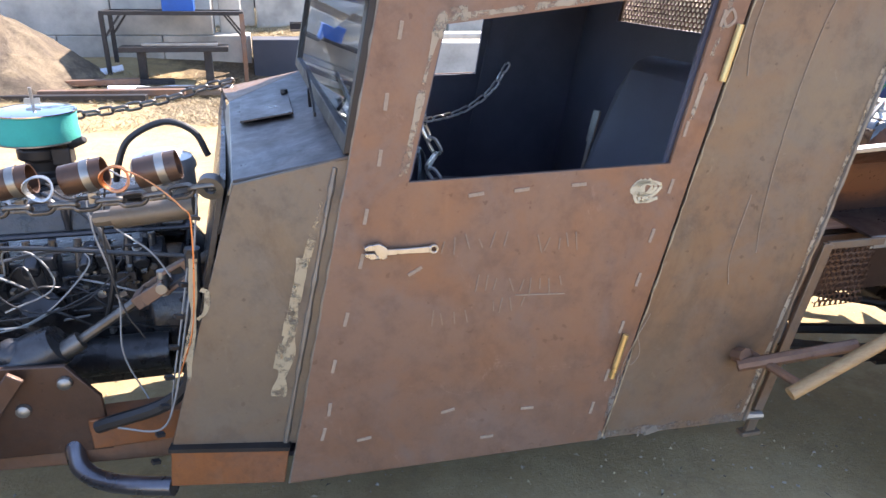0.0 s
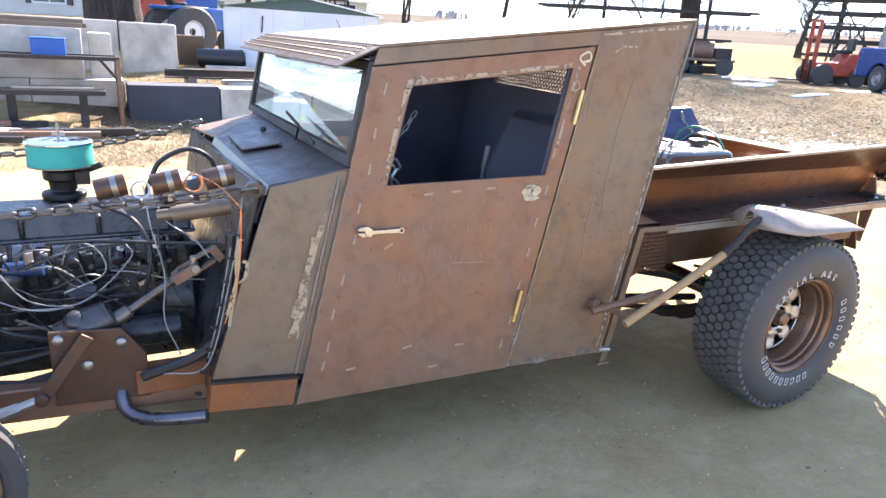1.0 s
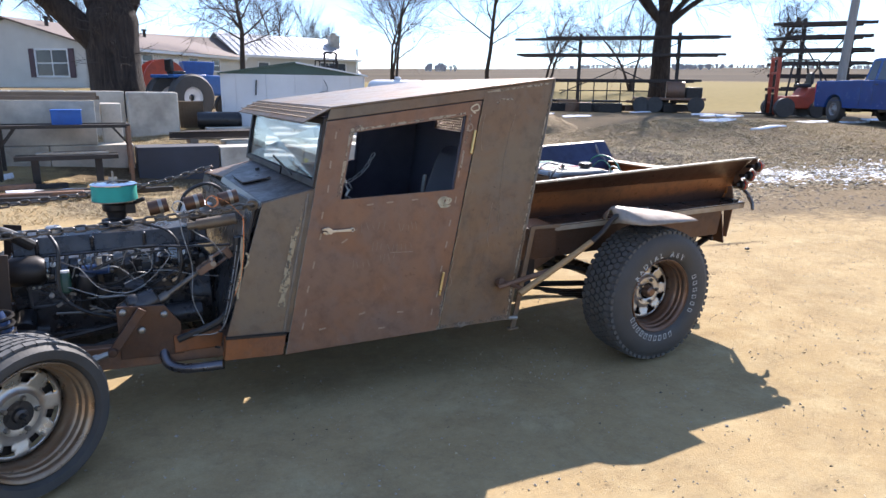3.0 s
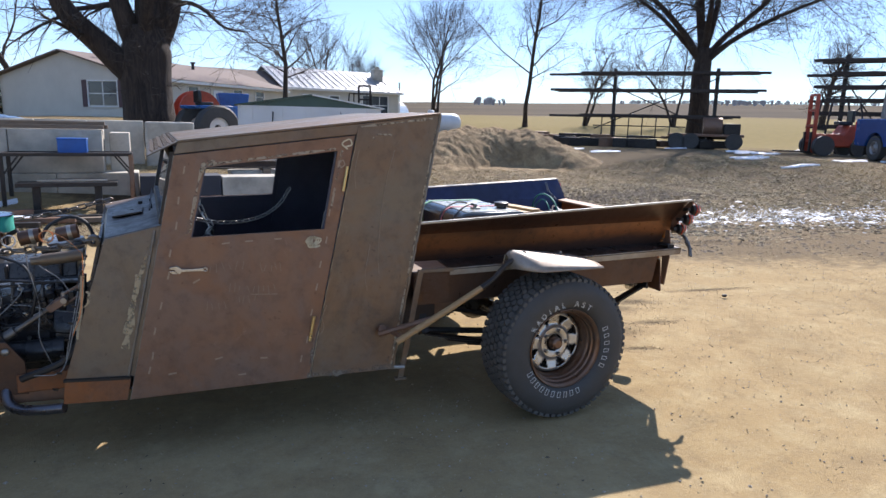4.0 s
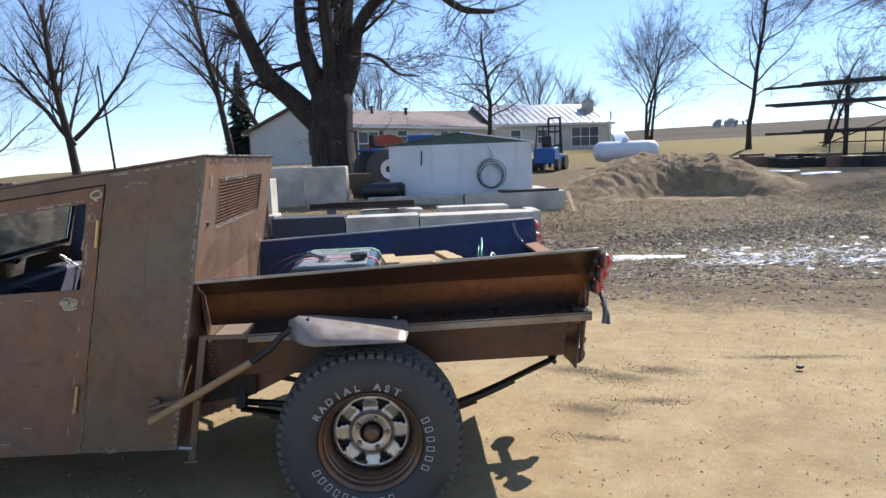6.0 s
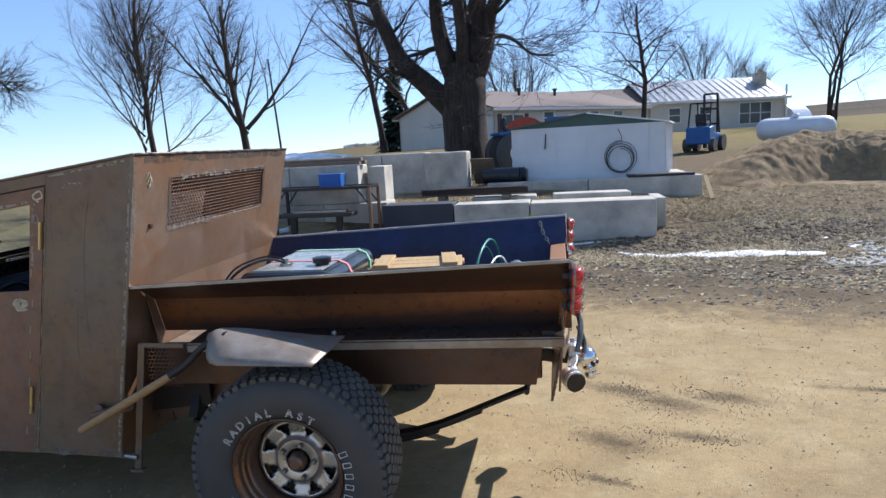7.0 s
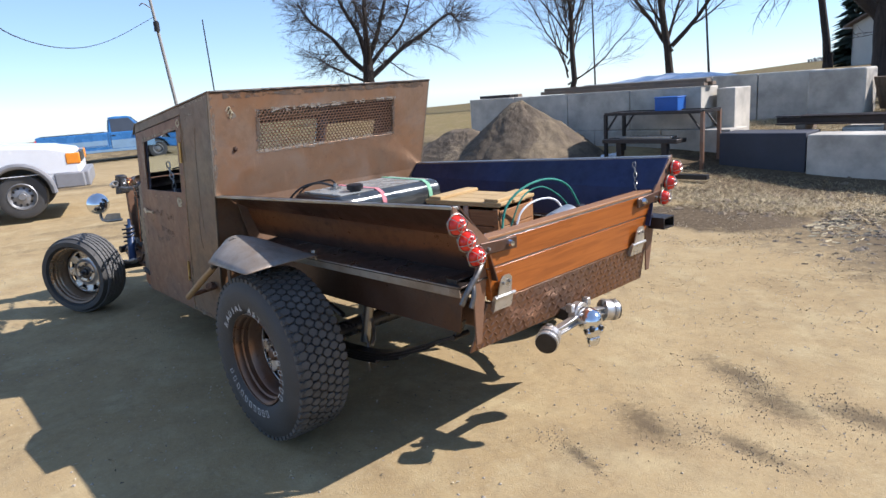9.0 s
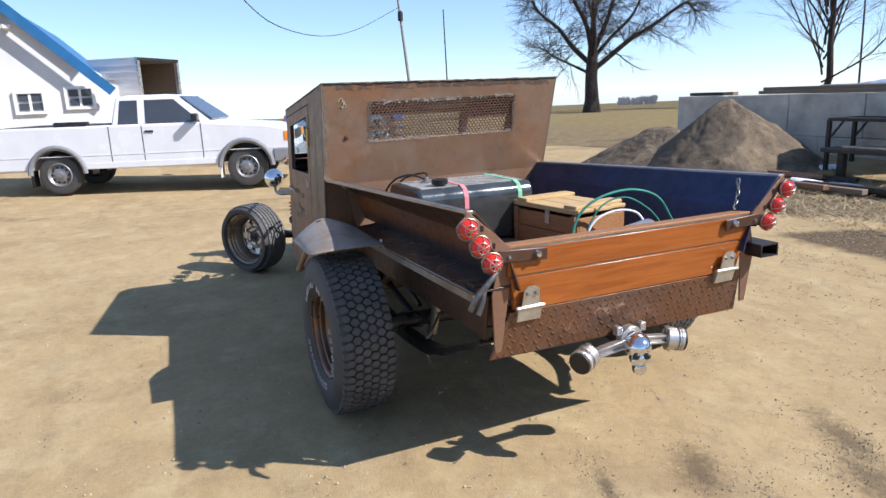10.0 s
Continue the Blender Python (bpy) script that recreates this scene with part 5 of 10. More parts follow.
    if letters:
        rl = rim_r + (R - rim_r) * 0.20

        def glyph(me_or_shape, ang, nm, lab=""):
            o = part(nm, me_or_shape, WHITE_LETTER, tyre, lab)
            t = radians(ang)
            o.matrix_basis = Matrix.Translation((math.sin(t) * rl, yo - 0.0212, math.cos(t) * rl)) @ Matrix.Rotation(t, 4, "Y") @ Matrix.Rotation(radians(90), 4, "X")

        for i, ch in enumerate("RADIAL AST"):
            if ch == " ":
                continue
            cu = bpy.data.curves.new("letter", "FONT")
            cu.body, cu.size, cu.align_x, cu.align_y, cu.fill_mode, cu.bevel_depth = ch, 0.042, "CENTER", "CENTER", "NONE", 0.0011
            tmp = bpy.data.objects.new("letter", cu)
            me = bpy.data.meshes.new_from_object(tmp)
            bpy.data.objects.remove(tmp)
            me.materials.clear()
            me.materials.append(WHITE_LETTER)
            glyph(me, -58 + i * 9.6, "raised_letter")
        for a0, count, stp in ((68, 6, 9.8), (162, 10, 9.2)):
            for i in range(count):
                fr = Shape().ring([(-0.010, -0.016, 0), (0.010, -0.016, 0), (0.010, 0.016, 0), (-0.010, 0.016, 0)], [(-0.0075, -0.0135, 0), (0.0075, -0.0135, 0), (0.0075, 0.0135, 0), (-0.0075, 0.0135, 0)], (0, 0, 0.0014))
                glyph(fr, a0 + i * stp, "raised_bar")
    return w


rear = build_wheel(0.389, 0.246, 0.210, 0.125, 6, 60, True, True)
rear.parent = truck
rear.name = "rear_wheel"
rear.matrix_basis = pose(0, -0.905, 0.388)
rear_far = copy_thing(rear, pose(0, 0.905, 0.388, 0, 0, 180))
front = build_wheel(0.310, 0.225, 0.224, 0.138, 6, 44, False, False)
front.parent = truck
front.name = "front_wheel"
STEER = 34
front.matrix_basis = pose(-3.148, -0.846, 0.294, 0, 0, STEER)
front_far = copy_thing(front, pose(-3.145, 0.838, 0.294, 0, 0, 180 + STEER))
for w_, lab in ((rear, "wide rear wheel with white-lettered off-road tyre"), (rear_far, "wide rear wheel with white-lettered off-road tyre"), (front, "steered front wheel with low road tyre"), (front_far, "steered front wheel with low road tyre")):
    tagged(w_, lab)
part("front_axle", Shape().tube(smooth_path([(-3.135, -0.72, 0.30), (-3.15, -0.50, 0.27), (-3.15, 0, 0.25), (-3.15, 0.5, 0.27), (-3.135, 0.72, 0.30)]), 0.030, 10), DARK_METAL, truck, "black tube front axle")
for sgn in (-1, 1):
    part("kingpin", Shape().tube([(-3.135, sgn * 0.72, 0.20), (-3.135, sgn * 0.72, 0.42)], 0.028, 10).tube([(-3.135, sgn * 0.72, 0.30), (-3.135, sgn * 0.84, 0.30)], 0.035, 10), GREASE, truck)
    part("front_spring", Shape().tube([Vector((-3.20, sgn * 0.46, 0.34)) + Vector((0.045 * math.cos(t * 0.6), 0.045 * math.sin(t * 0.6), 0.0032 * t)) for t in range(80)], 0.008, 6), DARK_METAL, truck)
    part("shock_absorber", Shape().tube([(-3.10, sgn * 0.50, 0.32), (-3.22, sgn * 0.44, 0.58)], 0.030, 12).tube([(-3.22, sgn * 0.44, 0.58), (-3.24, sgn * 0.43, 0.64)], 0.014, 8), NAVY_PAINT, truck, "dark blue shock absorber")


# ---- engine bay ----
engine = new("engine")
engine.parent = truck
tagged(engine, "greasy black straight-six engine with a tangle of leads")
engine.matrix_basis = pose(-0.015, 0.045, 0.006)
bl = Shape()
bl.box((-2.74, 0.0, 0.44), (0.84, 0.40, 0.24)).box((-2.74, 0.0, 0.60), (0.86, 0.36, 0.12)).box((-2.72, 0.0, 0.30), (0.66, 0.28, 0.12))
bl.lathe([(0, -0.03), (0.20, -0.03), (0.24, 0.0), (0.24, 0.10), (0.16, 0.16), (0, 0.16)], (-2.40, 0, 0.44), (1, 0, 0), 24)
for k in range(6):
    bl.tube([(-3.08 + 0.135 * k, -0.17, 0.70), (-3.08 + 0.135 * k, -0.245, 0.66)], 0.022, 10)
    bl.box((-3.04 + 0.135 * k, -0.19, 0.645), (0.035, 0.07, 0.13), (18, 0, 0))
for k in range(9):
    bl.tube([(-3.12 + 0.10 * k, -0.205, 0.53), (-3.12 + 0.10 * k, -0.222, 0.53)], 0.010, 6)
    bl.tube([(-3.12 + 0.10 * k, -0.205, 0.345), (-3.12 + 0.10 * k, -0.222, 0.345)], 0.009, 6)
bl.box((-2.74, -0.205, 0.36), (0.78, 0.035, 0.018)).box((-2.74, -0.20, 0.515), (0.84, 0.03, 0.020))
part("engine_block", bl, GREASE, engine, "black cast-iron block with ribs and bolts", 0.006)
vc = Shape().prism([(-3.15, -0.155, 0.735), (-3.15, -0.135, 0.815), (-3.15, 0.10, 0.815), (-3.15, 0.12, 0.735)], (0.86, 0, 0))
vc.box((-2.72, -0.018, 0.733), (0.89, 0.31, 0.014))
for k in range(4):
    vc.box((-3.05 + 0.23 * k, -0.150, 0.770), (0.018, 0.03, 0.085), (10, 0, 0))
part("valve_cover", vc, GREASE, engine, "long black pressed valve cover", 0.014)
part("filler_cap", Shape().lathe([(0, 0.035), (0.030, 0.034), (0.036, 0.026), (0.036, 0.0), (0, 0)], (-2.98, -0.03, 0.815), (0, 0, 1), 16), SILVER, engine)
for x0, z0, w_, h_ in ((-3.01, 0.555, 0.185, 0.115), (-2.52, 0.575, 0.185, 0.115)):
    y0 = -0.206
    cp = Shape().ring([(x0 - w_ / 2, y0, z0 - h_ / 2), (x0 + w_ / 2, y0, z0 - h_ / 2), (x0 + w_ / 2, y0, z0 + h_ / 2), (x0 - w_ / 2, y0, z0 + h_ / 2)],
                      [(x0 - w_ / 2 + .014, y0, z0 - h_ / 2 + .014), (x0 + w_ / 2 - .014, y0, z0 - h_ / 2 + .014), (x0 + w_ / 2 - .014, y0, z0 + h_ / 2 - .014), (x0 - w_ / 2 + .014, y0, z0 + h_ / 2 - .014)], (0, -0.016, 0))
    cp.box((x0, y0 - 0.003, z0), (w_ - 0.02, 0.010, h_ - 0.02))
    cp.beam((x0 - w_ * .4, y0 - .012, z0 - h_ * .36), (x0 + w_ * .4, y0 - .012, z0 + h_ * .36), 0.014, 0.010, (0, 1, 0)).beam((x0 - w_ * .4, y0 - .012, z0 + h_ * .36), (x0 + w_ * .4, y0 - .012, z0 - h_ * .36), 0.014, 0.010, (0, 1, 0))
    cov = part("side_cover", cp, COVER, engine, "pressed side cover with a cross rib", 0.003)
    part("bolt", Shape().lathe([(0, 0.016), (0.012, 0.014), (0.014, 0)], (x0, y0 - 0.010, z0), (0, -1, 0), 8), SILVER, cov)
part("ignition_coil", Shape().tube([(-2.87, -0.25, 0.665), (-2.76, -0.27, 0.672)], 0.026, 12), NAVY_PAINT, engine, "dark blue ignition coil")
part("coil_terminal", Shape().tube([(-2.80, -0.27, 0.69), (-2.80, -0.275, 0.73)], 0.014, 8), SILVER, engine)
part("distributor", Shape().lathe([(0.0, 0.09), (0.036, 0.085), (0.046, 0.05), (0.046, 0.0), (0.030, -0.01), (0.026, -0.09)], (-2.86, -0.265, 0.575), (0.1, -0.25, 1), 16), BLACK, engine, "black distributor")
part("fuel_pump", Shape().lathe([(0, 0.06), (0.045, 0.05), (0.055, 0.02), (0.055, -0.01), (0.035, -0.03), (0.02, -0.06)], (-2.66, -0.26, 0.545), (0, -0.5, 1), 16), GREASE, engine, "fuel pump")
part("oil_filter", Shape().lathe([(0, 0.09), (0.040, 0.09), (0.046, 0.08), (0.046, -0.04), (0.02, -0.05)], (-3.12, -0.27, 0.46), (0, -1, -0.2), 20), BLACK, engine, "black oil filter")
part("starter", Shape().tube([(-2.62, -0.26, 0.40), (-2.36, -0.26, 0.40)], 0.055, 14), GREASE, engine)
part("exhaust_manifold", Shape().tube(smooth_path([(-3.02, 0.24, 0.64), (-2.75, 0.28, 0.62), (-2.5, 0.27, 0.6), (-2.42, 0.28, 0.45)]), 0.04, 10), RUST, engine)
fan = Shape().lathe([(0, -0.02), (0.06, -0.02), (0.06, 0.02), (0, 0.02)], (-3.24, 0, 0.55), (1, 0, 0), 20)
for k in range(5):
    fan.box(Vector((-3.26, 0.12 * math.sin(k * 1.2566), 0.55 + 0.12 * math.cos(k * 1.2566))), (0.012, 0.085, 0.15), (-math.degrees(k * 1.2566), 22, 0))
part("cooling_fan", fan, DARK_METAL, engine)
part("water_pulley", Shape().lathe([(0.02, -0.02), (0.075, -0.018), (0.060, 0), (0.075, 0.018), (0.02, 0.02)], (-3.20, 0.0, 0.40), (1, 0, 0), 24), BARE, engine)
part("alternator_pulley", Shape().lathe([(0.02, -0.02), (0.06, -0.018), (0.05, 0), (0.06, 0.018), (0.02, 0.02)], (-3.19, -0.22, 0.66), (1, 0, 0), 24), BARE, engine)
part("alternator", Shape().lathe([(0, -0.08), (0.05, -0.08), (0.068, -0.05), (0.068, 0.05), (0.05, 0.08), (0, 0.08)], (-3.10, -0.23, 0.685), (1, 0, 0), 18), DARK_METAL, engine, "alternator")
# carburettor and air filter
part("carburettor", Shape().lathe([(0.0, 0.0), (0.075, 0.0), (0.075, 0.02), (0.045, 0.03), (0.05, 0.065), (0.065, 0.07), (0.065, 0.10), (0.05, 0.115), (0.0, 0.115)], (-2.695, 0.115, 0.815), (0, 0, 1), 20).box((-2.63, 0.085, 0.895), (0.05, 0.06, 0.05)).tube([(-2.61, 0.085, 0.92), (-2.56, 0.055, 0.945)], 0.012, 8), DARK_METAL, engine, "dark carburettor", 0.004)
air = part("air_filter", Shape().lathe([(0.060, 0), (0.108, 0.002), (0.110, 0.010), (0.107, 0.040), (0.109, 0.075), (0.104, 0.082), (0.05, 0.082)], (-2.695, 0.125, 0.935), (0, 0, 1), 40), TEAL, engine, "round teal foam air filter")
part("filter_lid", Shape().lathe([(0, 0.014), (0.020, 0.012), (0.06, 0.010), (0.102, 0.006), (0.112, 0.0), (0.112, -0.004), (0, -0.004)], (-2.695, 0.125, 1.020), (0, 0, 1), 40), CHROME, air, "shiny steel filter lid")
part("wing_nut", Shape().tube([(-2.695, 0.125, 1.03), (-2.695, 0.125, 1.085)], 0.005, 8).beam((-2.715, 0.125, 1.048), (-2.675, 0.125, 1.048), 0.006, 0.014), BARE, air)
part("filter_base", Shape().lathe([(0.05, -0.03), (0.052, 0.0), (0.112, 0.0), (0.112, 0.004), (0.05, 0.004)], (-2.695, 0.125, 0.933), (0, 0, 1), 32), BARE, air)

# pipe cups in a row along the chain
for x, y, z, yaw in ((-2.561, -0.565, 1.011, 12), (-2.418, -0.605, 1.028, 8), (-2.277, -0.630, 1.042, 14)):
    axd = Vector((1, -0.02, 0.20)).normalized()
    cup = part("pipe_cup", Shape().lathe([(0.027, -0.039), (0.030, -0.040), (0.0305, -0.038), (0.0305, 0.038), (0.030, 0.040), (0.027, 0.039)], (x, y, z), axd, 26, True), CUP, truck, "short open rust-brown pipe clamped to the chain")
    part("clamp_band", Shape().lathe([(0.030, 0.002), (0.0322, 0.002), (0.0322, 0.018), (0.030, 0.018)], (x, y, z), axd, 26, True), BARE, cup, "bright hose clamp")
    part("clamp_screw", Shape().tube([Vector((x, y, z - 0.038)) - axd * 0.008, Vector((x, y, z - 0.038)) + axd * 0.022], 0.005, 8).box((x + 0.01, y, z - 0.044), (0.016, 0.018, 0.022)), BARE, cup)

chain("bonnet_chain", [(-2.195, -0.655, 1.005), (-2.35, -0.630, 0.982), (-2.60, -0.575, 0.958), (-2.95, -0.50, 0.925), (-3.30, -0.44, 0.905)], truck, "heavy steel chain from cowl to radiator frame")
chain("bonnet_chain", [(-2.185, 0.54, 1.045), (-2.55, 0.50, 0.965), (-3.28, 0.44, 0.90)], truck, "heavy steel chain from cowl to radiator frame")
for y in (-0.655, 0.535):
    part("chain_eye", Shape().lathe([(0.012, -0.010), (0.026, -0.010), (0.026, 0.010), (0.012, 0.010)], (-2.180, y, 1.008), (0.2, 1, 0.3), 18, True), CHAIN_STEEL, truck, "welded chain eye")

# radiator and its frame
for sgn in (-1, 1):
    part("radiator_post", Shape().beam((-3.34, sgn * 0.36, 0.30), (-3.31, sgn * 0.36, 0.93), 0.05, 0.055, (0, 1, 0)), RUST, truck, "rusty upright of the radiator frame", 0.004)
    part("spring_perch", Shape().prism([(-3.42, sgn * 0.44, 0.84), (-3.26, sgn * 0.44, 0.86), (-3.27, sgn * 0.44, 1.00), (-3.36, sgn * 0.44, 1.01)], (0, -sgn * 0.07, 0)), DARK_METAL, truck, "", 0.006)
    part("perch_coil", Shape().tube([Vector((-3.335 + 0.0012 * t, sgn * 0.475 + 0.022 * math.cos(t * 0.55), 0.93 + 0.022 * math.sin(t * 0.55) + 0.0003 * t)) for t in range(60)], 0.0065, 6), SILVER, truck, "bright coil on the radiator frame")
part("radiator", Shape().box((-3.36, 0, 0.66), (0.06, 0.66, 0.50)), DARK_METAL, truck, "black radiator core", 0.008)
part("radiator_tank", Shape().box((-3.36, 0, 0.935), (0.09, 0.68, 0.07)), RUST, truck, "", 0.015)
fin = Shape().box((0, 0, 0), (0.004, 0.64, 0.004)).mesh("fin")
fin.materials.append(BARE)
rad_fins = new("radiator_fins")
rad_fins.parent = truck
for k in range(22):
    part("fin", fin, BARE, rad_fins).matrix_basis = pose(-3.327, 0, 0.43 + 0.021 * k)
for pts in (((-3.30, -0.20, 0.90), (-3.18, -0.20, 0.88), (-3.08, -0.14, 0.80)), ((-3.30, -0.25, 0.46), (-3.20, -0.30, 0.45), (-3.05, -0.26, 0.42))):
    part("radiator_hose", Shape().tube(smooth_path(pts), 0.026, 10), BLACK_HOSE, truck)
for sgn in (-1, 1):
    hl = part("headlamp", Shape().lathe([(0.0, 0.085), (0.030, 0.080), (0.060, 0.062), (0.080, 0.030), (0.088, 0.0), (0.092, -0.012), (0.090, -0.022), (0.080, -0.026)], (-3.475, sgn * 0.575, 0.775), (1, 0, 0), 32), CHROME, truck, "round chrome headlamp shell")
    part("lens", Shape().lathe([(0.082, -0.022), (0.06, -0.032), (0, -0.038)], (-3.475, sgn * 0.575, 0.775), (1, 0, 0), 32), SILVER, hl)
    part("lamp_arm", Shape().tube(smooth_path([(-3.475, sgn * 0.575, 0.69), (-3.47, sgn * 0.570, 0.645), (-3.42, sgn * 0.54, 0.628), (-3.34, sgn * 0.45, 0.632)]), 0.013, 10).prism([(-3.45, sgn * 0.57, 0.640), (-3.34, sgn * 0.46, 0.640), (-3.34, sgn * 0.46, 0.690), (-3.42, sgn * 0.54, 0.690)], (0.006, 0, 0)), BARE, hl, "bare metal lamp bracket")

# steering: plate, box, shaft and joints
pl = Shape().prism([(-2.767, -0.490, 0.308), (-2.497, -0.490, 0.293), (-2.502, -0.490, 0.448), (-2.567, -0.490, 0.543), (-2.767, -0.490, 0.558)], (0, 0.014, 0))
plate = part("steering_plate", pl, CUP, truck, "thick rusty steering box plate", 0.003)
for x, z in ((-2.742, 0.532), (-2.572, 0.500), (-2.671, 0.438)):
    part("bolt", Shape().lathe([(0.0, 0.016), (0.010, 0.014), (0.016, 0.010), (0.018, 0.0)], (x, -0.492, z), (0, -1, 0), 10), BARE, plate)
part("steering_box", Shape().lathe([(0, 0.07), (0.05, 0.06), (0.06, 0.0), (0.06, -0.10), (0.03, -0.12)], (-2.642, -0.415, 0.538), (1, 0, 0.5), 16).ball((-2.692, -0.425, 0.553), 0.040, 14, 8), GREASE, truck, "greasy steering gearbox")
part("pitman_arm", Shape().beam((-2.662, -0.515, 0.543), (-2.793, -0.530, 0.371), 0.040, 0.016, (0, 1, 0)).lathe([(0, 0.03), (0.018, 0.028), (0.024, 0.0), (0.0, -0.01)], (-2.798, -0.530, 0.368), (0, -1, 0), 14), CUP, truck, "steering arm", 0.003)
part("drag_link", Shape().tube([(-2.798, -0.535, 0.368), (-2.938, -0.565, 0.341), (-3.058, -0.625, 0.336)], 0.014, 8).tube([(-2.858, -0.550, 0.357), (-2.928, -0.563, 0.344)], 0.019, 8), BARE, truck, "steering drag link")
part("steering_shaft", Shape().tube([(-2.555, -0.415, 0.560), (-2.365, -0.417, 0.683)], 0.0125, 10).tube([(-2.582, -0.425, 0.548), (-2.540, -0.418, 0.570)], 0.024, 12), CHAIN_STEEL, truck, "bare steel steering shaft")
uj = Shape()
for s in (-1, 1):
    uj.beam((-2.385, -0.414 + s * 0.026, 0.670), (-2.325, -0.424 + s * 0.026, 0.710), 0.012, 0.034)
    uj.beam((-2.330, -0.422, 0.706 + s * 0.026), (-2.265, -0.432, 0.748 + s * 0.022), 0.034, 0.010)
uj.beam((-2.400, -0.414, 0.660), (-2.378, -0.416, 0.675), 0.06, 0.034).beam((-2.275, -0.432, 0.738), (-2.250, -0.435, 0.756), 0.034, 0.054)
part("universal_joint", uj, RUST, truck, "rusty universal joint", 0.003)
part("joint_cross", Shape().tube([(-2.335, -0.464, 0.705), (-2.335, -0.380, 0.705)], 0.013, 12).tube([(-2.335, -0.422, 0.673), (-2.335, -0.422, 0.737)], 0.013, 12), BARE, truck)
part("upper_shaft", Shape().tube([(-2.260, -0.434, 0.751), (-2.130, -0.452, 0.828)], 0.014, 10), DARK_METAL, truck)
part("master_cylinder", Shape().tube([(-2.40, -0.50, 0.905), (-2.23, -0.52, 0.925)], 0.026, 12).tube([(-2.44, -0.49, 0.900), (-2.39, -0.50, 0.906)], 0.018, 10), SHEET, truck, "dull cast brake cylinder")
part("frame_outrigger", Shape().box((-2.43, -0.465, 0.347), (0.22, 0.07, 0.085)), RUST_RED, truck, "red-rusted frame outrigger", 0.004)
part("brake_booster", Shape().lathe([(0, 0.040), (0.040, 0.036), (0.078, 0.018), (0.086, 0.0), (0.086, -0.012), (0.080, -0.014), (0.080, -0.07), (0, -0.08)], (-2.345, -0.08, 0.915), (0, 0, 1), 28), SILVER, truck, "bright domed brake booster")
part("heater_hose", Shape().tube(smooth_path([(-2.45, -0.18, 0.90), (-2.436, -0.20, 0.945), (-2.400, -0.20, 1.012), (-2.313, -0.20, 1.052), (-2.245, -0.20, 1.025), (-2.215, -0.20, 0.96)]), 0.0085, 10), BLACK_HOSE, truck, "black rubber heater hose")

# leads and hoses
LEADS = (
    ((-2.93, -0.27, 0.66), (-2.90, -0.33, 0.72), (-2.82, -0.36, 0.62), (-2.70, -0.34, 0.58), (-2.60, -0.33, 0.62)),
    ((-2.80, -0.28, 0.70), (-2.77, -0.34, 0.76), (-2.70, -0.36, 0.66), (-2.62, -0.35, 0.62), (-2.50, -0.33, 0.66)),
    ((-2.72, -0.28, 0.70), (-2.69, -0.33, 0.78), (-2.62, -0.35, 0.77), (-2.60, -0.34, 0.68), (-2.72, -0.33, 0.62)),
    ((-2.86, -0.29, 0.64), (-2.75, -0.33, 0.60), (-2.55, -0.34, 0.63), (-2.45, -0.33, 0.72), (-2.43, -0.30, 0.78)),
    ((-2.95, -0.28, 0.62), (-2.80, -0.33, 0.57), (-2.65, -0.34, 0.60), (-2.52, -0.33, 0.72), (-2.53, -0.30, 0.76)),
    ((-2.47, -0.42, 0.98), (-2.46, -0.45, 0.86), (-2.43, -0.46, 0.70), (-2.44, -0.47, 0.55), (-2.40, -0.48, 0.42)),
    ((-2.44, -0.43, 0.96), (-2.42, -0.46, 0.88), (-2.34, -0.50, 0.82), (-2.30, -0.52, 0.76)),
    ((-2.42, -0.45, 0.96), (-2.44, -0.46, 0.83), (-2.42, -0.48, 0.68), (-2.38, -0.50, 0.60)),
    ((-2.21, -0.63, 0.99), (-2.235, -0.645, 0.84), (-2.275, -0.645, 0.66), (-2.315, -0.642, 0.50), (-2.36, -0.62, 0.42), (-2.46, -0.56, 0.40)),
    ((-2.25, -0.62, 0.82), (-2.28, -0.63, 0.68), (-2.31, -0.63, 0.55), (-2.33, -0.60, 0.45)),
    ((-2.55, -0.40, 0.96), (-2.50, -0.43, 0.93), (-2.40, -0.46, 0.95), (-2.28, -0.50, 0.95)),
    ((-2.42, -0.47, 1.02), (-2.36, -0.50, 0.99), (-2.34, -0.50, 1.03), (-2.28, -0.50, 1.00)),
)
for k, pts in enumerate(LEADS):
    dark = k in (1, 3, 7, 10)
    part("lead", Shape().tube(smooth_path(pts, 7), 0.0023, 6), BLACK_HOSE if dark else GREY_PLASTIC, truck, "loose black wire" if dark else "loose grey wire")
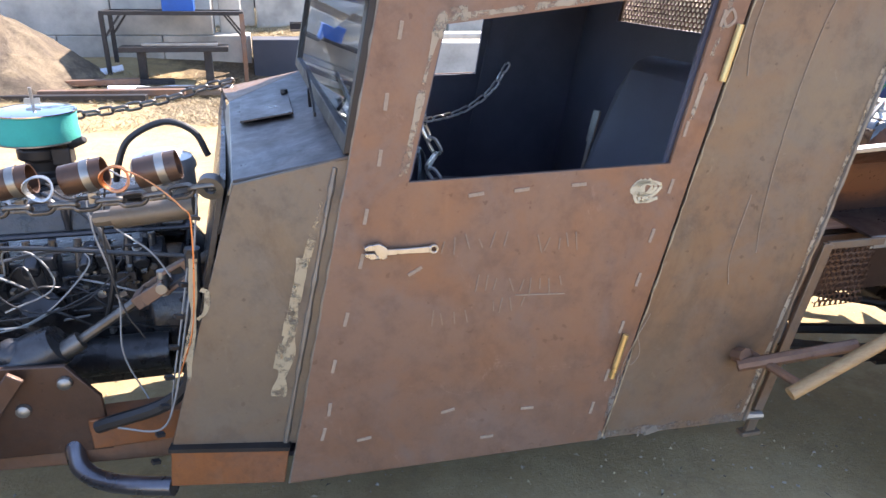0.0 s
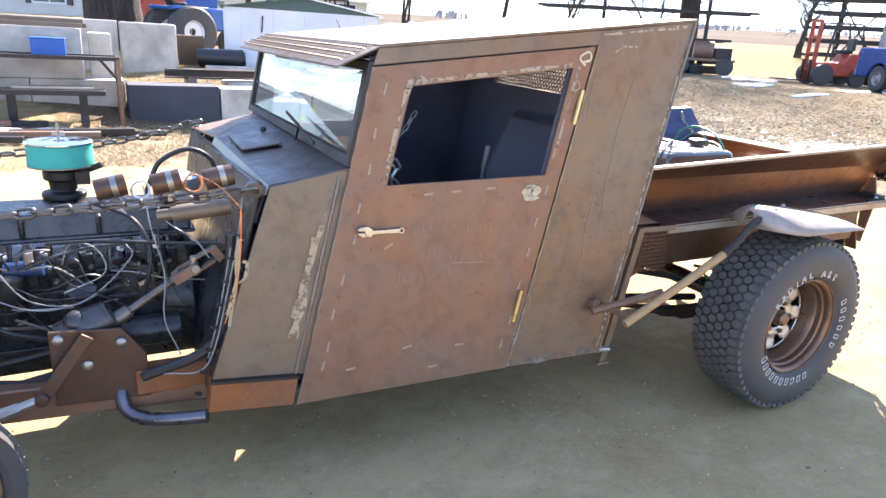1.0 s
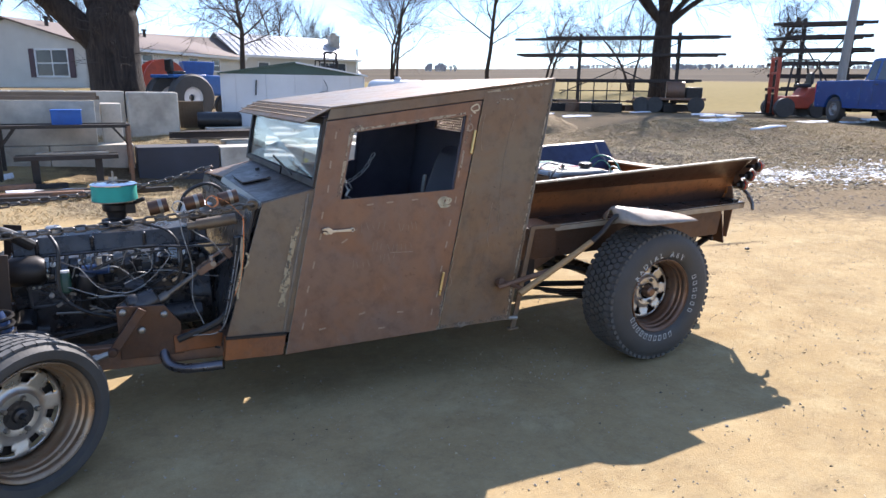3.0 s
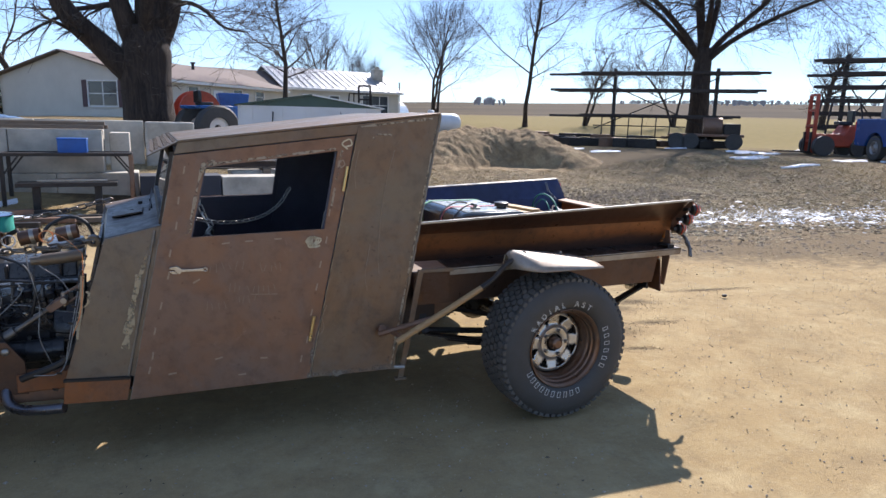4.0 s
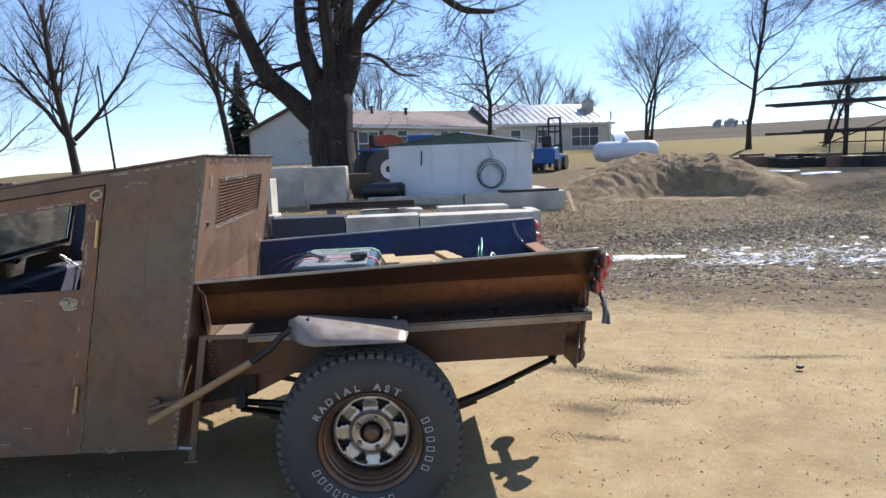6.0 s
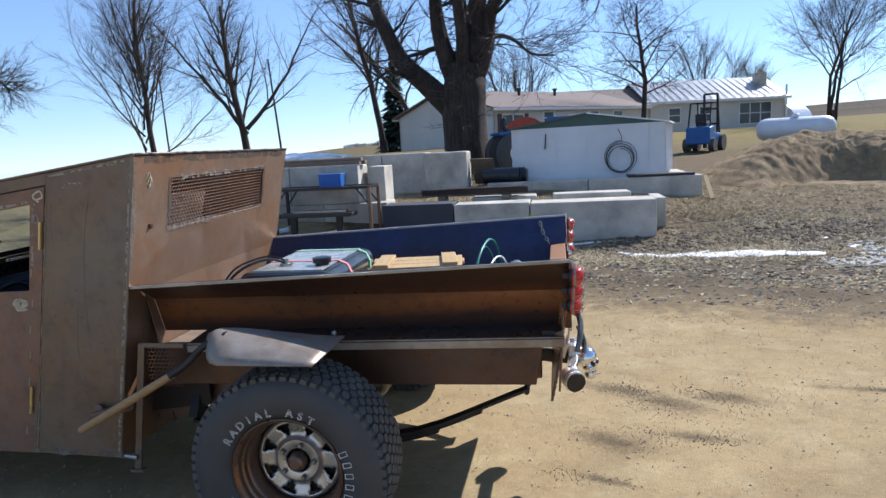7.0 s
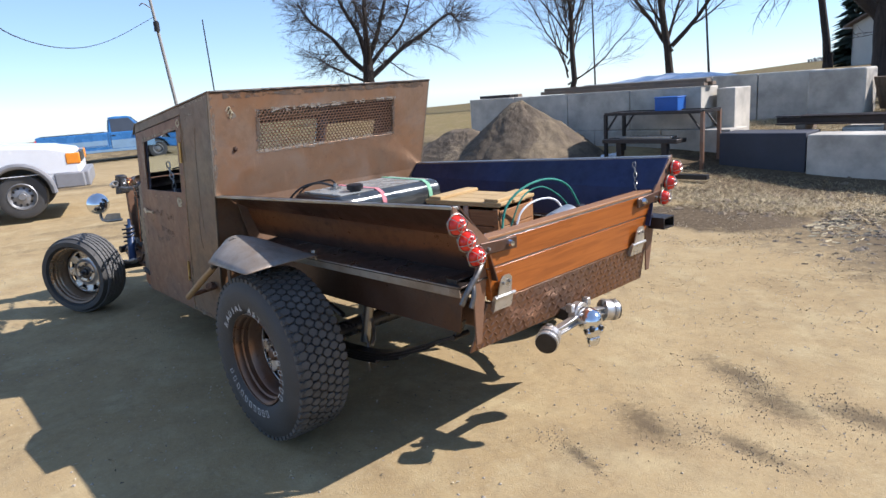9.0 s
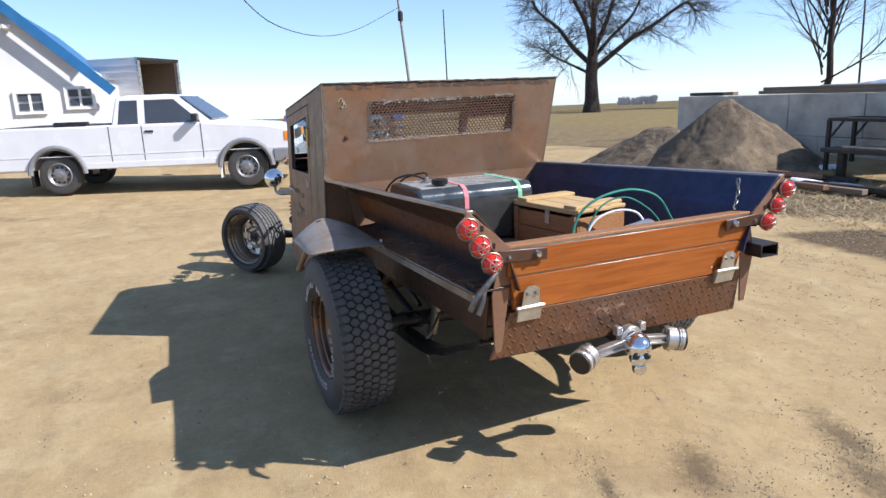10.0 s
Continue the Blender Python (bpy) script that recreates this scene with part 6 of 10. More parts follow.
for pts, r in ((((-3.00, -0.24, 0.86), (-2.97, -0.32, 0.80), (-2.98, -0.34, 0.62), (-2.90, -0.34, 0.52), (-2.76, -0.33, 0.46)), 0.008),
               (((-2.62, -0.20, 0.88), (-2.50, -0.30, 0.84), (-2.46, -0.34, 0.72), (-2.50, -0.33, 0.56)), 0.007),
               (((-2.24, -0.58, 0.85), (-2.26, -0.58, 0.60), (-2.33, -0.56, 0.46), (-2.52, -0.50, 0.37)), 0.017),
               (((-3.18, -0.40, 0.47), (-3.06, -0.44, 0.46), (-2.98, -0.40, 0.38), (-2.80, -0.38, 0.33)), 0.018),
               (((-2.75, -0.30, 0.78), (-2.60, -0.38, 0.80), (-2.42, -0.42, 0.79), (-2.26, -0.50, 0.80)), 0.006),
               (((-2.34, -0.42, 0.94), (-2.40, -0.38, 0.92), (-2.36, -0.34, 0.90), (-2.26, -0.40, 0.89)), 0.016)):
    part("hose", Shape().tube(smooth_path(pts, 7), r, 8), BLACK_HOSE, truck, "black rubber hose")
for c, r, mt, nm, lab in (((-2.489, -0.655, 1.020), 0.025, ALLOY_WIRE, "wire_coil", "coil of silver wire"), ((-2.352, -0.668, 1.035), 0.026, COPPER, "wire_coil", "coil of copper wire")):
    s = Shape()
    for k in range(3):
        s.tube([Vector(c) + Vector((r * math.cos(t) * (1 - .06 * k), 0.005 * k + 0.006 * math.sin(t * 2), r * 0.95 * math.sin(t))) for t in [2 * math.pi * i / 24 for i in range(25)]], 0.0022, 5, False)
    part(nm, s, mt, truck, lab)
part("copper_wire", Shape().tube(smooth_path([(-2.345, -0.665, 1.06), (-2.29, -0.675, 1.03), (-2.24, -0.672, 0.975), (-2.225, -0.672, 0.93), (-2.245, -0.682, 0.72), (-2.285, -0.680, 0.60)]), 0.0018, 5), COPPER, truck)
for k in range(9):
    z = 0.36 + 0.073 * k
    part("cable_tie", Shape().box((-2.36 + (z - 0.40) * 0.26, -0.655, z), (0.018, 0.014, 0.008), (0, 20, 30)), BLACK, truck)
part("front_bumper_bar", Shape().tube([(-3.55, -0.45, 0.34), (-3.55, 0.45, 0.34)], 0.03, 12), DARK_METAL, truck)
# green filter, frame horn plate, studs, clips and thin leads on the near side of the engine
part("green_filter", Shape().lathe([(0, 0.050), (0.020, 0.050), (0.024, 0.044), (0.024, -0.040), (0.014, -0.050), (0, -0.050)], (-2.945, -0.28, 0.625), (0, 0, 1), 18), FILTER_GREEN, engine, "small green fuel filter")
part("filter_top", Shape().disc(0.020, (-2.945, -0.28, 0.680), (0, 0, 1), 0.010, 16), TANK_WHITE, engine)
for y_ in (-0.36, 0.36):
    part("frame_horn", Shape().prism([(-3.235, y_, 0.82), (-3.155, y_, 0.81), (-3.175, y_, 0.46), (-3.265, y_, 0.45)], (0, 0.012 if y_ < 0 else -0.012, 0)), BROWN_BLACK, truck, "dark rusty upright plate beside the radiator", 0.003)
rg = random.Random(77)
for k in range(12):
    x_ = -3.06 + 0.062 * k
    rib = part("push_rod_tube", Shape().tube([(x_, -0.218, 0.645), (x_ + 0.004, -0.205, 0.735)], 0.010, 8), COVER, engine)
    part("nut", Shape().lathe([(0, 0.012), (0.009, 0.011), (0.011, 0.0)], (x_, -0.224, 0.648), (0, -1, -0.3), 6), BARE, rib)
for k in range(6):
    x_ = -2.99 + 0.115 * k
    plug = part("spark_plug", Shape().lathe([(0, 0.050), (0.004, 0.049), (0.006, 0.030), (0.009, 0.026), (0.010, 0.010), (0.013, 0.008), (0.013, 0.0)], (x_, -0.212, 0.700), (0, -1, 0.35), 10), TANK_WHITE, engine, "white spark plug")
    part("plug_lead", Shape().tube(smooth_path([(x_, -0.260, 0.717), (x_ + 0.02, -0.290, 0.735), (x_ + 0.5 * (-2.86 - x_), -0.310, 0.715 + 0.012 * (k % 3)), (-2.86 + 0.01 * k, -0.300, 0.680)], 7), 0.0036, 6), BLACK_HOSE if k % 2 else CABLE_GREY, plug)
for k in range(54):
    x_, z_ = rg.uniform(-3.12, -2.36), rg.choice((0.345, 0.40, 0.455, 0.60, 0.64))
    part("stud", Shape().lathe([(0, 0.018), (0.006, 0.017), (0.008, 0.010), (0.011, 0.0)], (x_, -0.212, z_), (0, -1, 0), 6), BARE if k % 3 == 0 else COVER, engine)
for k in range(7):
    x_ = -3.10 + 0.115 * k
    part("push_rod_rib", Shape().beam((x_, -0.198, 0.615), (x_ + 0.01, -0.172, 0.728), 0.020, 0.014, (0, 1, 0)), COVER, engine, "", 0.003)
for k in range(10):
    x0, z0 = rg.uniform(-3.05, -2.55), rg.uniform(0.50, 0.72)
    pts = [(x0, -0.23, z0), (x0 + rg.uniform(.03, .10), -0.30, z0 + rg.uniform(-.05, .09)), (x0 + rg.uniform(.12, .22), -0.31, z0 + rg.uniform(-.12, .05)), (x0 + rg.uniform(.22, .34), -0.25, z0 + rg.uniform(-.14, .02))]
    part("lead", Shape().tube(smooth_path(pts, 6), rg.uniform(0.0022, 0.0040), 6), BLACK_HOSE if k % 4 else GREY_PLASTIC, engine, "thin black lead" if k % 4 else "thin grey lead")
for k in range(8):
    x_ = rg.uniform(-3.05, -2.42)
    part("clip", Shape().box((x_, -0.235, rg.uniform(0.42, 0.66)), (0.030, 0.010, 0.014), (0, rg.uniform(-40, 40), 0)), SILVER if k % 2 else BARE, engine)
part("linkage", Shape().tube([(-3.00, -0.24, 0.47), (-2.60, -0.26, 0.44)], 0.006, 6).tube([(-2.86, -0.27, 0.50), (-2.70, -0.25, 0.40)], 0.005, 6), BARE, engine, "thin bare control rod")
part("lower_strut", Shape().tube([(-3.05, -0.42, 0.33), (-2.62, -0.40, 0.40)], 0.016, 8).tube([(-3.02, -0.38, 0.41), (-2.66, -0.36, 0.45)], 0.010, 8), DARK_METAL, truck, "black suspension strut")


# ---- yard walls, racks and heaps ----
def block(name, x0, x1, y0, y1, z0, z1, mt, label, bev=0.014, group="precast concrete blocks"):
    s = Shape().box(((x0 + x1) / 2, (y0 + y1) / 2, (z0 + z1) / 2), (x1 - x0, y1 - y0, z1 - z0))
    return solid(name, s, mt, label, "concrete block", "", group, bev)


# high wall: two courses of large blocks
xs = (-8.15, -6.85, -5.45, -4.05, -2.68)
for a, b in zip(xs, xs[1:]):
    block("concrete_block", a + 0.006, b - 0.006, 8.90, 9.55, 0.56, 1.27, CONCRETE, "large grey precast block in the upper course of a wall")
for a, b in zip((-7.6, -6.2, -4.8, -3.4), (-6.2, -4.8, -3.4, -2.15)):
    block("concrete_block", a + 0.006, b - 0.006, 8.86, 9.55, -0.25, 0.555, CONCRETE, "large grey precast block in the lower course of a wall")
block("concrete_block", -2.60, -2.28, 9.30, 9.95, 0.40, 1.22, CONCRETE, "grey block set end-on behind the wall")
# low wall
block("concrete_block", -2.14, -0.84, 8.42, 9.05, -0.40, 0.53, CONCRETE_DARK, "dark-stained precast block in the low retaining wall")
block("concrete_block", -0.82, 0.50, 8.40, 9.05, -0.45, 0.50, CONCRETE, "pale precast block in the low retaining wall")
block("concrete_block", 0.52, 2.62, 8.36, 9.05, -0.45, 0.48, CONCRETE, "long pale precast block at the wall's end")
block("concrete_block", 2.64, 2.84, 8.80, 9.70, -0.30, 0.46, CONCRETE, "pale block set end-on at the wall's end")
solid("paint_mark", Shape().box((0.54, 8.354, 0.12), (0.07, 0.006, 0.34)), mat_paint("yellow_spray", (0.62, 0.52, 0.06), 0.8), "yellow sprayed mark on the low wall", "paint mark")
for x0, x1, y0 in ((-0.6, 0.6, 9.15), (0.9, 2.3, 9.25)):
    solid("slab", Shape().box(((x0 + x1) / 2, y0 + 0.3, 0.50), (x1 - x0, 0.5, 0.10), (0, 0, 2)), CONCRETE, "grey concrete slab lying on the low wall", "slab", bevel=0.03)
for k in range(2):
    bm_ = Shape()
    for z_, h_, w_ in ((0.0, 0.016, 0.13), (0.062, 0.092, 0.014), (0.124, 0.016, 0.13)):
        bm_.box((0, 0, z_), (2.0 - 0.35 * k, w_, h_))
    solid("steel_beam", bm_, BROWN_BLACK, "rusty steel beam lying across blocks by the low wall", "steel beam", "", "beams on the low wall", 0.003, pose(-0.55 + 0.12 * k, 9.22 + 0.24 * k, 0.60, 0, 0, 1 + 2 * k))
for x_ in (-1.15, 0.05):
    solid("timber_block", Shape().box((0, 0, 0), (0.14, 0.55, 0.10)), GREY_WOOD, "short timber block under the steel beams", "timber block", "", "blocks under the beams", 0.008, pose(x_, 9.34, 0.545))
# timber on the high wall
for k, (x0, x1, y, z, mt) in enumerate(((-6.15, -2.66, 9.02, 1.318, GREY_WOOD), (-6.05, -2.60, 9.20, 1.318, GREY_WOOD), (-6.10, -2.64, 9.08, 1.378, GREY_WOOD), (-5.6, -2.72, 9.30, 1.318, RUST), (-7.9, -7.0, 9.05, 1.31, DARK_METAL), (-7.8, -6.9, 9.2, 1.31, GREY_WOOD))):
    solid("timber", Shape().box(((x0 + x1) / 2, y, z), (x1 - x0, 0.15, 0.062), (0, 0, random.uniform(-1, 1))), mt, "weathered timber stacked on the block wall", "timber", "", "timber on the wall", 0.006)
solid("blue_box", Shape().box((-3.10, 8.62, 1.02), (0.42, 0.30, 0.22)).box((-3.10, 8.62, 1.135), (0.44, 0.32, 0.02)), BLUE_PLASTIC, "blue plastic crate on the steel rack", "box", bevel=0.012)

rack = thing("steel_rack", "dark steel work rack standing before the block wall", "rack")
RX0, RX1, RY0, RY1, RZ = -4.02, -2.25, 8.05, 8.65, 0.905
for x in (RX0, RX1):
    for y in (RY0, RY1):
        part("leg", Shape().beam((x, y, ground_z(x, y) - 0.03), (x, y, RZ), 0.055, 0.055, (0, 1, 0)), DARK_METAL if x == RX0 else RUST, rack, "", 0.004)
for y in (RY0, RY1):
    part("top_bar", Shape().beam((RX0, y, RZ), (RX1, y, RZ), 0.05, 0.05), DARK_METAL, rack)
    part("brace", Shape().beam((RX0, y, RZ - 0.32), (RX0 + 0.24, y, RZ), 0.025, 0.025), DARK_METAL, rack)
    part("brace", Shape().beam((RX1, y, RZ - 0.32), (RX1 - 0.24, y, RZ), 0.025, 0.025), DARK_METAL, rack)
for x in (RX0, RX1):
    part("end_bar", Shape().beam((x, RY0, RZ), (x, RY1, RZ), 0.05, 0.05), DARK_METAL, rack)
part("rack_top", Shape().box(((RX0 + RX1) / 2, (RY0 + RY1) / 2, RZ + 0.005), (RX1 - RX0, RY1 - RY0, 0.006)), DARK_METAL, rack)
bench = thing("steel_bench", "low dark steel bench with offcuts on it", "bench")
part("bench_top", Shape().box((-3.12, 7.75, 0.48), (1.35, 0.34, 0.065)), DARK_METAL, bench, "", 0.006)
for x in (-3.55, -2.72):
    part("leg", Shape().beam((x, 7.75, ground_z(x, 7.75) - 0.02), (x, 7.75, 0.46), 0.10, 0.10, (0, 1, 0)), DARK_METAL, bench, "", 0.004)
for k in range(3):
    solid("offcut", Shape().box((-3.05 + 0.05 * k, 7.70 + 0.08 * k, 0.535), (0.95 - 0.12 * k, 0.05, 0.035), (0, 0, 2 * k - 2)), (BARE, SHEET, GREY_WOOD)[k], "long steel offcut on the bench", "offcut", "", "offcuts", 0.004)
for k in range(7):
    x, y = -4.2 + 0.45 * k % 2.2, 6.5 + 0.16 * k
    solid("scrap_bar", Shape().box((x, y, ground_z(x, y) + 0.045 + 0.03 * (k % 2)), (1.7 - 0.1 * k, 0.12, 0.07), (0, 0, -6 + 3 * k)), (DARK_METAL, RUST, GREY_WOOD, DARK_METAL, BLACK, RUST, DARK_METAL)[k], "scrap steel bar lying on the ground by the rack", "scrap bar", "", "scrap bars", 0.006)


def heap(name, cx, cy, rx, ry, h, mt, label, seed, bite=None, kind="", flat=0.93, lump=1.0):
    """A heap of loose earth with a ragged outline and gullies."""
    n, m = 150, 60
    s = Shape()
    s.v.append((cx, cy, 0))
    for j in range(1, m + 1):
        r = j / m
        for i in range(n):
            t = 2 * math.pi * i / n
            edge = 1 + 0.12 * noise.noise((math.cos(t) * 1.4, math.sin(t) * 1.4, seed))
            x, y = cx + math.cos(t) * rx * r * edge, cy + math.sin(t) * ry * r * edge
            s.v.append((x, y, r))
    def top(x, y, r):
        z = h * (1 - r) ** 0.92 * (1 + 0.16 * lump * noise.noise((x * 1.1, y * 1.1, seed)))
        z = min(z, h * flat + 0.05 * h * noise.noise((x * 2, y * 2, seed + 3)))
        z += lump * (0.075 * noise.noise((x * 4, y * 4, seed + 5)) + 0.040 * noise.noise((x * 11, y * 11, seed + 9)) + 0.022 * noise.noise((x * 23, y * 23, seed + 2))) * min(1, (1 - r) * 5)
        if bite:
            bx, by, br, bd = bite
            z -= bd * math.exp(-((x - bx) ** 2 + (y - by) ** 2) / (br * br)) 
        return max(z, 0.04 + 0.03 * noise.noise((x * 3, y * 3, seed)))
    s.v = [(x, y, ground_z(x, y) - 0.06 * r + top(x, y, r) * (1 if r < 1 else 0)) for x, y, r in s.v]
    s.f = [(0, 1 + i, 1 + (i + 1) % n) for i in range(n)]
    s.f += [(1 + (j - 1) * n + i, 1 + j * n + i, 1 + j * n + (i + 1) % n, 1 + (j - 1) * n + (i + 1) % n) for j in range(1, m) for i in range(n)]
    return solid(name, fast_mesh(name, s, True), mt, label, "heap", kind)


def mat_loose(name, base, dark, pale):
    """Loose dug earth: damp clumps, pale runs of dry sand and grit."""
    n = Nodes(name)
    clump, run, grit = n.noise(3.2, 9, 0.78, None, 0.5), n.noise(1.3, 7, 0.7, (1, 1, 0.35), 0.6), n.noise(38, 6, 0.8)
    col = n.mix(n.ramp(clump, (0.44, 0.0), (0.60, 0.9)), base, dark)
    col = n.mix(n.ramp(run, (0.50, 0.0), (0.62, 0.7)), col, pale)
    col = n.mix(n.ramp(grit, (0.48, 0.0), (0.66, 0.65)), col, dark)
    n.set(col, 0.95)
    n.p.inputs["Specular IOR Level"].default_value = 0.2
    return n.bump(n.mix(0.5, clump, grit), 0.9, 0.06).mat


GRAVEL = mat_loose("dark_gravel_heap", (0.165, 0.126, 0.088), (0.095, 0.073, 0.052), (0.33, 0.25, 0.155))
SANDY = mat_loose("dug_sand_heap", (0.310, 0.222, 0.125), (0.165, 0.115, 0.068), (0.43, 0.32, 0.185))
heap("gravel_heap", -5.65, 7.65, 1.62, 1.45, 1.20, GRAVEL, "dark gravel heap piled against the block wall", 2.0, None, "", 0.93, 0.45)
heap("gravel_heap", -6.95, 7.35, 2.0, 1.30, 0.74, GRAVEL, "long spill of gravel beside the heap", 6.0, None, "", 0.90, 0.5)
heap("sand_heap", 7.75, 14.7, 3.6, 2.9, 1.68, SANDY, "sand heap dug away on one side", 4.0, (7.75, 12.75, 1.30, 2.3), "", 0.66)

# stretch of wall and covered stack further back
for a, b in zip((-7.55, -6.40, -5.28, -4.15, -3.17), (-6.40, -5.28, -4.15, -3.17, -2.06)):
    block("concrete_block", a + 0.01, b - 0.01, 12.50, 13.10, 0.25, 1.405, CONCRETE, "grey precast block in a back wall")
block("concrete_block", -2.04, -1.04, 12.02, 12.75, 0.35, 1.395, CONCRETE, "large grey precast cube by the tree", 0.04)
wrap = Shape()
for i in range(25):
    for j in range(7):
        x, y = -7.9 + 3.2 * i / 24, 14.2 + 1.2 * j / 6
        wrap.v.append((x, y, 1.38 + 0.16 * math.sin(math.pi * j / 6) * math.sin(math.pi * i / 24) ** 0.5 + 0.05 * noise.noise((x * 3, y * 3, 1))))
wrap.f = [(i * 7 + j, (i + 1) * 7 + j, (i + 1) * 7 + j + 1, i * 7 + j + 1) for i in range(24) for j in range(6)]
st = thing("covered_stack", "stack of sheets under crumpled plastic wrap", "stack")
part("stack", Shape().box((-6.3, 14.8, 0.95), (3.1, 1.1, 0.88)), CONCRETE, st, "", 0.03)
part("plastic_wrap", fast_mesh("plastic_wrap", wrap, True), mat_paint("plastic_wrap", (0.62, 0.66, 0.72), 0.18, 0.0, 0.3, 4, 0.6, 18), st, "crumpled clear plastic wrap")

# low foundation in front of the shed
block("foundation", -0.55, 1.63, 11.52, 11.90, 0.0, 0.655, CONCRETE, "low concrete foundation wall in dry grass", 0.02)
block("foundation", 1.65, 3.98, 11.46, 11.84, 0.0, 0.665, CONCRETE, "low concrete foundation wall in dry grass", 0.02)
block("foundation", 3.62, 3.98, 11.85, 14.6, 0.0, 0.645, CONCRETE, "low concrete foundation wall in dry grass", 0.02)
solid("leaning_board", Shape().beam((4.03, 11.50, 0.64), (4.06, 10.95, 0.20), 0.09, 0.025), PALE_WOOD, "pale board leaning on the foundation", "board")
solid("dark_mat", Shape().box((3.15, 11.66, 0.692), (1.35, 0.40, 0.05), (0, 0, 1)), DARK_METAL, "rusty mesh sheet lying on the foundation", "mesh sheet")

# shed
shed = thing("shed", "low white shed with a dark green gable roof", "shed")
SZ, EZ, AZ = 0.50, 1.815, 2.115
sa, sb = Vector((-0.04, 12.55, 0)), Vector((3.37, 12.40, 0))
sd = Vector((0.62, 3.0, 0))
wall = Shape()
pts = [sa, sb, sb + sd, sa + sd]
for i in range(4):
    a, b = pts[i], pts[(i + 1) % 4]
    wall.prism([a + Vector((0, 0, SZ)), b + Vector((0, 0, SZ)), b + Vector((0, 0, EZ)), a + Vector((0, 0, EZ))], (b - a).cross(Vector((0, 0, 1))).normalized() * -0.06)
part("wall", wall, WHITE_SIDING, shed, "white sheet-metal wall")
mid_f, mid_b = (sa + sb) / 2, (sa + sb) / 2 + sd
part("gable", Shape().prism([sa + Vector((0, 0, EZ)), sb + Vector((0, 0, EZ)), mid_f + Vector((0, 0, AZ - 0.03))], (0.012, 0.06, 0)), GREEN_ROOF, shed, "dark green gable")
for e in (sa, sb):
    o = (e - mid_f) * 0.05
    part("roof", Shape().prism([e + o + Vector((0, -0.09, EZ - 0.015)), mid_f + Vector((0, -0.09, AZ - 0.03)), mid_b + Vector((0, 0.1, AZ - 0.03)), e + sd + o + Vector((0, 0.1, EZ - 0.015))], (0, 0, 0.03)), GREEN_ROOF if e is sa else WHITE_TRIM, shed)
rib = Shape().box((0, 0, 0), (0.02, 0.02, EZ - SZ - 0.03)).mesh("rib")
rib.materials.append(WHITE_SIDING)
for k in range(13):
    p = sb + sd * (k / 12) + Vector((0.012, 0, (SZ + EZ) / 2))
    part("rib", rib, WHITE_SIDING, shed).matrix_basis = Matrix.Translation(p)
for k in range(5):
    p = sa.lerp(sb, (k + 0.5) / 5) + Vector((0, -0.006, (SZ + EZ) / 2))
    part("rib", rib, WHITE_SIDING, shed).matrix_basis = Matrix.Translation(p)
fd = (sb - sa).normalized()
hc = sa.lerp(sb, 0.715) + Vector((0, -0.05, 1.09))
coil = Shape()
loops = []
for i in range(6 * 28 + 1):
    t, k = 2 * math.pi * i / 28, i / 28
    e_ = 0.345 - 0.016 * k + 0.012 * math.sin(k * 2.7)
    loops.append(hc + fd * (e_ * math.cos(t + 1.5) + 0.014 * math.sin(k * 1.9)) + Vector((0, -0.012 * (k % 3), e_ * 1.03 * math.sin(t + 1.5) - 0.012 * k)))
coil.tube([hc + Vector((-0.05, 0, 0.62)), hc + Vector((0.03, -0.01, 0.46)), *loops], 0.0075, 6)
solid("cable_coil", coil, CABLE_GREY, "coil of dark cable hung on the shed wall", "cable")
solid("hook", Shape().tube([sa.lerp(sb, 0.232) + Vector((0, -0.04, 1.68)), sa.lerp(sb, 0.224) + Vector((0, -0.04, 1.34))], 0.016, 6), BLACK_HOSE, "dark strap hanging on the shed wall", "strap")
s = Shape()
for k in range(4):
    s.tube([(-0.66 + 0.04 * k, 12.12 + 0.07 * k, 0.80 - 0.04 * (k % 2)), (0.16 + 0.05 * k, 12.02 + 0.07 * k, 0.80 - 0.04 * (k % 2))], 0.17, 16)
solid("culvert_pipe", s, BLACK, "black plastic pipe lying by the shed", "pipe")
for k in range(9):
    solid("pallet_board", Shape().beam((-0.92 + 0.06 * k, 12.72, 0.60), (-0.99 + 0.06 * k, 12.42, 1.20), 0.06, 0.03), GREY_WOOD, "grey board leaning by the tree", "board", "", "leaning boards")


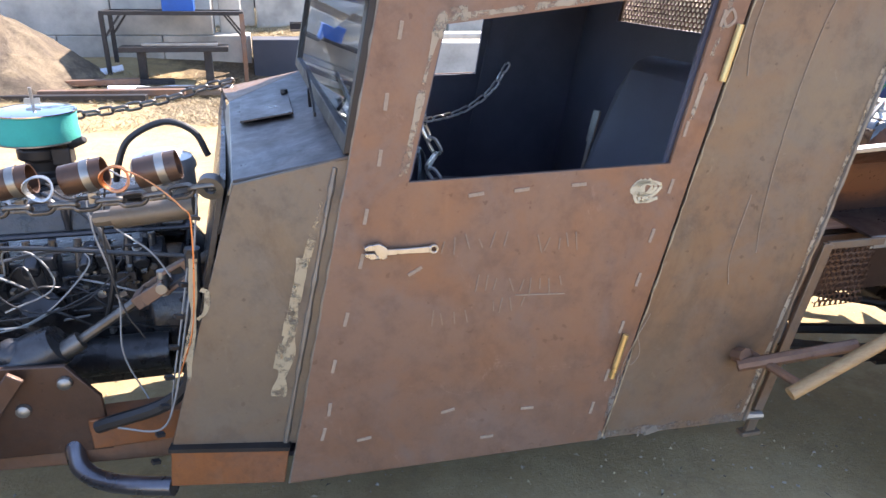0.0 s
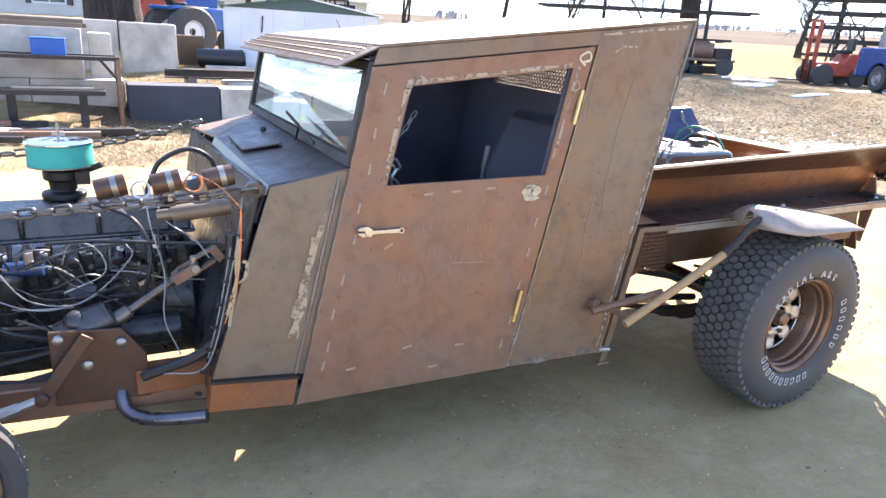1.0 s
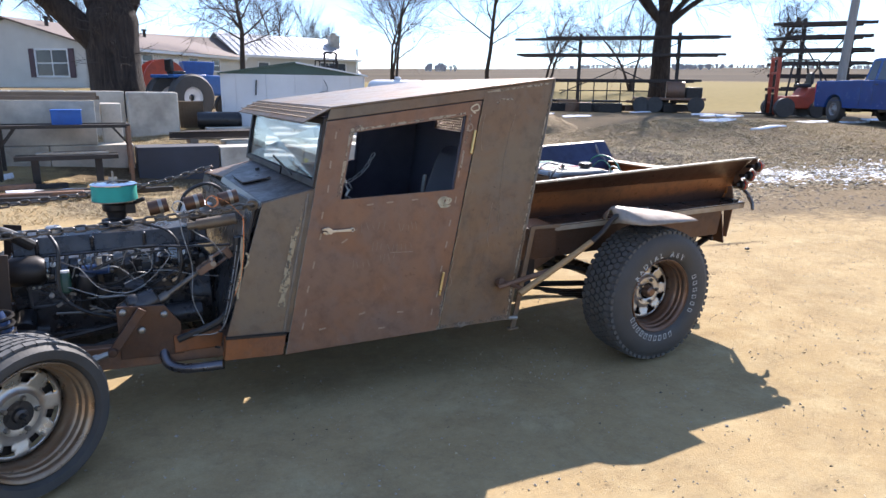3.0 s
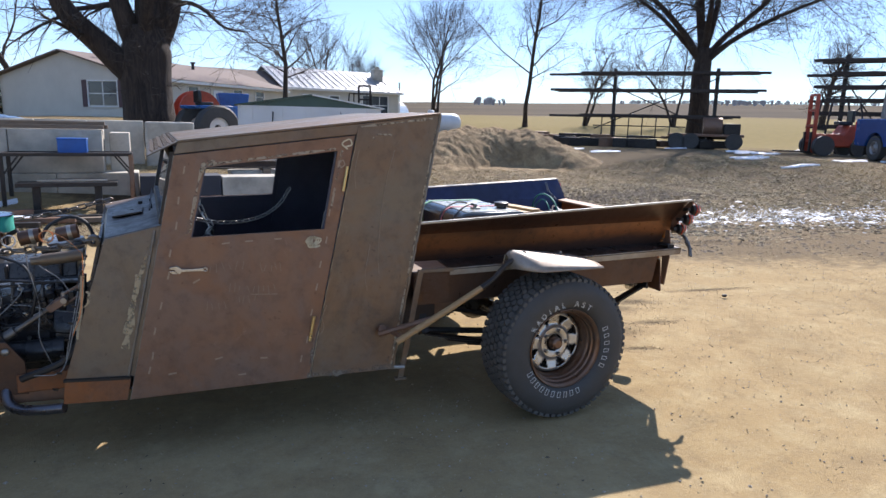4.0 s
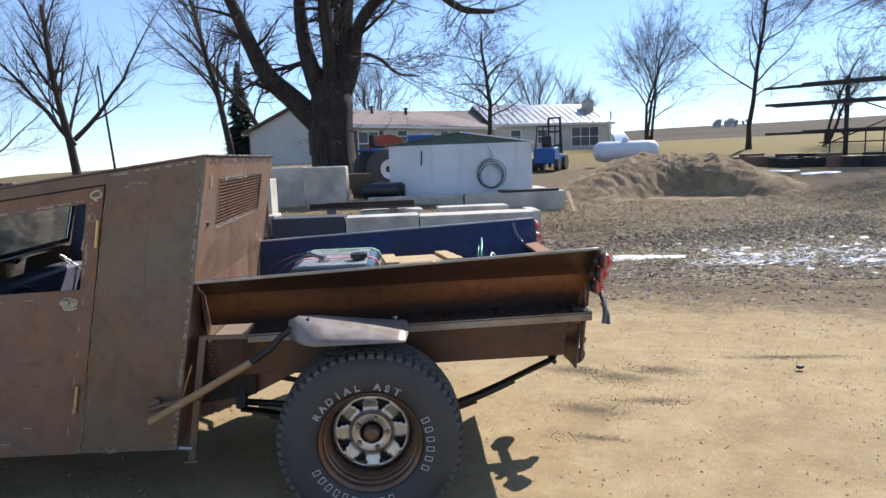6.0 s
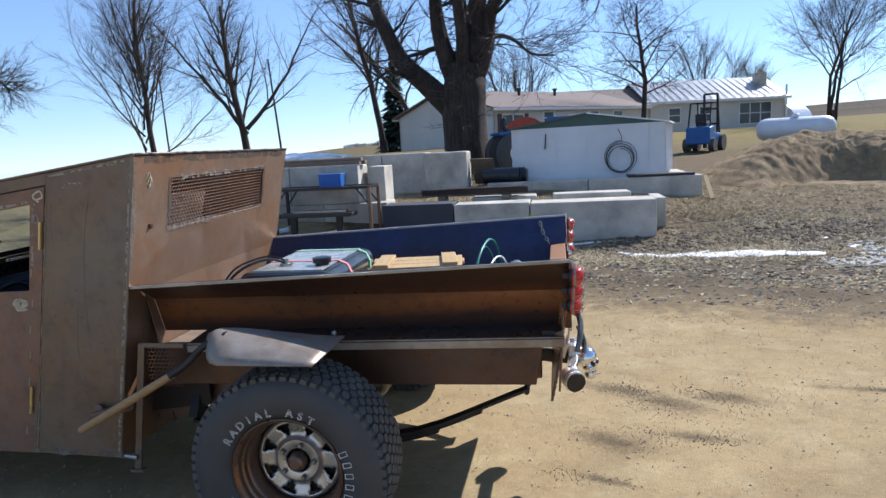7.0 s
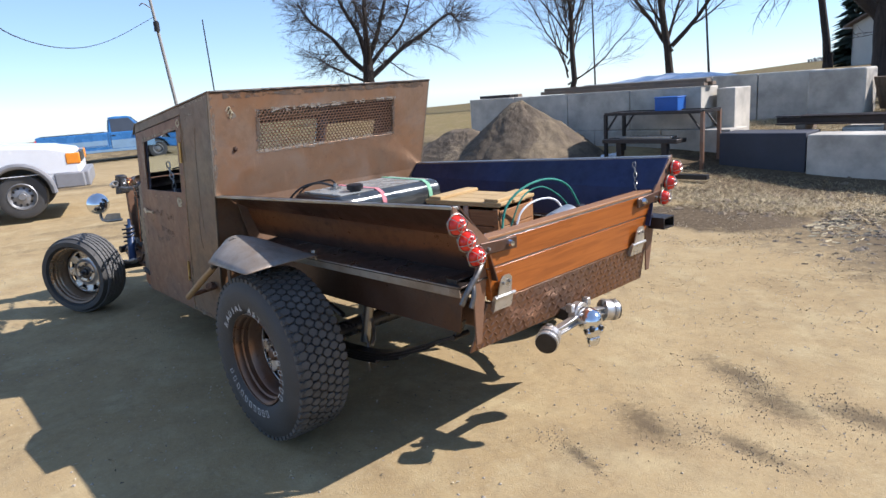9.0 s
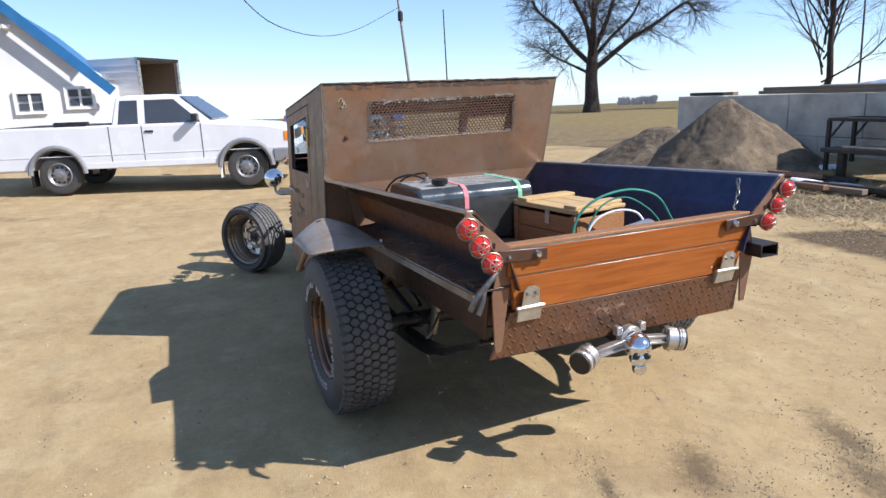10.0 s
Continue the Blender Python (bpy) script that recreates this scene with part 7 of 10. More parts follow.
# ---- houses ----
def window(parent, c, w, h, ax, out, shutters=False, panes=2, bar=True):
    """A window in a wall: ax along the wall, out away from it."""
    c, ax, out, up = Vector(c), Vector(ax).normalized(), Vector(out).normalized(), Vector((0, 0, 1))
    q = lambda a, b: c + ax * a + up * b + out * 0.01
    fr = part("window", Shape().ring([q(-w / 2 - .07, -h / 2 - .07), q(w / 2 + .07, -h / 2 - .07), q(w / 2 + .07, h / 2 + .07), q(-w / 2 - .07, h / 2 + .07)], [q(-w / 2, -h / 2), q(w / 2, -h / 2), q(w / 2, h / 2), q(-w / 2, h / 2)], out * 0.06), WHITE_TRIM, parent, "white-framed window")
    pw = w / panes
    for k in range(panes):
        x0 = -w / 2 + pw * k
        for z0, z1 in ((-h / 2, 0), (0, h / 2)):
            part("pane", Shape().prism([q(x0 + .03, z0 + .03), q(x0 + pw - .03, z0 + .03), q(x0 + pw - .03, z1 - .02), q(x0 + .03, z1 - .02)], out * 0.015), WINDOW_DARK, fr)
        if k:
            part("mullion", Shape().beam(q(x0, -h / 2), q(x0, h / 2), 0.06, 0.05, out), WHITE_TRIM, fr)
        if bar:
            part("rail", Shape().beam(q(x0, 0), q(x0 + pw, 0), 0.05, 0.045, out), WHITE_TRIM, fr)
    if shutters:
        for s in (-1, 1):
            part("shutter", Shape().box(tuple(c + ax * s * (w / 2 + 0.26) + out * 0.05), (0.34, 0.05, h + 0.15), (0, 0, math.degrees(math.atan2(ax.y, ax.x)))), DARK_TRIM, fr, "maroon shutter", 0.01)
    return fr


def gable_house(name, label, c0, c1, depth, z0, eave, ridge, wall_mat, roof_mat, gable_mat=None, over=0.35, laps=0):
    """A house whose long side runs from c0 to c1; it reaches depth metres to the left of that line. The gables stand at its ends."""
    h = thing(name, label, "house")
    a, b = Vector((*c0, 0)), Vector((*c1, 0))
    ax = (b - a).normalized()
    inw = Vector((-ax.y, ax.x, 0))
    up = Vector((0, 0, 1))
    cs = [a, b, b + inw * depth, a + inw * depth]
    for i in range(4):
        p, q = cs[i], cs[(i + 1) % 4]
        n = (q - p).normalized()
        nin = Vector((-n.y, n.x, 0))
        if i in (0, 2):
            poly = [p + up * z0, q + up * z0, q + up * eave, p + up * eave]
        else:
            poly = [p + up * z0, q + up * z0, q + up * eave, (p + q) / 2 + up * ridge, p + up * eave]
        part("wall", Shape().prism(poly, nin * 0.15), wall_mat, h, "lap-sided wall")
        if laps:
            lap = Shape().box((0, 0, 0), ((q - p).length, 0.012, 0.012)).mesh("lap")
            lap.materials.append(wall_mat)
            for k in range(laps):
                o = part("lap", lap, wall_mat, h)
                o.matrix_basis = Matrix.Translation((p + q) / 2 + up * (z0 + (eave - z0) * (k + 0.5) / laps) - nin * 0.004) @ Matrix.Rotation(math.atan2(n.y, n.x), 4, "Z")
    r0, r1 = a + inw * depth / 2 - ax * over, b + inw * depth / 2 + ax * over
    drop = (ridge - eave) / (depth / 2) * over
    for s, e0, e1 in ((-1, a, b), (1, a + inw * depth, b + inw * depth)):
        o = inw * (s * over)
        part("roof", Shape().prism([e0 - ax * over + o + up * (eave - drop + 0.02), e1 + ax * over + o + up * (eave - drop + 0.02), r1 + up * (ridge + 0.02), r0 + up * (ridge + 0.02)], up * 0.09), roof_mat, h, "shallow pitched roof")
        part("fascia", Shape().beam(e0 - ax * over + o + up * (eave - drop), e1 + ax * over + o + up * (eave - drop), 0.03, 0.16), WHITE_TRIM, h)
    return h, a, b, ax, inw


# near home: the gable end faces the yard
home, ha, hb, hax, hin = gable_house("house", "cream single-storey home with a shallow shingle roof", (-2.55, 36.0), (7.2, 46.9), 9.6, 1.0, 3.55, 4.85, CREAM_SIDING, BROWN_ROOF, laps=14)
gw = -hax
gx = hin
window(home, ha + hin * 2.15 + Vector((0, 0, 2.62)), 1.95, 1.3, gx, gw, True)
window(home, ha + hax * 1.5 + Vector((0, 0, 2.45)), 1.7, 1.35, hax, -hin, True)
for d_ in (4.6, 9.0, 11.5):
    window(home, ha + hax * d_ + Vector((0, 0, 2.9)), 0.9, 0.7, hax, -hin, False, 1)
part("door", Shape().box(tuple(ha + hax * 7.0 - hin * 0.02 + Vector((0, 0, 2.1))), (0.95, 0.06, 2.05), (0, 0, math.degrees(math.atan2(hax.y, hax.x)))), WHITE_TRIM, home)
for d_ in (1.2, 5.5, 9.0):
    part("roof_vent", Shape().tube([ha + hax * d_ + hin * 3.4 + Vector((0, 0, 4.55)), ha + hax * d_ + hin * 3.4 + Vector((0, 0, 4.98))], 0.10, 10).disc(0.17, ha + hax * d_ + hin * 3.4 + Vector((0, 0, 5.0)), (0, 0, 1), 0.10, 10), DARK_METAL, home)

# far farmhouse with a bright metal roof and chimney
farm, fa, fb, fax, fin_ = gable_house("house", "grey farmhouse with a pale metal roof and stone chimney", (8.2, 51.8), (18.9, 54.6), 7.5, 1.5, 4.05, 5.75, CREAM_SIDING, METAL_ROOF, laps=10)
for d_ in (2.0, 4.5):
    window(farm, fa + fax * d_ + Vector((0, 0, 2.9)), 0.9, 1.1, fax, -fin_, False, 1)
window(farm, fa + fax * 8.6 + Vector((0, 0, 2.8)), 2.6, 1.6, fax, -fin_, False, 3)
part("chimney", Shape().box(tuple(fa + fax * 10.3 + fin_ * 2.4 + Vector((0, 0, 4.5))), (0.9, 0.9, 3.2)).box(tuple(fa + fax * 10.3 + fin_ * 2.4 + Vector((0, 0, 6.2))), (0.4, 0.4, 0.3)), CONCRETE, farm, "pale stone chimney", 0.05)
for k in range(18):
    p = fa + fax * (k * 0.62)
    part("seam", Shape().beam(p + Vector((0, 0, 4.10)) - fin_ * 0.3, p + fin_ * 3.75 + Vector((0, 0, 5.86)), 0.04, 0.05), METAL_ROOF, farm)
solid("downpipe", Shape().tube([fb + Vector((0.1, 0, 1.5)), fb + Vector((0.1, 0, 4.9))], 0.08, 8), WHITE_TRIM, "white pipe at the farmhouse corner", "pipe")
wing, wa, wb, wax, win_ = gable_house("house", "low grey wing of the farmhouse with a dark roof", (2.0, 50.5), (8.4, 52.2), 7.0, 1.5, 3.9, 5.3, CREAM_SIDING, BROWN_ROOF, laps=8)
quonset = Shape()
quonset.tube([(27, 84, 2.2), (31, 90, 2.2)], 2.2, 24)
solid("grain_shed", quonset, METAL_ROOF, "round-roofed metal grain shed far off", "shed")

# white workshop with blue roof, seen behind the white pickup
shop, sa_, sb_, sax, sin_ = gable_house("workshop", "white metal workshop with a bright blue roof", (-25.5, -2.07), (-16.9, -2.50), -3.7, 0.2, 2.20, 3.98, WHITE_SIDING, BLUE_ROOF, over=0.34)
se = Vector((-16.742, -2.50, 0))
sdir = Vector((-0.05, -1, 0)).normalized()
for a_ in (-0.36, 4.06):
    part("rake_trim", Shape().beam(se + Vector((0.36, 0, 1.90)) + sdir * a_, se + Vector((0.36, 0, 4.02)) + sdir * 1.85, 0.05, 0.24), BLUE_ROOF, shop, "blue rake trim")
for d_, z_ in ((0.42, 1.78), (1.55, 1.70)):
    window(shop, se + sdir * d_ + Vector((0.0, 0, z_)), 0.56, 0.44, sdir, (1, -0.05, 0), False, 2, False)
window(shop, se + sdir * 2.55 + Vector((0, 0, 1.58)), 0.5, 1.0, sdir, (1, -0.05, 0), False, 1)
part("yard_lamp", Shape().box(tuple(se + sdir * 1.78 + Vector((0.15, 0, 3.50))), (0.25, 0.16, 0.12)), WHITE_TRIM, shop, "", 0.03)

trailer = thing("box_trailer", "white box trailer with its rear end open", "trailer")
T = pose(-22.9, -1.25, 0.9, 0, 0, 52)
def tpart(nm, sh, mt, lab="", bev=0.0):
    o = part(nm, sh, mt, trailer, lab, bev)
    return o
trailer.matrix_basis = T
tpart("floor", Shape().box((-2.4, 0, 0.0), (6.0, 2.2, 0.12)), DARK_METAL)
tpart("roof", Shape().box((-2.4, 0, 2.15), (6.0, 2.2, 0.06)), WHITE_SIDING)
for s in (-1, 1):
    tpart("side", Shape().box((-2.4, s * 1.08, 1.08), (6.0, 0.04, 2.1)), WHITE_SIDING)
    tpart("rear_post", Shape().box((0.62, s * 1.05, 1.08), (0.08, 0.12, 2.2)), SILVER)
    for x in (-3.0, -2.0):
        tpart("wheel", Shape().tube([(x, s * 0.85, -0.35), (x, s * 1.08, -0.35)], 0.36, 20), RUBBER)
for k in range(9):
    tpart("side_rib", Shape().box((-2.4, -1.105, 0.18 + 0.22 * k), (6.0, 0.012, 0.02)), WHITE_SIDING)
# dark sheets put the shade of the trailer's inside into colour
tpart("lining", Shape().box((-2.2, 1.055, 1.08), (5.4, 0.01, 2.0)).box((-2.2, -1.055, 1.08), (5.4, 0.01, 2.0)).box((-4.9, 0, 1.08), (0.01, 2.1, 2.0)).box((-2.2, 0, 2.112), (5.4, 2.1, 0.01)).box((-2.2, 0, 0.07), (5.4, 2.1, 0.01)), GREY_WOOD, "dark lining added for the shaded inside")
tpart("front", Shape().box((-5.4, 0, 1.08), (0.04, 2.2, 2.1)), WHITE_SIDING)
tpart("rear_header", Shape().box((0.62, 0, 2.13), (0.10, 2.2, 0.10)), DARK_METAL)


# ---- trees ----
def grow(limbs, twigs, p, d, length, r, level, top, rng, spread, lift, kids, wob):
    """One branch and, from it, the next ones; thick wood goes to limbs, thin to twigs."""
    n = 7 if level == 0 else 5 if level == 1 else 4 if level < top else 2
    pts, rad, dirs = [p.copy()], [r], [d.copy()]
    end = 0.42 if level < top else 0.25
    for i in range(n):
        d = (d + Vector((rng.gauss(0, wob), rng.gauss(0, wob), rng.gauss(0, wob * 0.7) + lift * (0.35 if level else 0.1)))).normalized()
        p = p + d * (length / n)
        pts.append(p.copy())
        rad.append(r * (1 - (1 - end) * (i + 1) / n))
        dirs.append(d.copy())
    big = r > 0.045
    (limbs if big else twigs).tube(pts, rad, 8 if r > 0.15 else 6 if big else 4 if level < 2 else 3, level == 0)
    if level >= top:
        return
    count = kids[min(level, len(kids) - 1)]
    for k in range(count):
        f = (0.30 if level == 0 else 0.18) + (0.82 if level else 0.70) * (k + rng.random() * 0.8) / count
        f = min(f, 1.0)
        i = min(n - 1, int(f * n))
        q = pts[i].lerp(pts[i + 1], f * n - i)
        ax = dirs[i + 1]
        az = 2.4 * k + rng.uniform(-0.5, 0.5)
        u = ax.orthogonal().normalized()
        w = ax.cross(u)
        ang = radians(spread * rng.uniform(0.65, 1.25)) * (1.0 if level else 0.9)
        nd = (ax * math.cos(ang) + (u * math.cos(az) + w * math.sin(az)) * math.sin(ang)).normalized()
        grow(limbs, twigs, q, nd, length * (rng.uniform(0.26, 0.46) if level == 0 and count > 10 else rng.uniform(0.45, 0.72)) * (1.15 - 0.55 * f), max(0.006, rad[i + 1] * rng.uniform(0.42, 0.62)), level + 1, top, rng, spread, lift, kids, wob * 1.12)
    if level:
        grow(limbs, twigs, pts[-1], dirs[-1], length * 0.55, rad[-1], level + 1, top, rng, spread, lift, kids, wob)


def tree(x, y, height, r, seed, label, spread=42, lift=0.25, kids=(8, 6, 5, 4), top=4, lean=(0, 0), stems=1, bole=0.55, extra=(), twig_mat=TWIG, wob=0.11):
    rng = random.Random(seed)
    z = ground_z(x, y)
    t = thing("tree", label, "tree", pose(x, y, z - 0.05))
    limbs, twigs = Shape(), Shape()
    for s in range(stems):
        a = 2 * math.pi * s / stems + rng.random()
        off = Vector((math.cos(a), math.sin(a), 0)) * (0 if stems == 1 else r * 1.1)
        d = Vector((lean[0] + (0 if stems == 1 else 0.22 * math.cos(a)), lean[1] + (0 if stems == 1 else 0.22 * math.sin(a)), 1)).normalized()
        grow(limbs, twigs, off, d, height * bole * rng.uniform(0.92, 1.08), r * (1 if stems == 1 else 0.7), 0, top, rng, spread, lift, kids, wob)
    for p0, d0, ln, rr in extra:
        grow(limbs, twigs, Vector(p0), Vector(d0).normalized(), ln, rr, 1, top, rng, spread, lift, kids, 0.11)
    flare = Shape().lathe([(r * 1.55, -0.2), (r * 1.25, 0.15), (r * 1.06, 0.5), (r * 0.98, 1.0)], (0, 0, 0), (0, 0, 1), 14)
    limbs.add(flare.v, flare.f)
    part("trunk", fast_mesh("trunk", limbs, True), BARK, t, "dark furrowed trunk and main limbs")
    tagged(part("crown", fast_mesh("crown", twigs), twig_mat, t, "bare winter twigs"), kind="stuff")
    return t


OLD_BARK = mat_bark("old_bark", (0.052, 0.037, 0.029), 2.6)


def limb_tree(x, y, label, trunk, radii, limbs, seed, count, reach, droop, shoots=0, least=0.010, kink=0.0):
    """A tree led by drawn trunk and limbs, with side branches and fine twigs grown along them."""
    t = thing("tree", label, "tree", pose(x, y, ground_z(x, y) - 0.1))
    wood, twigs, rng = Shape(), Shape(), random.Random(seed)
    path = smooth_path(trunk, 4)
    nr = len(radii) - 1
    rr = []
    for i in range(len(path)):
        f = nr * i / (len(path) - 1)
        k = min(nr - 1, int(f))
        rr.append(radii[k] + (radii[k + 1] - radii[k]) * (f - k))
    wood.tube(path, rr, 24)
    for start, pts, r in limbs:
        bent = [Vector(q) + Vector((rng.gauss(0, kink), rng.gauss(0, kink), rng.gauss(0, kink * 0.6))) * (0.5 + 0.4 * k) for k, q in enumerate(pts)] if kink else pts
        path = smooth_path([start, *bent], 4)
        n = len(path)
        wood.tube(path, [r * (1 - 0.72 * i / (n - 1)) * (1 + 0.06 * noise.noise((i * 0.7, r * 9, seed))) for i in range(n)], 12)
        for i in range(4, n):
            f = i / n
            for _ in range(1 + int(count * f)):
                dr = (path[i] - path[i - 1]).normalized()
                u = Vector((rng.gauss(0, 1), rng.gauss(0, 1), rng.gauss(0.05, 0.7))).normalized()
                b = max(least, r * (1 - 0.72 * f) * rng.uniform(0.14, 0.36))
                grow(wood, twigs, path[i].copy(), (dr * 0.55 + u).normalized(), reach * rng.uniform(0.5, 1.15), b, 2, 4, rng, 38, droop, (6, 5, 6, 6), 0.15)
    for _ in range(shoots):
        a = rng.uniform(-2.6, -0.2)
        z = rng.uniform(1.6, 3.6)
        q = radii[2]
        grow(wood, twigs, Vector((q * math.cos(a), q * math.sin(a), z)), Vector((math.cos(a), math.sin(a), rng.uniform(-0.3, 0.6))).normalized(), rng.uniform(0.3, 0.8), 0.012, 3, 4, rng, 45, 0.0, (5, 4, 4, 4), 0.2)
    part("trunk", fast_mesh("trunk", wood, True), OLD_BARK, t, "massive furrowed trunk and limbs")
    tagged(part("crown", fast_mesh("crown", twigs), TWIG, t, "bare twigs"), kind="stuff")
    return t


# the great tree before the house, with its low leaning limb
limb_tree(-2.0, 18.75, "huge old bare tree with a thick low limb", [(0.1, 0, -0.2), (0.1, 0, 0.5), (0.06, 0, 1.3), (0.04, 0, 2.1), (0.1, 0, 2.9), (0.14, 0, 3.6)], [1.0, 0.78, 0.72, 0.72, 0.70, 0.48], (
    ((-0.30, 0, 2.15), ((-1.1, -0.1, 3.0), (-1.9, -0.1, 3.8), (-2.4, -0.2, 4.9), (-2.9, -0.2, 6.2), (-3.6, -0.3, 7.6)), 0.40),
    ((-0.15, 0, 2.9), ((-0.55, 0, 4.2), (-0.75, 0.2, 5.4), (-0.8, 0.2, 7.2), (-1.2, 0.4, 9.5)), 0.34),
    ((0.10, 0, 3.0), ((0.15, 0.1, 4.4), (0.05, -0.1, 5.8), (0.2, -0.2, 7.6), (0.1, 0, 9.8)), 0.34),
    ((0.25, 0, 3.1), ((0.60, 0.1, 4.4), (0.75, -0.1, 5.8), (1.1, -0.2, 7.6), (1.5, 0, 9.8)), 0.34),
    ((0.40, 0.1, 2.9), ((0.85, 0, 4.0), (1.1, -0.2, 5.2), (1.9, -0.3, 6.1), (3.3, -0.5, 6.3), (4.4, -0.7, 5.6), (5.4, -0.7, 5.5)), 0.27),
    ((0.35, -0.1, 3.6), ((1.1, -0.3, 4.3), (1.7, -0.4, 4.2), (2.3, -0.5, 3.7), (3.0, -0.5, 3.6)), 0.09),
    ((0.1, -0.2, 3.3), ((0.2, -0.9, 4.5), (0.2, -1.4, 6.0), (0.6, -1.9, 7.8)), 0.24),
    ((0.1, 0.2, 3.3), ((0.0, 1.1, 4.5), (0.3, 1.7, 6.0), (0.0, 2.3, 8.0)), 0.22)), 11, 2, 1.6, 0.0, 34)
limb_tree(23.6, 22.6, "large spreading bare tree behind the steel rack", [(0, 0, -0.2), (0, 0, 0.6), (0.02, 0, 2.0), (0.0, 0.02, 3.5), (0.05, 0, 5.0)], [0.80, 0.56, 0.48, 0.45, 0.38], (
    ((0, 0, 4.3), ((-0.8, 0.5, 5.6), (-1.9, 1.2, 7.0), (-3.2, 2.2, 8.4), (-4.6, 3.2, 10.2)), 0.19),
    ((0, 0, 4.6), ((-0.3, 0.1, 6.4), (-0.5, 0.2, 8.4), (-0.9, 0.6, 11.0), (-1.0, 0.8, 13.5)), 0.24),
    ((0, 0, 4.7), ((0.3, -0.2, 6.4), (0.5, -0.4, 8.6), (0.9, -0.6, 11.2), (1.0, -0.6, 13.6)), 0.17),
    ((0, 0, 4.4), ((0.8, -0.6, 5.6), (1.8, -1.5, 6.8), (3.1, -2.4, 8.6), (4.2, -3.0, 11.0)), 0.17),
    ((0, 0, 4.2), ((0.6, -1.0, 5.2), (1.4, -2.2, 6.0), (2.6, -3.6, 6.8), (4.0, -5.0, 7.4)), 0.16),
    ((0, 0, 4.2), ((-0.8, 0.8, 5.5), (-1.8, 1.7, 6.8), (-3.0, 2.8, 7.9), (-4.2, 3.8, 8.4)), 0.14),
    ((0, 0, 4.8), ((-0.6, -0.8, 6.3), (-1.2, -1.6, 8.2), (-1.6, -2.4, 10.5)), 0.17),
    ((0, 0, 4.8), ((0.6, 0.9, 6.3), (1.2, 1.7, 8.2), (1.5, 2.5, 10.5)), 0.17)), 5, 6, 2.7, -0.02)
limb_tree(-29.05, 22.3, "round-crowned bare oak in the field", [(0, 0, -0.2), (0.02, 0, 0.8), (-0.05, 0, 1.8), (0, 0, 2.8), (0.05, 0.05, 4.2)], [0.60, 0.40, 0.35, 0.32, 0.24], (
    ((0, 0, 2.4), ((0.6, 0.8, 3.1), (1.3, 1.9, 3.9), (2.0, 2.9, 4.9), (2.6, 3.8, 5.5), (3.1, 4.4, 5.4)), 0.17),
    ((0, 0, 2.7), ((-0.6, -0.8, 3.7), (-1.2, -1.7, 4.9), (-1.7, -2.5, 6.0), (-2.1, -3.2, 6.6)), 0.16),
    ((0, 0, 3.4), ((-0.3, -0.4, 4.9), (-0.7, -0.9, 6.6), (-1.1, -1.5, 8.6)), 0.17),
    ((0, 0, 3.8), ((0.1, 0.1, 5.4), (0.0, -0.1, 7.4), (0.2, 0.1, 10.0)), 0.18),
    ((0, 0, 3.4), ((0.4, 0.5, 4.9), (0.7, 1.0, 6.6), (1.1, 1.7, 9.0)), 0.17),
    ((0, 0, 3.0), ((0.7, -0.4, 4.2), (1.4, -0.8, 5.6), (2.0, -1.2, 7.6)), 0.14),
    ((0, 0, 3.0), ((-0.7, 0.4, 4.2), (-1.4, 0.8, 5.6), (-2.0, 1.2, 7.6)), 0.14),
    ((0, 0, 3.0), ((0.5, 0.8, 4.2), (1.2, 1.8, 5.6), (1.7, 2.7, 7.2)), 0.13),
    ((0, 0, 2.2), ((-0.5, -0.8, 2.7), (-1.1, -1.7, 3.2), (-1.8, -2.6, 3.9)), 0.09)), 61, 6, 1.55, 0.05, 0, 0.024, 0.20)
tree(23.6, 39.8, 10.8, 0.17, 21, "slender bare tree on the lawn", 55, 0.10, (15, 6, 6, 6), 4, (0.02, 0), 1, 0.97)
tree(21.3, 51.6, 10.4, 0.19, 31, "bare spreading tree near the farmhouse", 44, 0.10, (9, 6, 6, 6), 4, (0, 0), 3, 0.80)
tree(6.6, 43.5, 9.2, 0.19, 41, "bare tree before the farmhouse", 66, 0.0, (17, 7, 6, 6), 4, (0, 0), 1, 0.97)
tree(15.8, 69, 11.5, 0.20, 51, "bare tree behind the farmhouse", 34, 0.22, (10, 9, 8), 3, (0, 0), 3, 0.62)
tree(20.5, 70, 9.0, 0.15, 52, "small bare tree behind the farmhouse", 34, 0.22, (9, 8, 7), 3, (0, 0), 3, 0.56)
rw = random.Random(72)
WHIPS = []
for k in range(16):
    a_, z_ = 2.4 * k, 1.4 + 0.42 * k
    out_ = 0.95 - 0.035 * k
    WHIPS.append(((0.02 * k / 16, 0, z_), (out_ * math.cos(a_), out_ * math.sin(a_), rw.uniform(0.35, 1.3)), rw.uniform(4.2, 6.2) * (1 - 0.02 * k), 0.062))
tree(-24.25, 35.1, 13.0, 0.20, 71, "tall bare tree with whip-like branches", 34, 0.16, (14, 6, 6, 6), 4, (0.02, 0), 1, 0.92, WHIPS)
tree(-23.0, 46.6, 15.5, 0.34, 81, "tall bare tree with rising limbs", 38, 0.18, (12, 6, 6, 6), 4, (-0.04, 0), 1, 0.85,
     (((0, 0, 3.4), (-0.9, -0.2, 1.1), 7, 0.20), ((0, 0, 3.8), (0.9, 0.3, 1.2), 7, 0.18)), TWIG, 0.03)
tree(-10.8, 42.0, 15.0, 0.24, 91, "tall bare tree beside the house", 42, 0.12, (13, 6, 5, 5), 4, (-0.05, 0), 1, 0.86)
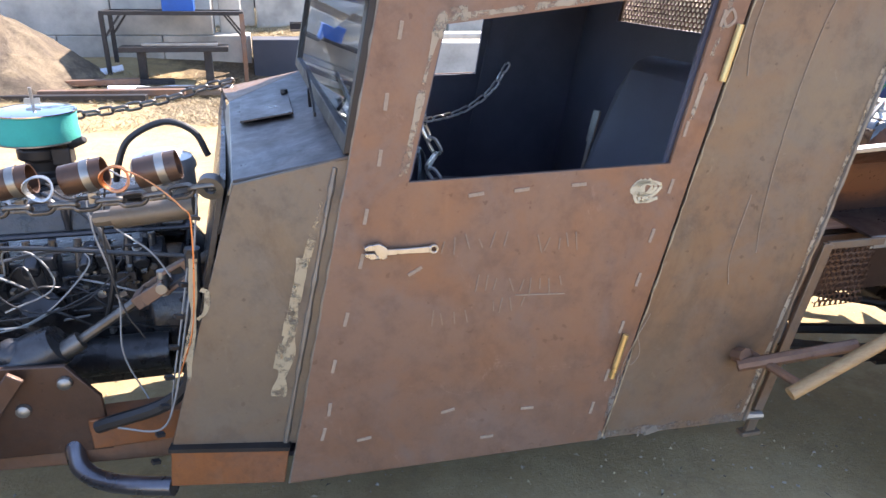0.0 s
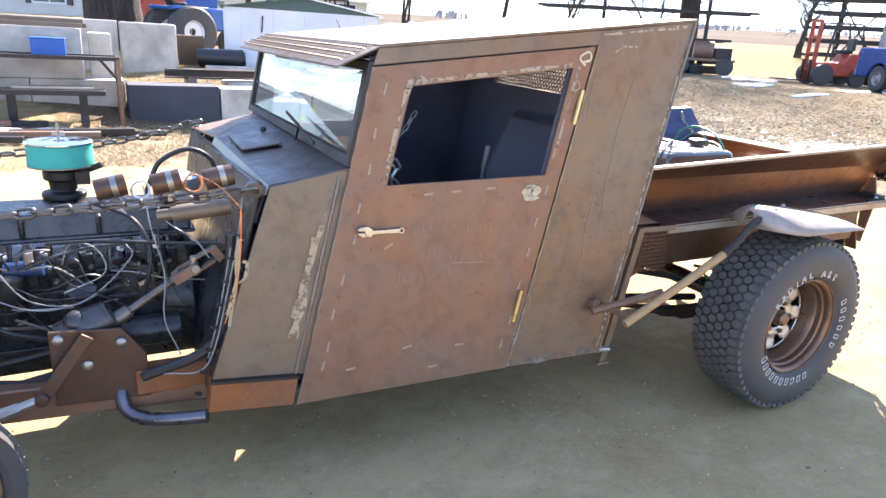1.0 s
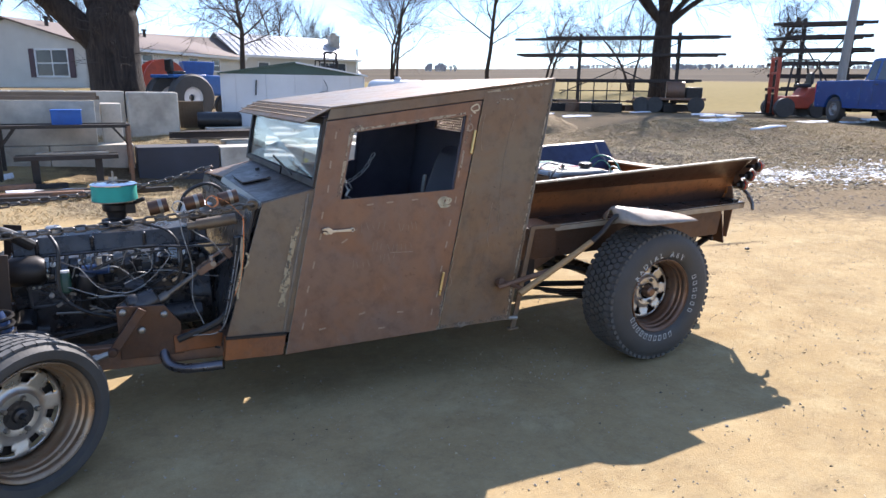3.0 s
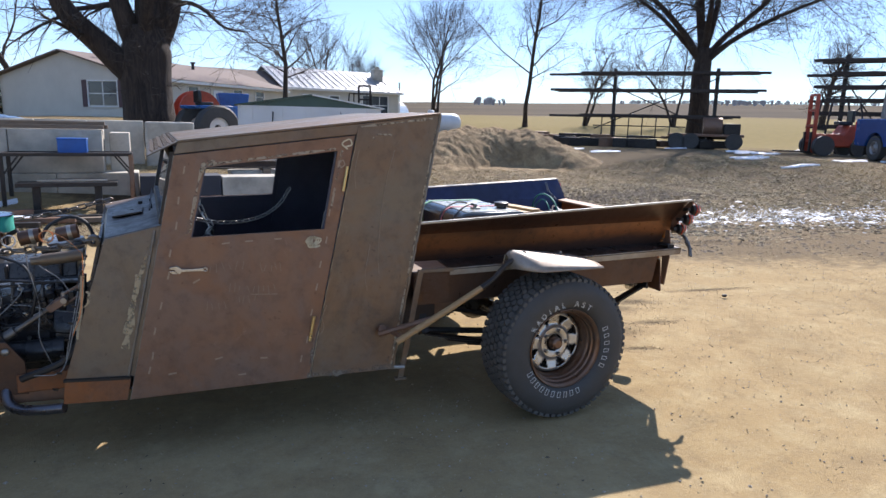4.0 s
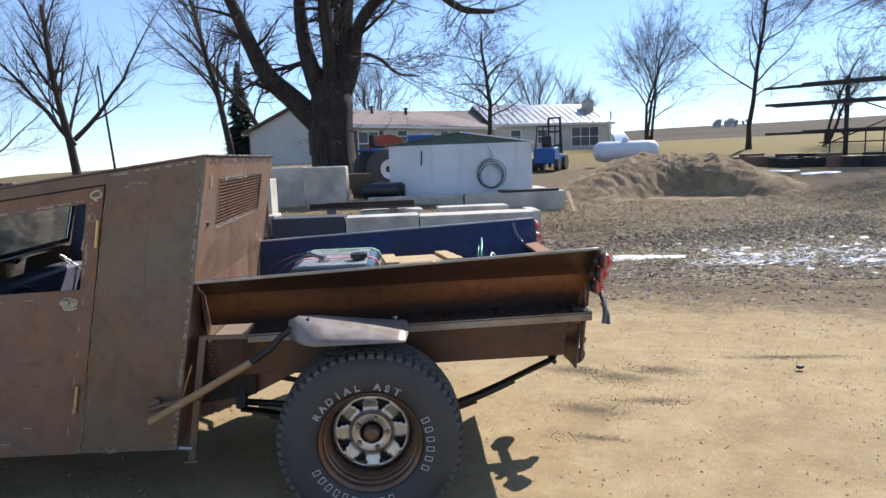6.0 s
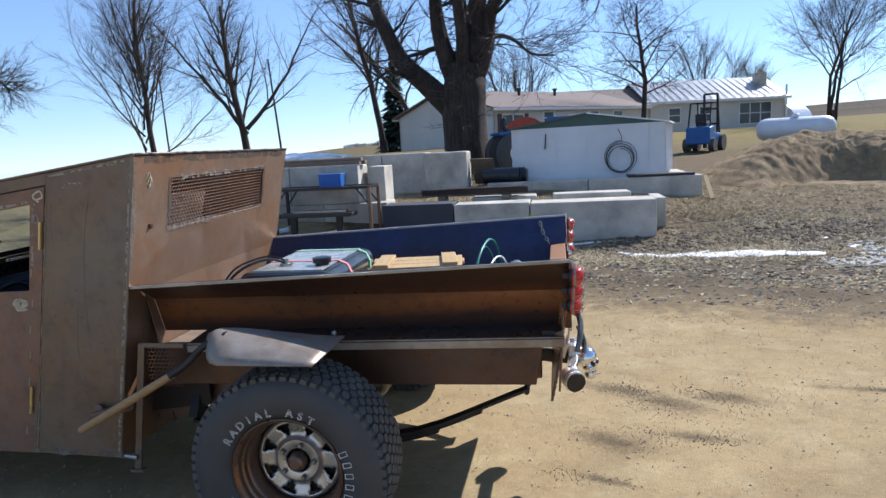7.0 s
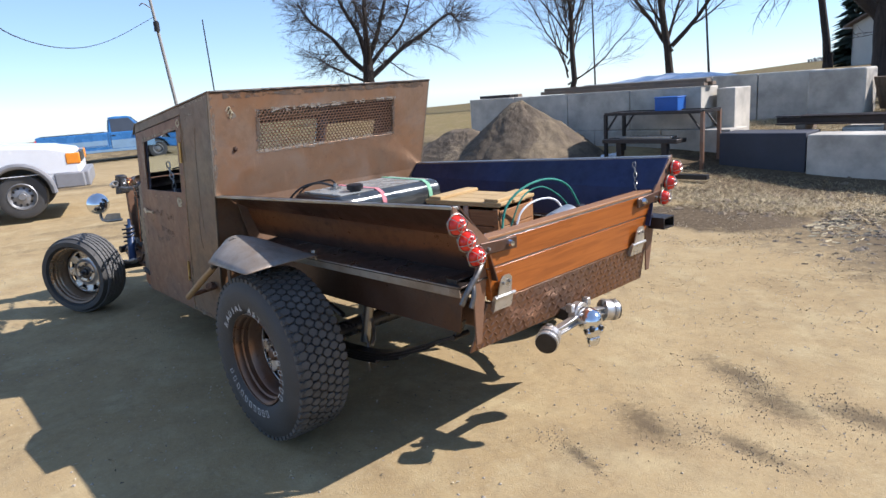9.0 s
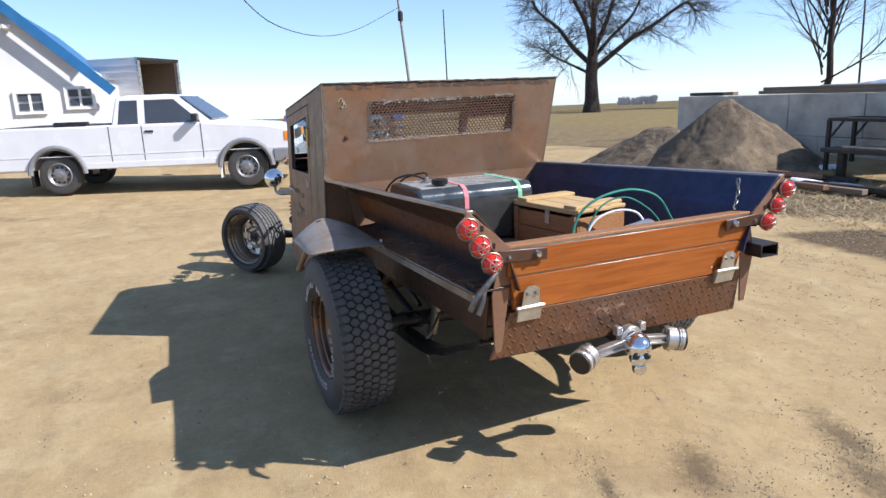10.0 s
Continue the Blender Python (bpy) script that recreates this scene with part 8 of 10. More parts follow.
tree(-9.2, 47.0, 14.0, 0.22, 92, "tall bare tree behind the house", 42, 0.12, (11, 5, 5, 5), 4, (0.05, 0), 1, 0.80)
tree(-2.0, 62, 12.0, 0.22, 93, "bare tree behind the house", 38, 0.2, (10, 9, 8), 3, (0, 0), 3, 0.6)
tree(30.5, 42, 8.0, 0.17, 101, "bare tree behind the steel rack", 48, 0.12, (11, 6, 6, 6), 4, (0, 0), 2, 0.75)
tree(36, 38, 8.5, 0.16, 102, "bare tree behind the steel rack", 48, 0.12, (11, 6, 6, 6), 4, (0, 0), 2, 0.75)
tree(43.2, 30.6, 7.4, 0.22, 104, "low wide bare tree behind the stacked steel", 58, 0.06, (15, 8, 6, 6), 4, (0, 0), 1, 0.75)

conifer = thing("conifer", "dark spruce tree beside the house", "tree", pose(-13.0, 55, ground_z(-13, 55)))
part("trunk", Shape().tube([(0, 0, 0), (0, 0, 9.6)], [0.20, 0.03], 8), BARK, conifer)
cb, rc = Shape(), random.Random(5)
for k in range(950):
    f = (k + 0.5) / 950
    z = 0.8 + 8.9 * f
    ln = (2.2 * (1 - f) + 0.15) * rc.uniform(0.55, 1.1)
    a = rc.uniform(0, 6.283)
    o = Vector((math.cos(a), math.sin(a), 0))
    s = Vector((-o.y, o.x, 0))
    p0, p1 = Vector((0, 0, z)) + o * ln * 0.15, Vector((0, 0, z - 0.28 * ln)) + o * ln
    w = 0.20 * ln
    n = len(cb.v)
    cb.v += [tuple(p0), tuple(p0.lerp(p1, 0.5) + s * w + Vector((0, 0, -.05))), tuple(p1), tuple(p0.lerp(p1, 0.5) - s * w + Vector((0, 0, -.05))), tuple(p0.lerp(p1, 0.55) + Vector((0, 0, 0.07)))]
    cb.f += [(n, n + 1, n + 4), (n + 1, n + 2, n + 4), (n + 2, n + 3, n + 4), (n + 3, n, n + 4)]
tagged(part("crown", fast_mesh("crown", cb), NEEDLE, conifer, "drooping dark needles"), kind="stuff")

# far woods along the horizon; distance haze is put into their pale grey
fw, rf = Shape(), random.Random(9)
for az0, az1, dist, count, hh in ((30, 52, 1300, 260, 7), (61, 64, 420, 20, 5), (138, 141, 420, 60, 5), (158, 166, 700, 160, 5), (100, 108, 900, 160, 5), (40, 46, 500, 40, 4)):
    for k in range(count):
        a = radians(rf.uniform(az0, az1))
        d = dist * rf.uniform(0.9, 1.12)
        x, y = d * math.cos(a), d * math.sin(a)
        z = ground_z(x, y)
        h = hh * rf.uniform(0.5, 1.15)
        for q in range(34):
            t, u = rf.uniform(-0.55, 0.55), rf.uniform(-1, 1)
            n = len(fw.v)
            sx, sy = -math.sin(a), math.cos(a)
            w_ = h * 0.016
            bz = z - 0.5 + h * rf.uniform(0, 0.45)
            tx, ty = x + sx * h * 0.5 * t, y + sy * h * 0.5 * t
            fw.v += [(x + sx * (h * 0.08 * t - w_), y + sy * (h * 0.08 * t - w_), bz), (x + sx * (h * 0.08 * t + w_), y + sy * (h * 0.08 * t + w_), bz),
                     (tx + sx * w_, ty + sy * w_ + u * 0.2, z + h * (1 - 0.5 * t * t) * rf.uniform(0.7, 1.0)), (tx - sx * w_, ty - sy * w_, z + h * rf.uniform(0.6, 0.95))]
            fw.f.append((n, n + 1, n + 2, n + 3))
tagged(solid("far_woods", fast_mesh("far_woods", fw), mat_paint("hazed_far_woods", (0.42, 0.40, 0.40), 0.95, 0, 0.3, 0.05, 0, 1), "bare woods far off along the fields", "woods", "stuff"))


# ---- vehicles in the yard ----
def pickup(name, label, m, paint, lower, wb=3.18, bed=1.55, cab_len=1.75, hood=1.15, w=1.76, bed_z=1.16, roof_z=1.70, tyre=0.345, flare=None, ext=True):
    """A parked pickup: x forward from the rear axle, y to its left, z up from the ground."""
    v = thing(name, label, "pickup truck", m)
    hw = w / 2
    rear_end, front_end = -1.05, wb + 0.86
    sill, r = 0.42, tyre + 0.09

    def arch(cx, n=9):
        return [(cx + r * math.cos(t), max(sill, 0.36 + r * math.sin(t))) for t in [math.pi * k / n for k in range(n + 1)]]

    cab_x0 = rear_end + bed + 0.42
    prof = [(rear_end, sill + 0.08), (rear_end, bed_z), (cab_x0, bed_z), (cab_x0 + cab_len + 0.1, bed_z - 0.01), (front_end - 0.45, bed_z - 0.09), (front_end - 0.10, bed_z - 0.17), (front_end, bed_z - 0.36), (front_end, sill + 0.1), (front_end - 0.05, sill)]
    prof += [p for p in arch(wb)] + [p for p in arch(0.0)]
    prof += [(rear_end + 0.05, sill)]
    body = Shape().prism([(x, -hw, z) for x, z in prof], (0, w, 0))
    bd = part("body", body, paint, v, "painted steel body", 0.035)
    # dark bed opening, set into the top
    part("bed_opening", Shape().box(((rear_end + cab_x0) / 2, 0, bed_z + 0.002), (cab_x0 - rear_end - 0.22, w - 0.24, 0.012)), DARK_METAL, v)
    c0, c1 = cab_x0 + 0.03, cab_x0 + cab_len + 0.12
    g = [(c0, bed_z - 0.02), (c0 + 0.10, roof_z - 0.03), (c0 + 0.30, roof_z), (c1 - 0.72, roof_z), (c1 - 0.56, roof_z - 0.03), (c1 + 0.02, bed_z - 0.02)]
    gs = Shape()
    n = len(g)
    for s in (-1, 1):
        gs.v += [(x, s * (hw - 0.05 - (z - bed_z) * 0.22), z) for x, z in g]
    gs.f = [tuple(range(n)), tuple(2 * n - 1 - i for i in range(n))] + [(i, n + i, n + (i + 1) % n, (i + 1) % n) for i in range(n)]
    part("cab", gs, paint, v, "cab with raked windscreen", 0.03)
    for s in (-1, 1):
        yy = lambda z: s * (hw - 0.05 - (z - bed_z) * 0.22 + 0.006)
        zl, zh = bed_z + 0.0, roof_z - 0.085
        split = c0 + 0.52 if ext else c0 + 0.06
        if ext:
            part("quarter_window", Shape().prism([(c0 + 0.12, yy(zl), zl), (split - 0.06, yy(zl), zl), (split - 0.06, yy(zh), zh), (c0 + 0.17, yy(zh), zh)], (0, -s * 0.012, 0)), WINDOW_DARK, v, "", 0.004)
        part("side_window", Shape().prism([(split + 0.06, yy(zl), zl), (c1 - 0.16, yy(zl), zl), (c1 - 0.60, yy(zh), zh), (split + 0.06, yy(zh), zh)], (0, -s * 0.012, 0)), WINDOW_DARK, v, "", 0.004)
        part("mirror", Shape().box((c1 - 0.22, s * (hw + 0.08), zl + 0.08), (0.10, 0.18, 0.13)), BLACK, v, "", 0.02)
        part("door_handle", Shape().box((split + 0.12, s * (hw + 0.006), bed_z - 0.13), (0.14, 0.02, 0.035)), BLACK, v, "", 0.005)
        for x in (cab_x0, split, c1 - 0.16):
            part("door_gap", Shape().box((x, s * (hw - 0.002), (sill + bed_z) / 2 + 0.05), (0.012, 0.010, bed_z - sill - 0.14)), BLACK, v)
        part("body_crease", Shape().box(((rear_end + front_end) / 2, s * hw, 0.66), (front_end - rear_end - 0.3, 0.012, 0.012)), lower, v)
        part("lower_panel", Shape().box((wb / 2, s * (hw + 0.002), sill + 0.06), (wb - 2 * r - 0.04, 0.012, 0.10)), lower, v, "", 0.004)
        if lower is not paint and not flare:
            part("lower_panel", Shape().box(((rear_end + cab_x0) / 2, s * (hw + 0.002), 0.80), (cab_x0 - rear_end - 0.1, 0.008, 0.20)), lower, v)
            part("lower_panel", Shape().box((cab_x0 + 0.95, s * (hw + 0.002), 0.72), (1.7, 0.008, 0.34)), lower, v)
        for cx in (0.0, wb):
            if flare:
                fl = Shape()
                pts = [(cx + (r + 0.02) * math.cos(t), s * (hw + 0.012), 0.36 + (r + 0.02) * math.sin(t)) for t in [math.pi * k / 14 for k in range(15)]]
                fl.tube(pts, 0.045, 8)
                part("wheel_flare", fl, flare, v, "grey wheel-arch flare")
            t_ = part("tyre", Shape().lathe([(0.20, -0.10), (tyre - 0.05, -0.115), (tyre - 0.012, -0.10), (tyre, -0.07), (tyre, 0.07), (tyre - 0.012, 0.10), (tyre - 0.05, 0.115), (0.20, 0.10)], (cx, s * (hw - 0.13), tyre), (0, s, 0), 36), RUBBER, v, "black road tyre")
            rm = part("rim", Shape().lathe([(0.21, 0.10), (0.195, 0.112), (0.185, 0.09), (0.15, 0.055), (0.10, 0.08), (0.06, 0.085), (0.05, 0.11), (0.0, 0.11)], (cx, s * (hw - 0.13), tyre), (0, s, 0), 32), STEEL_WHEEL, t_, "grey steel wheel")
            for k in range(10):
                t = 2 * math.pi * k / 10
                part("vent_hole", Shape().disc(0.020, (cx + 0.135 * math.cos(t), s * (hw - 0.13 + 0.066), tyre + 0.135 * math.sin(t)), (0, s, 0), 0.012, 8), BLACK, rm)
        part("mud_flap", Shape().box((-r - 0.02, s * (hw - 0.13), 0.30), (0.02, 0.24, 0.30)), DARK_METAL, v)
        part("mud_flap", Shape().box((wb - r - 0.02, s * (hw - 0.13), 0.30), (0.02, 0.24, 0.26)), WHITE_TRIM if flare else DARK_METAL, v)
        part("headlamp", Shape().box((front_end - 0.03, s * (hw - 0.24), bed_z - 0.30), (0.06, 0.34, 0.17)), SILVER, v, "", 0.015)
        part("indicator", Shape().box((front_end - 0.08, s * (hw - 0.035), bed_z - 0.30), (0.20, 0.09, 0.17)), AMBER, v, "amber indicator lens", 0.015)
        part("tail_light", Shape().box((rear_end + 0.0, s * (hw - 0.05), bed_z - 0.25), (0.06, 0.10, 0.30)), RED_LENS, v, "", 0.01)
        for cx in (0.0, wb):
            part("arch_liner", Shape().box((cx, s * (hw - 0.55), 0.55), (0.8, 0.3, 0.5)), BLACK, v)
    part("windscreen", Shape().prism([(c1 - 0.005, -hw + 0.16, bed_z + 0.02), (c1 - 0.005, hw - 0.16, bed_z + 0.02), (c1 - 0.535, hw - 0.27, roof_z - 0.06), (c1 - 0.535, -hw + 0.27, roof_z - 0.06)], (0.025, 0, 0.025)), WINDOW_DARK, v, "", 0.004)
    part("rear_window", Shape().prism([(c0 + 0.012, -0.6, bed_z + 0.1), (c0 + 0.012, 0.6, bed_z + 0.1), (c0 + 0.075, 0.55, roof_z - 0.14), (c0 + 0.075, -0.55, roof_z - 0.14)], (-0.02, 0, 0)), WINDOW_DARK, v)
    part("front_bumper", (Shape().box((front_end + 0.03, 0, 0.53), (0.16, w - 0.02, 0.24)).box((front_end - 0.17, -hw, 0.53), (0.42, 0.05, 0.24)).box((front_end - 0.17, hw, 0.53), (0.42, 0.05, 0.24)) if flare else Shape().box((front_end + 0.03, 0, 0.52), (0.14, w - 0.04, 0.19))), GREY_PLASTIC_CLAD if flare else CHROME, v, "front bumper", 0.04)
    part("rear_bumper", Shape().box((rear_end - 0.05, 0, 0.52), (0.14, w - 0.06, 0.16)), CHROME, v, "", 0.03)
    part("grille", Shape().box((front_end - 0.015, 0, bed_z - 0.30), (0.05, 0.9, 0.16)), BLACK, v)
    part("axle", Shape().tube([(0, -hw + 0.2, tyre), (0, hw - 0.2, tyre)], 0.06, 8).tube([(wb, -hw + 0.2, tyre), (wb, hw - 0.2, tyre)], 0.05, 8).box((wb / 2, 0, 0.46), (wb + 1.2, 0.8, 0.10)), BLACK, v)
    return v


def stand(x, y, yaw):
    return pose(x, y, ground_z(x, y) + 0.002, 0, 0, yaw)


wt = pickup("pickup_truck", "white extended-cab pickup with grey wheel flares parked in the yard", stand(-11.02, -2.756, 71.5), WHITE_CAR, WHITE_CAR, cab_len=1.58, roof_z=1.645, flare=GREY_PLASTIC_CLAD)
part("tool_box", Shape().box((0.30, -0.80, 1.195), (0.55, 0.12, 0.08)), BLACK, wt, "black tool box on the bed rail", 0.01)
pickup("pickup_truck", "old two-tone blue pickup parked across the yard", stand(-28.0, 5.6, 74), BLUE_CAR, LIGHT_BLUE_CAR, 3.40, 2.15, 1.35, 1.2, 1.95, 1.20, 1.82, 0.37, None, False)
pickup("pickup_truck", "navy blue pickup parked by the stacked steel", stand(19.35, 9.5, -115), NAVY_CAR, NAVY_CAR, 3.5, 1.9, 1.9, 1.2, 1.95, 1.27, 1.90, 0.38, None, True)


def forklift(name, label, m, paint, mast):
    f = thing(name, label, "forklift", m)
    part("body", Shape().prism([(-0.9, -0.5, 0.3), (-0.9, -0.5, 1.0), (-0.3, -0.5, 1.05), (-0.1, -0.5, 0.75), (0.5, -0.5, 0.75), (0.6, -0.5, 0.3)], (0, 1.0, 0)), paint, f, "heavy counterweight body", 0.05)
    part("seat", Shape().box((-0.25, 0, 1.12), (0.45, 0.45, 0.12)).box((-0.48, 0, 1.35), (0.10, 0.45, 0.4)), BLACK, f, "", 0.03)
    for s in (-1, 1):
        part("mast_rail", Shape().box((0.78, s * 0.28, mast / 2 + 0.1), (0.12, 0.08, mast)), DARK_METAL if mast > 2 else paint, f, "upright mast rail", 0.008)
        part("fork", Shape().box((1.35, s * 0.25, 0.12), (1.1, 0.11, 0.045)).box((0.88, s * 0.25, 0.45), (0.05, 0.11, 0.7)), DARK_METAL, f)
        part("guard_post", Shape().beam((-0.7, s * 0.45, 1.0), (-0.5, s * 0.42, 2.0), 0.05, 0.05), DARK_METAL, f)
        part("guard_post", Shape().beam((0.5, s * 0.45, 0.75), (0.35, s * 0.42, 2.0), 0.05, 0.05), DARK_METAL, f)
        for x, r in ((0.55, 0.34), (-0.6, 0.28)):
            part("wheel", Shape().tube([(x, s * 0.42, r), (x, s * 0.64, r)], r, 20), RUBBER, f)
    for k in range(4):
        part("mast_bar", Shape().box((0.78, 0, 0.5 + (mast - 0.4) * k / 3), (0.10, 0.55, 0.08)), DARK_METAL if mast > 2 else paint, f)
    for k in range(5):
        part("guard_bar", Shape().box((-0.45 + 0.2 * k, 0, 2.0), (0.05, 0.86, 0.04)), DARK_METAL, f)
    return f


forklift("forklift", "orange-red forklift standing by the steel racks", stand(19.9, 12.3, 150), ORANGE_PAINT, 1.95)
forklift("forklift", "blue forklift parked beside the shed", stand(7.2, 27.0, 60), BLUE_PAINT, 2.3)


def pipe_rack(name, label, m, length, tiers, beams):
    rk = thing(name, label, "rack", m)
    for x in (-length * 0.19, length * 0.28):
        part("post", Shape().beam((x, 0, -0.1), (x, 0, tiers[-1] + 0.35), 0.16, 0.16, (0, 1, 0)), DARK_METAL, rk)
        for z in tiers:
            part("arm", Shape().box((x, 0, z), (0.12, 1.5, 0.10)), DARK_METAL, rk)
        part("foot", Shape().box((x, 0, 0.05), (0.2, 1.7, 0.14)), DARK_METAL, rk)
    part("cross_brace", Shape().beam((-length * .28, 0.05, tiers[0] - 0.5), (length * .28, 0.05, tiers[-1] - 0.1), 0.05, 0.05), DARK_METAL, rk)
    part("cross_brace", Shape().beam((-length * .28, -0.05, tiers[-1] - 0.1), (length * .28, -0.05, tiers[0] - 0.5), 0.05, 0.05), DARK_METAL, rk)
    rr = random.Random(3)
    for z in tiers:
        for k in range(beams):
            ln = length * rr.uniform(0.6, 1.0)
            part("bar", Shape().box((rr.uniform(-0.1, 0.1) * length, -0.65 + 1.3 * k / max(1, beams - 1), z + 0.10 + 0.05 * (k % 2)), (ln, 0.12, 0.11)), DARK_METAL if k % 3 else BROWN_BLACK, rk)
    return rk


zr = ground_z(20.3, 22.1)
pr = pipe_rack("steel_rack", "tall cantilever rack holding long dark steel bars", pose(20.3, 22.1, zr, 0, 0, -42), 9.8, (1.35, 2.55, 3.35), 4)
for k in range(6):
    part("cage_bar", Shape().box((-2.3 + 0.62 * k, -0.9, 0.75), (0.05, 0.05, 1.5)), DARK_METAL, pr)
for z in (0.5, 1.0, 1.5):
    part("cage_rail", Shape().box((-0.6, -0.9, z), (4.2, 0.05, 0.05)), DARK_METAL, pr)
pipe_rack("steel_rack", "cantilever rack crowded with dark steel stock", pose(23.3, 13.8, ground_z(23.3, 13.8), 0, 0, -52), 3.6, (0.9, 1.4, 1.9, 2.4, 2.9, 3.4), 4)
rj = random.Random(17)
for k in range(9):
    x, y = 15.6 + 0.75 * k + rj.uniform(-.2, .2), 24.6 - 0.72 * k + rj.uniform(-.5, .5)
    solid("steel_bundle", Shape().box((0, 0, 0), (rj.uniform(1.2, 2.6), rj.uniform(0.4, 0.9), rj.uniform(0.25, 0.55))).box((0.1, 0.05, 0.3), (1.0, 0.3, 0.12), (0, 0, 9)), DARK_METAL if k % 3 else RUST, "dark bundle of scrap steel on the ground", "steel bundle", "", "scrap steel bundles", 0.02, pose(x, y, ground_z(x, y) + 0.2, 0, 0, rj.uniform(-60, 0)))
flat = thing("machinery", "rusty low farm trailer with drums and tyres", "machinery", pose(21.2, 19.6, ground_z(21.2, 19.6), 0, 0, -42))
part("deck", Shape().box((0, 0, 0.62), (3.2, 1.3, 0.12)), RUST, flat, "", 0.02)
for x in (-1.2, -0.6, 1.2):
    part("wheel", Shape().tube([(x, -0.75, 0.36), (x, -0.55, 0.36)], 0.36, 20), RUBBER, flat)
part("drum", Shape().lathe([(0, -0.4), (0.42, -0.4), (0.42, 0.4), (0, 0.4)], (0.3, 0, 1.0), (1, 0, 0), 20), RUST, flat)
part("bucket", Shape().box((1.1, 0, 0.9), (0.7, 1.0, 0.5)), DARK_METAL, flat, "", 0.05)

tank = thing("gas_tank", "white propane tank on short legs on the lawn", "tank", pose(10.85, 27.2, ground_z(10.85, 27.2), 0, 0, -18))
part("shell", Shape().lathe([(0, -1.5), (0.22, -1.47), (0.38, -1.36), (0.46, -1.18), (0.475, -1.0), (0.475, 1.0), (0.46, 1.18), (0.38, 1.36), (0.22, 1.47), (0, 1.5)], (0, 0, 0.72), (1, 0, 0), 32), TANK_WHITE, tank, "white steel pressure shell", 0, 50)
part("valve_dome", Shape().lathe([(0.16, 0), (0.16, 0.12), (0.12, 0.16), (0, 0.17)], (0, 0, 1.18), (0, 0, 1), 20), TANK_WHITE, tank)
for x in (-0.85, 0.85):
    part("leg", Shape().box((x, 0, 0.14), (0.12, 0.7, 0.32)), CONCRETE, tank)

# tractor, reel and bins behind the shed
tr_ = thing("tractor", "blue farm tractor parked behind the white shed", "tractor", stand(0.10, 17.7, 20))
part("bonnet", Shape().box((0.7, 0, 1.0), (1.5, 0.6, 0.6)), BLUE_PAINT, tr_, "", 0.06)
part("fender", Shape().box((-0.5, 0.55, 1.25), (1.0, 0.35, 0.10)).box((-0.5, -0.55, 1.25), (1.0, 0.35, 0.10)), BLUE_PAINT, tr_, "", 0.03)
for s in (-1, 1):
    part("rear_tyre", Shape().lathe([(0.3, -0.16), (0.6, -0.17), (0.66, -0.1), (0.66, 0.1), (0.6, 0.17), (0.3, 0.16)], (-0.5, s * 0.7, 0.66), (0, 1, 0), 26), RUBBER, tr_)
    part("front_tyre", Shape().lathe([(0.2, -0.1), (0.36, -0.1), (0.4, 0), (0.36, 0.1), (0.2, 0.1)], (1.3, s * 0.55, 0.4), (0, 1, 0), 22), RUBBER, tr_)
    part("rear_rim", Shape().lathe([(0.30, -0.1), (0.24, -0.05), (0.10, -0.04), (0.10, 0.04), (0.24, 0.05), (0.30, 0.1)], (-0.5, s * 0.7, 0.66), (0, 1, 0), 22), TANK_WHITE, tr_)
part("seat", Shape().box((-0.55, 0, 1.35), (0.4, 0.4, 0.1)).box((-0.75, 0, 1.55), (0.1, 0.4, 0.35)), BLACK, tr_, "", 0.03)
reel = thing("cable_reel", "large orange steel cable reel on edge", "reel", pose(-0.25, 23.6, ground_z(-0.25, 23.6) + 1.05, 0, 0, 15))
for s in (-1, 1):
    part("flange", Shape().lathe([(0.15, -0.03), (0.80, -0.03), (0.80, 0.03), (0.15, 0.03)], (0, s * 0.35, 0), (0, 1, 0), 36, True), ORANGE_PAINT, reel, "orange reel flange")
part("core", Shape().lathe([(0.45, -0.35), (0.45, 0.35)], (0, 0, 0), (0, 1, 0), 28), ORANGE_PAINT, reel)
solid("bin", Shape().prism([(-0.45, -0.45, 0), (0.45, -0.45, 0), (0.6, -0.6, 1.1), (-0.6, -0.6, 1.1)], (0, 1.1, 0)), BLUE_PLASTIC, "blue plastic bin on a stand by the tractor", "bin", m=pose(1.2, 25.0, ground_z(1.2, 25.0) + 0.7), bevel=0.04)
solid("bin_stand", Shape().box((0, 0, 0.35), (1.0, 1.0, 0.7)), DARK_METAL, "dark stand under the blue bin", "stand", m=pose(1.2, 25.0, ground_z(1.2, 25.0)))


# ---- load in the bed ----
def rounded_box(c, s, r, n=4):
    """A box with its edges along y rounded."""
    x, z = s[0] / 2 - r, s[2] / 2 - r
    pts = []
    for cx, cz, a0 in ((x, z, 0), (-x, z, 90), (-x, -z, 180), (x, -z, 270)):
        pts += [(c[0] + cx + r * math.cos(radians(a0 + 90 * k / n)), c[1] - s[1] / 2, c[2] + cz + r * math.sin(radians(a0 + 90 * k / n))) for k in range(n + 1)]
    return Shape().prism(pts, (0, s[1], 0))


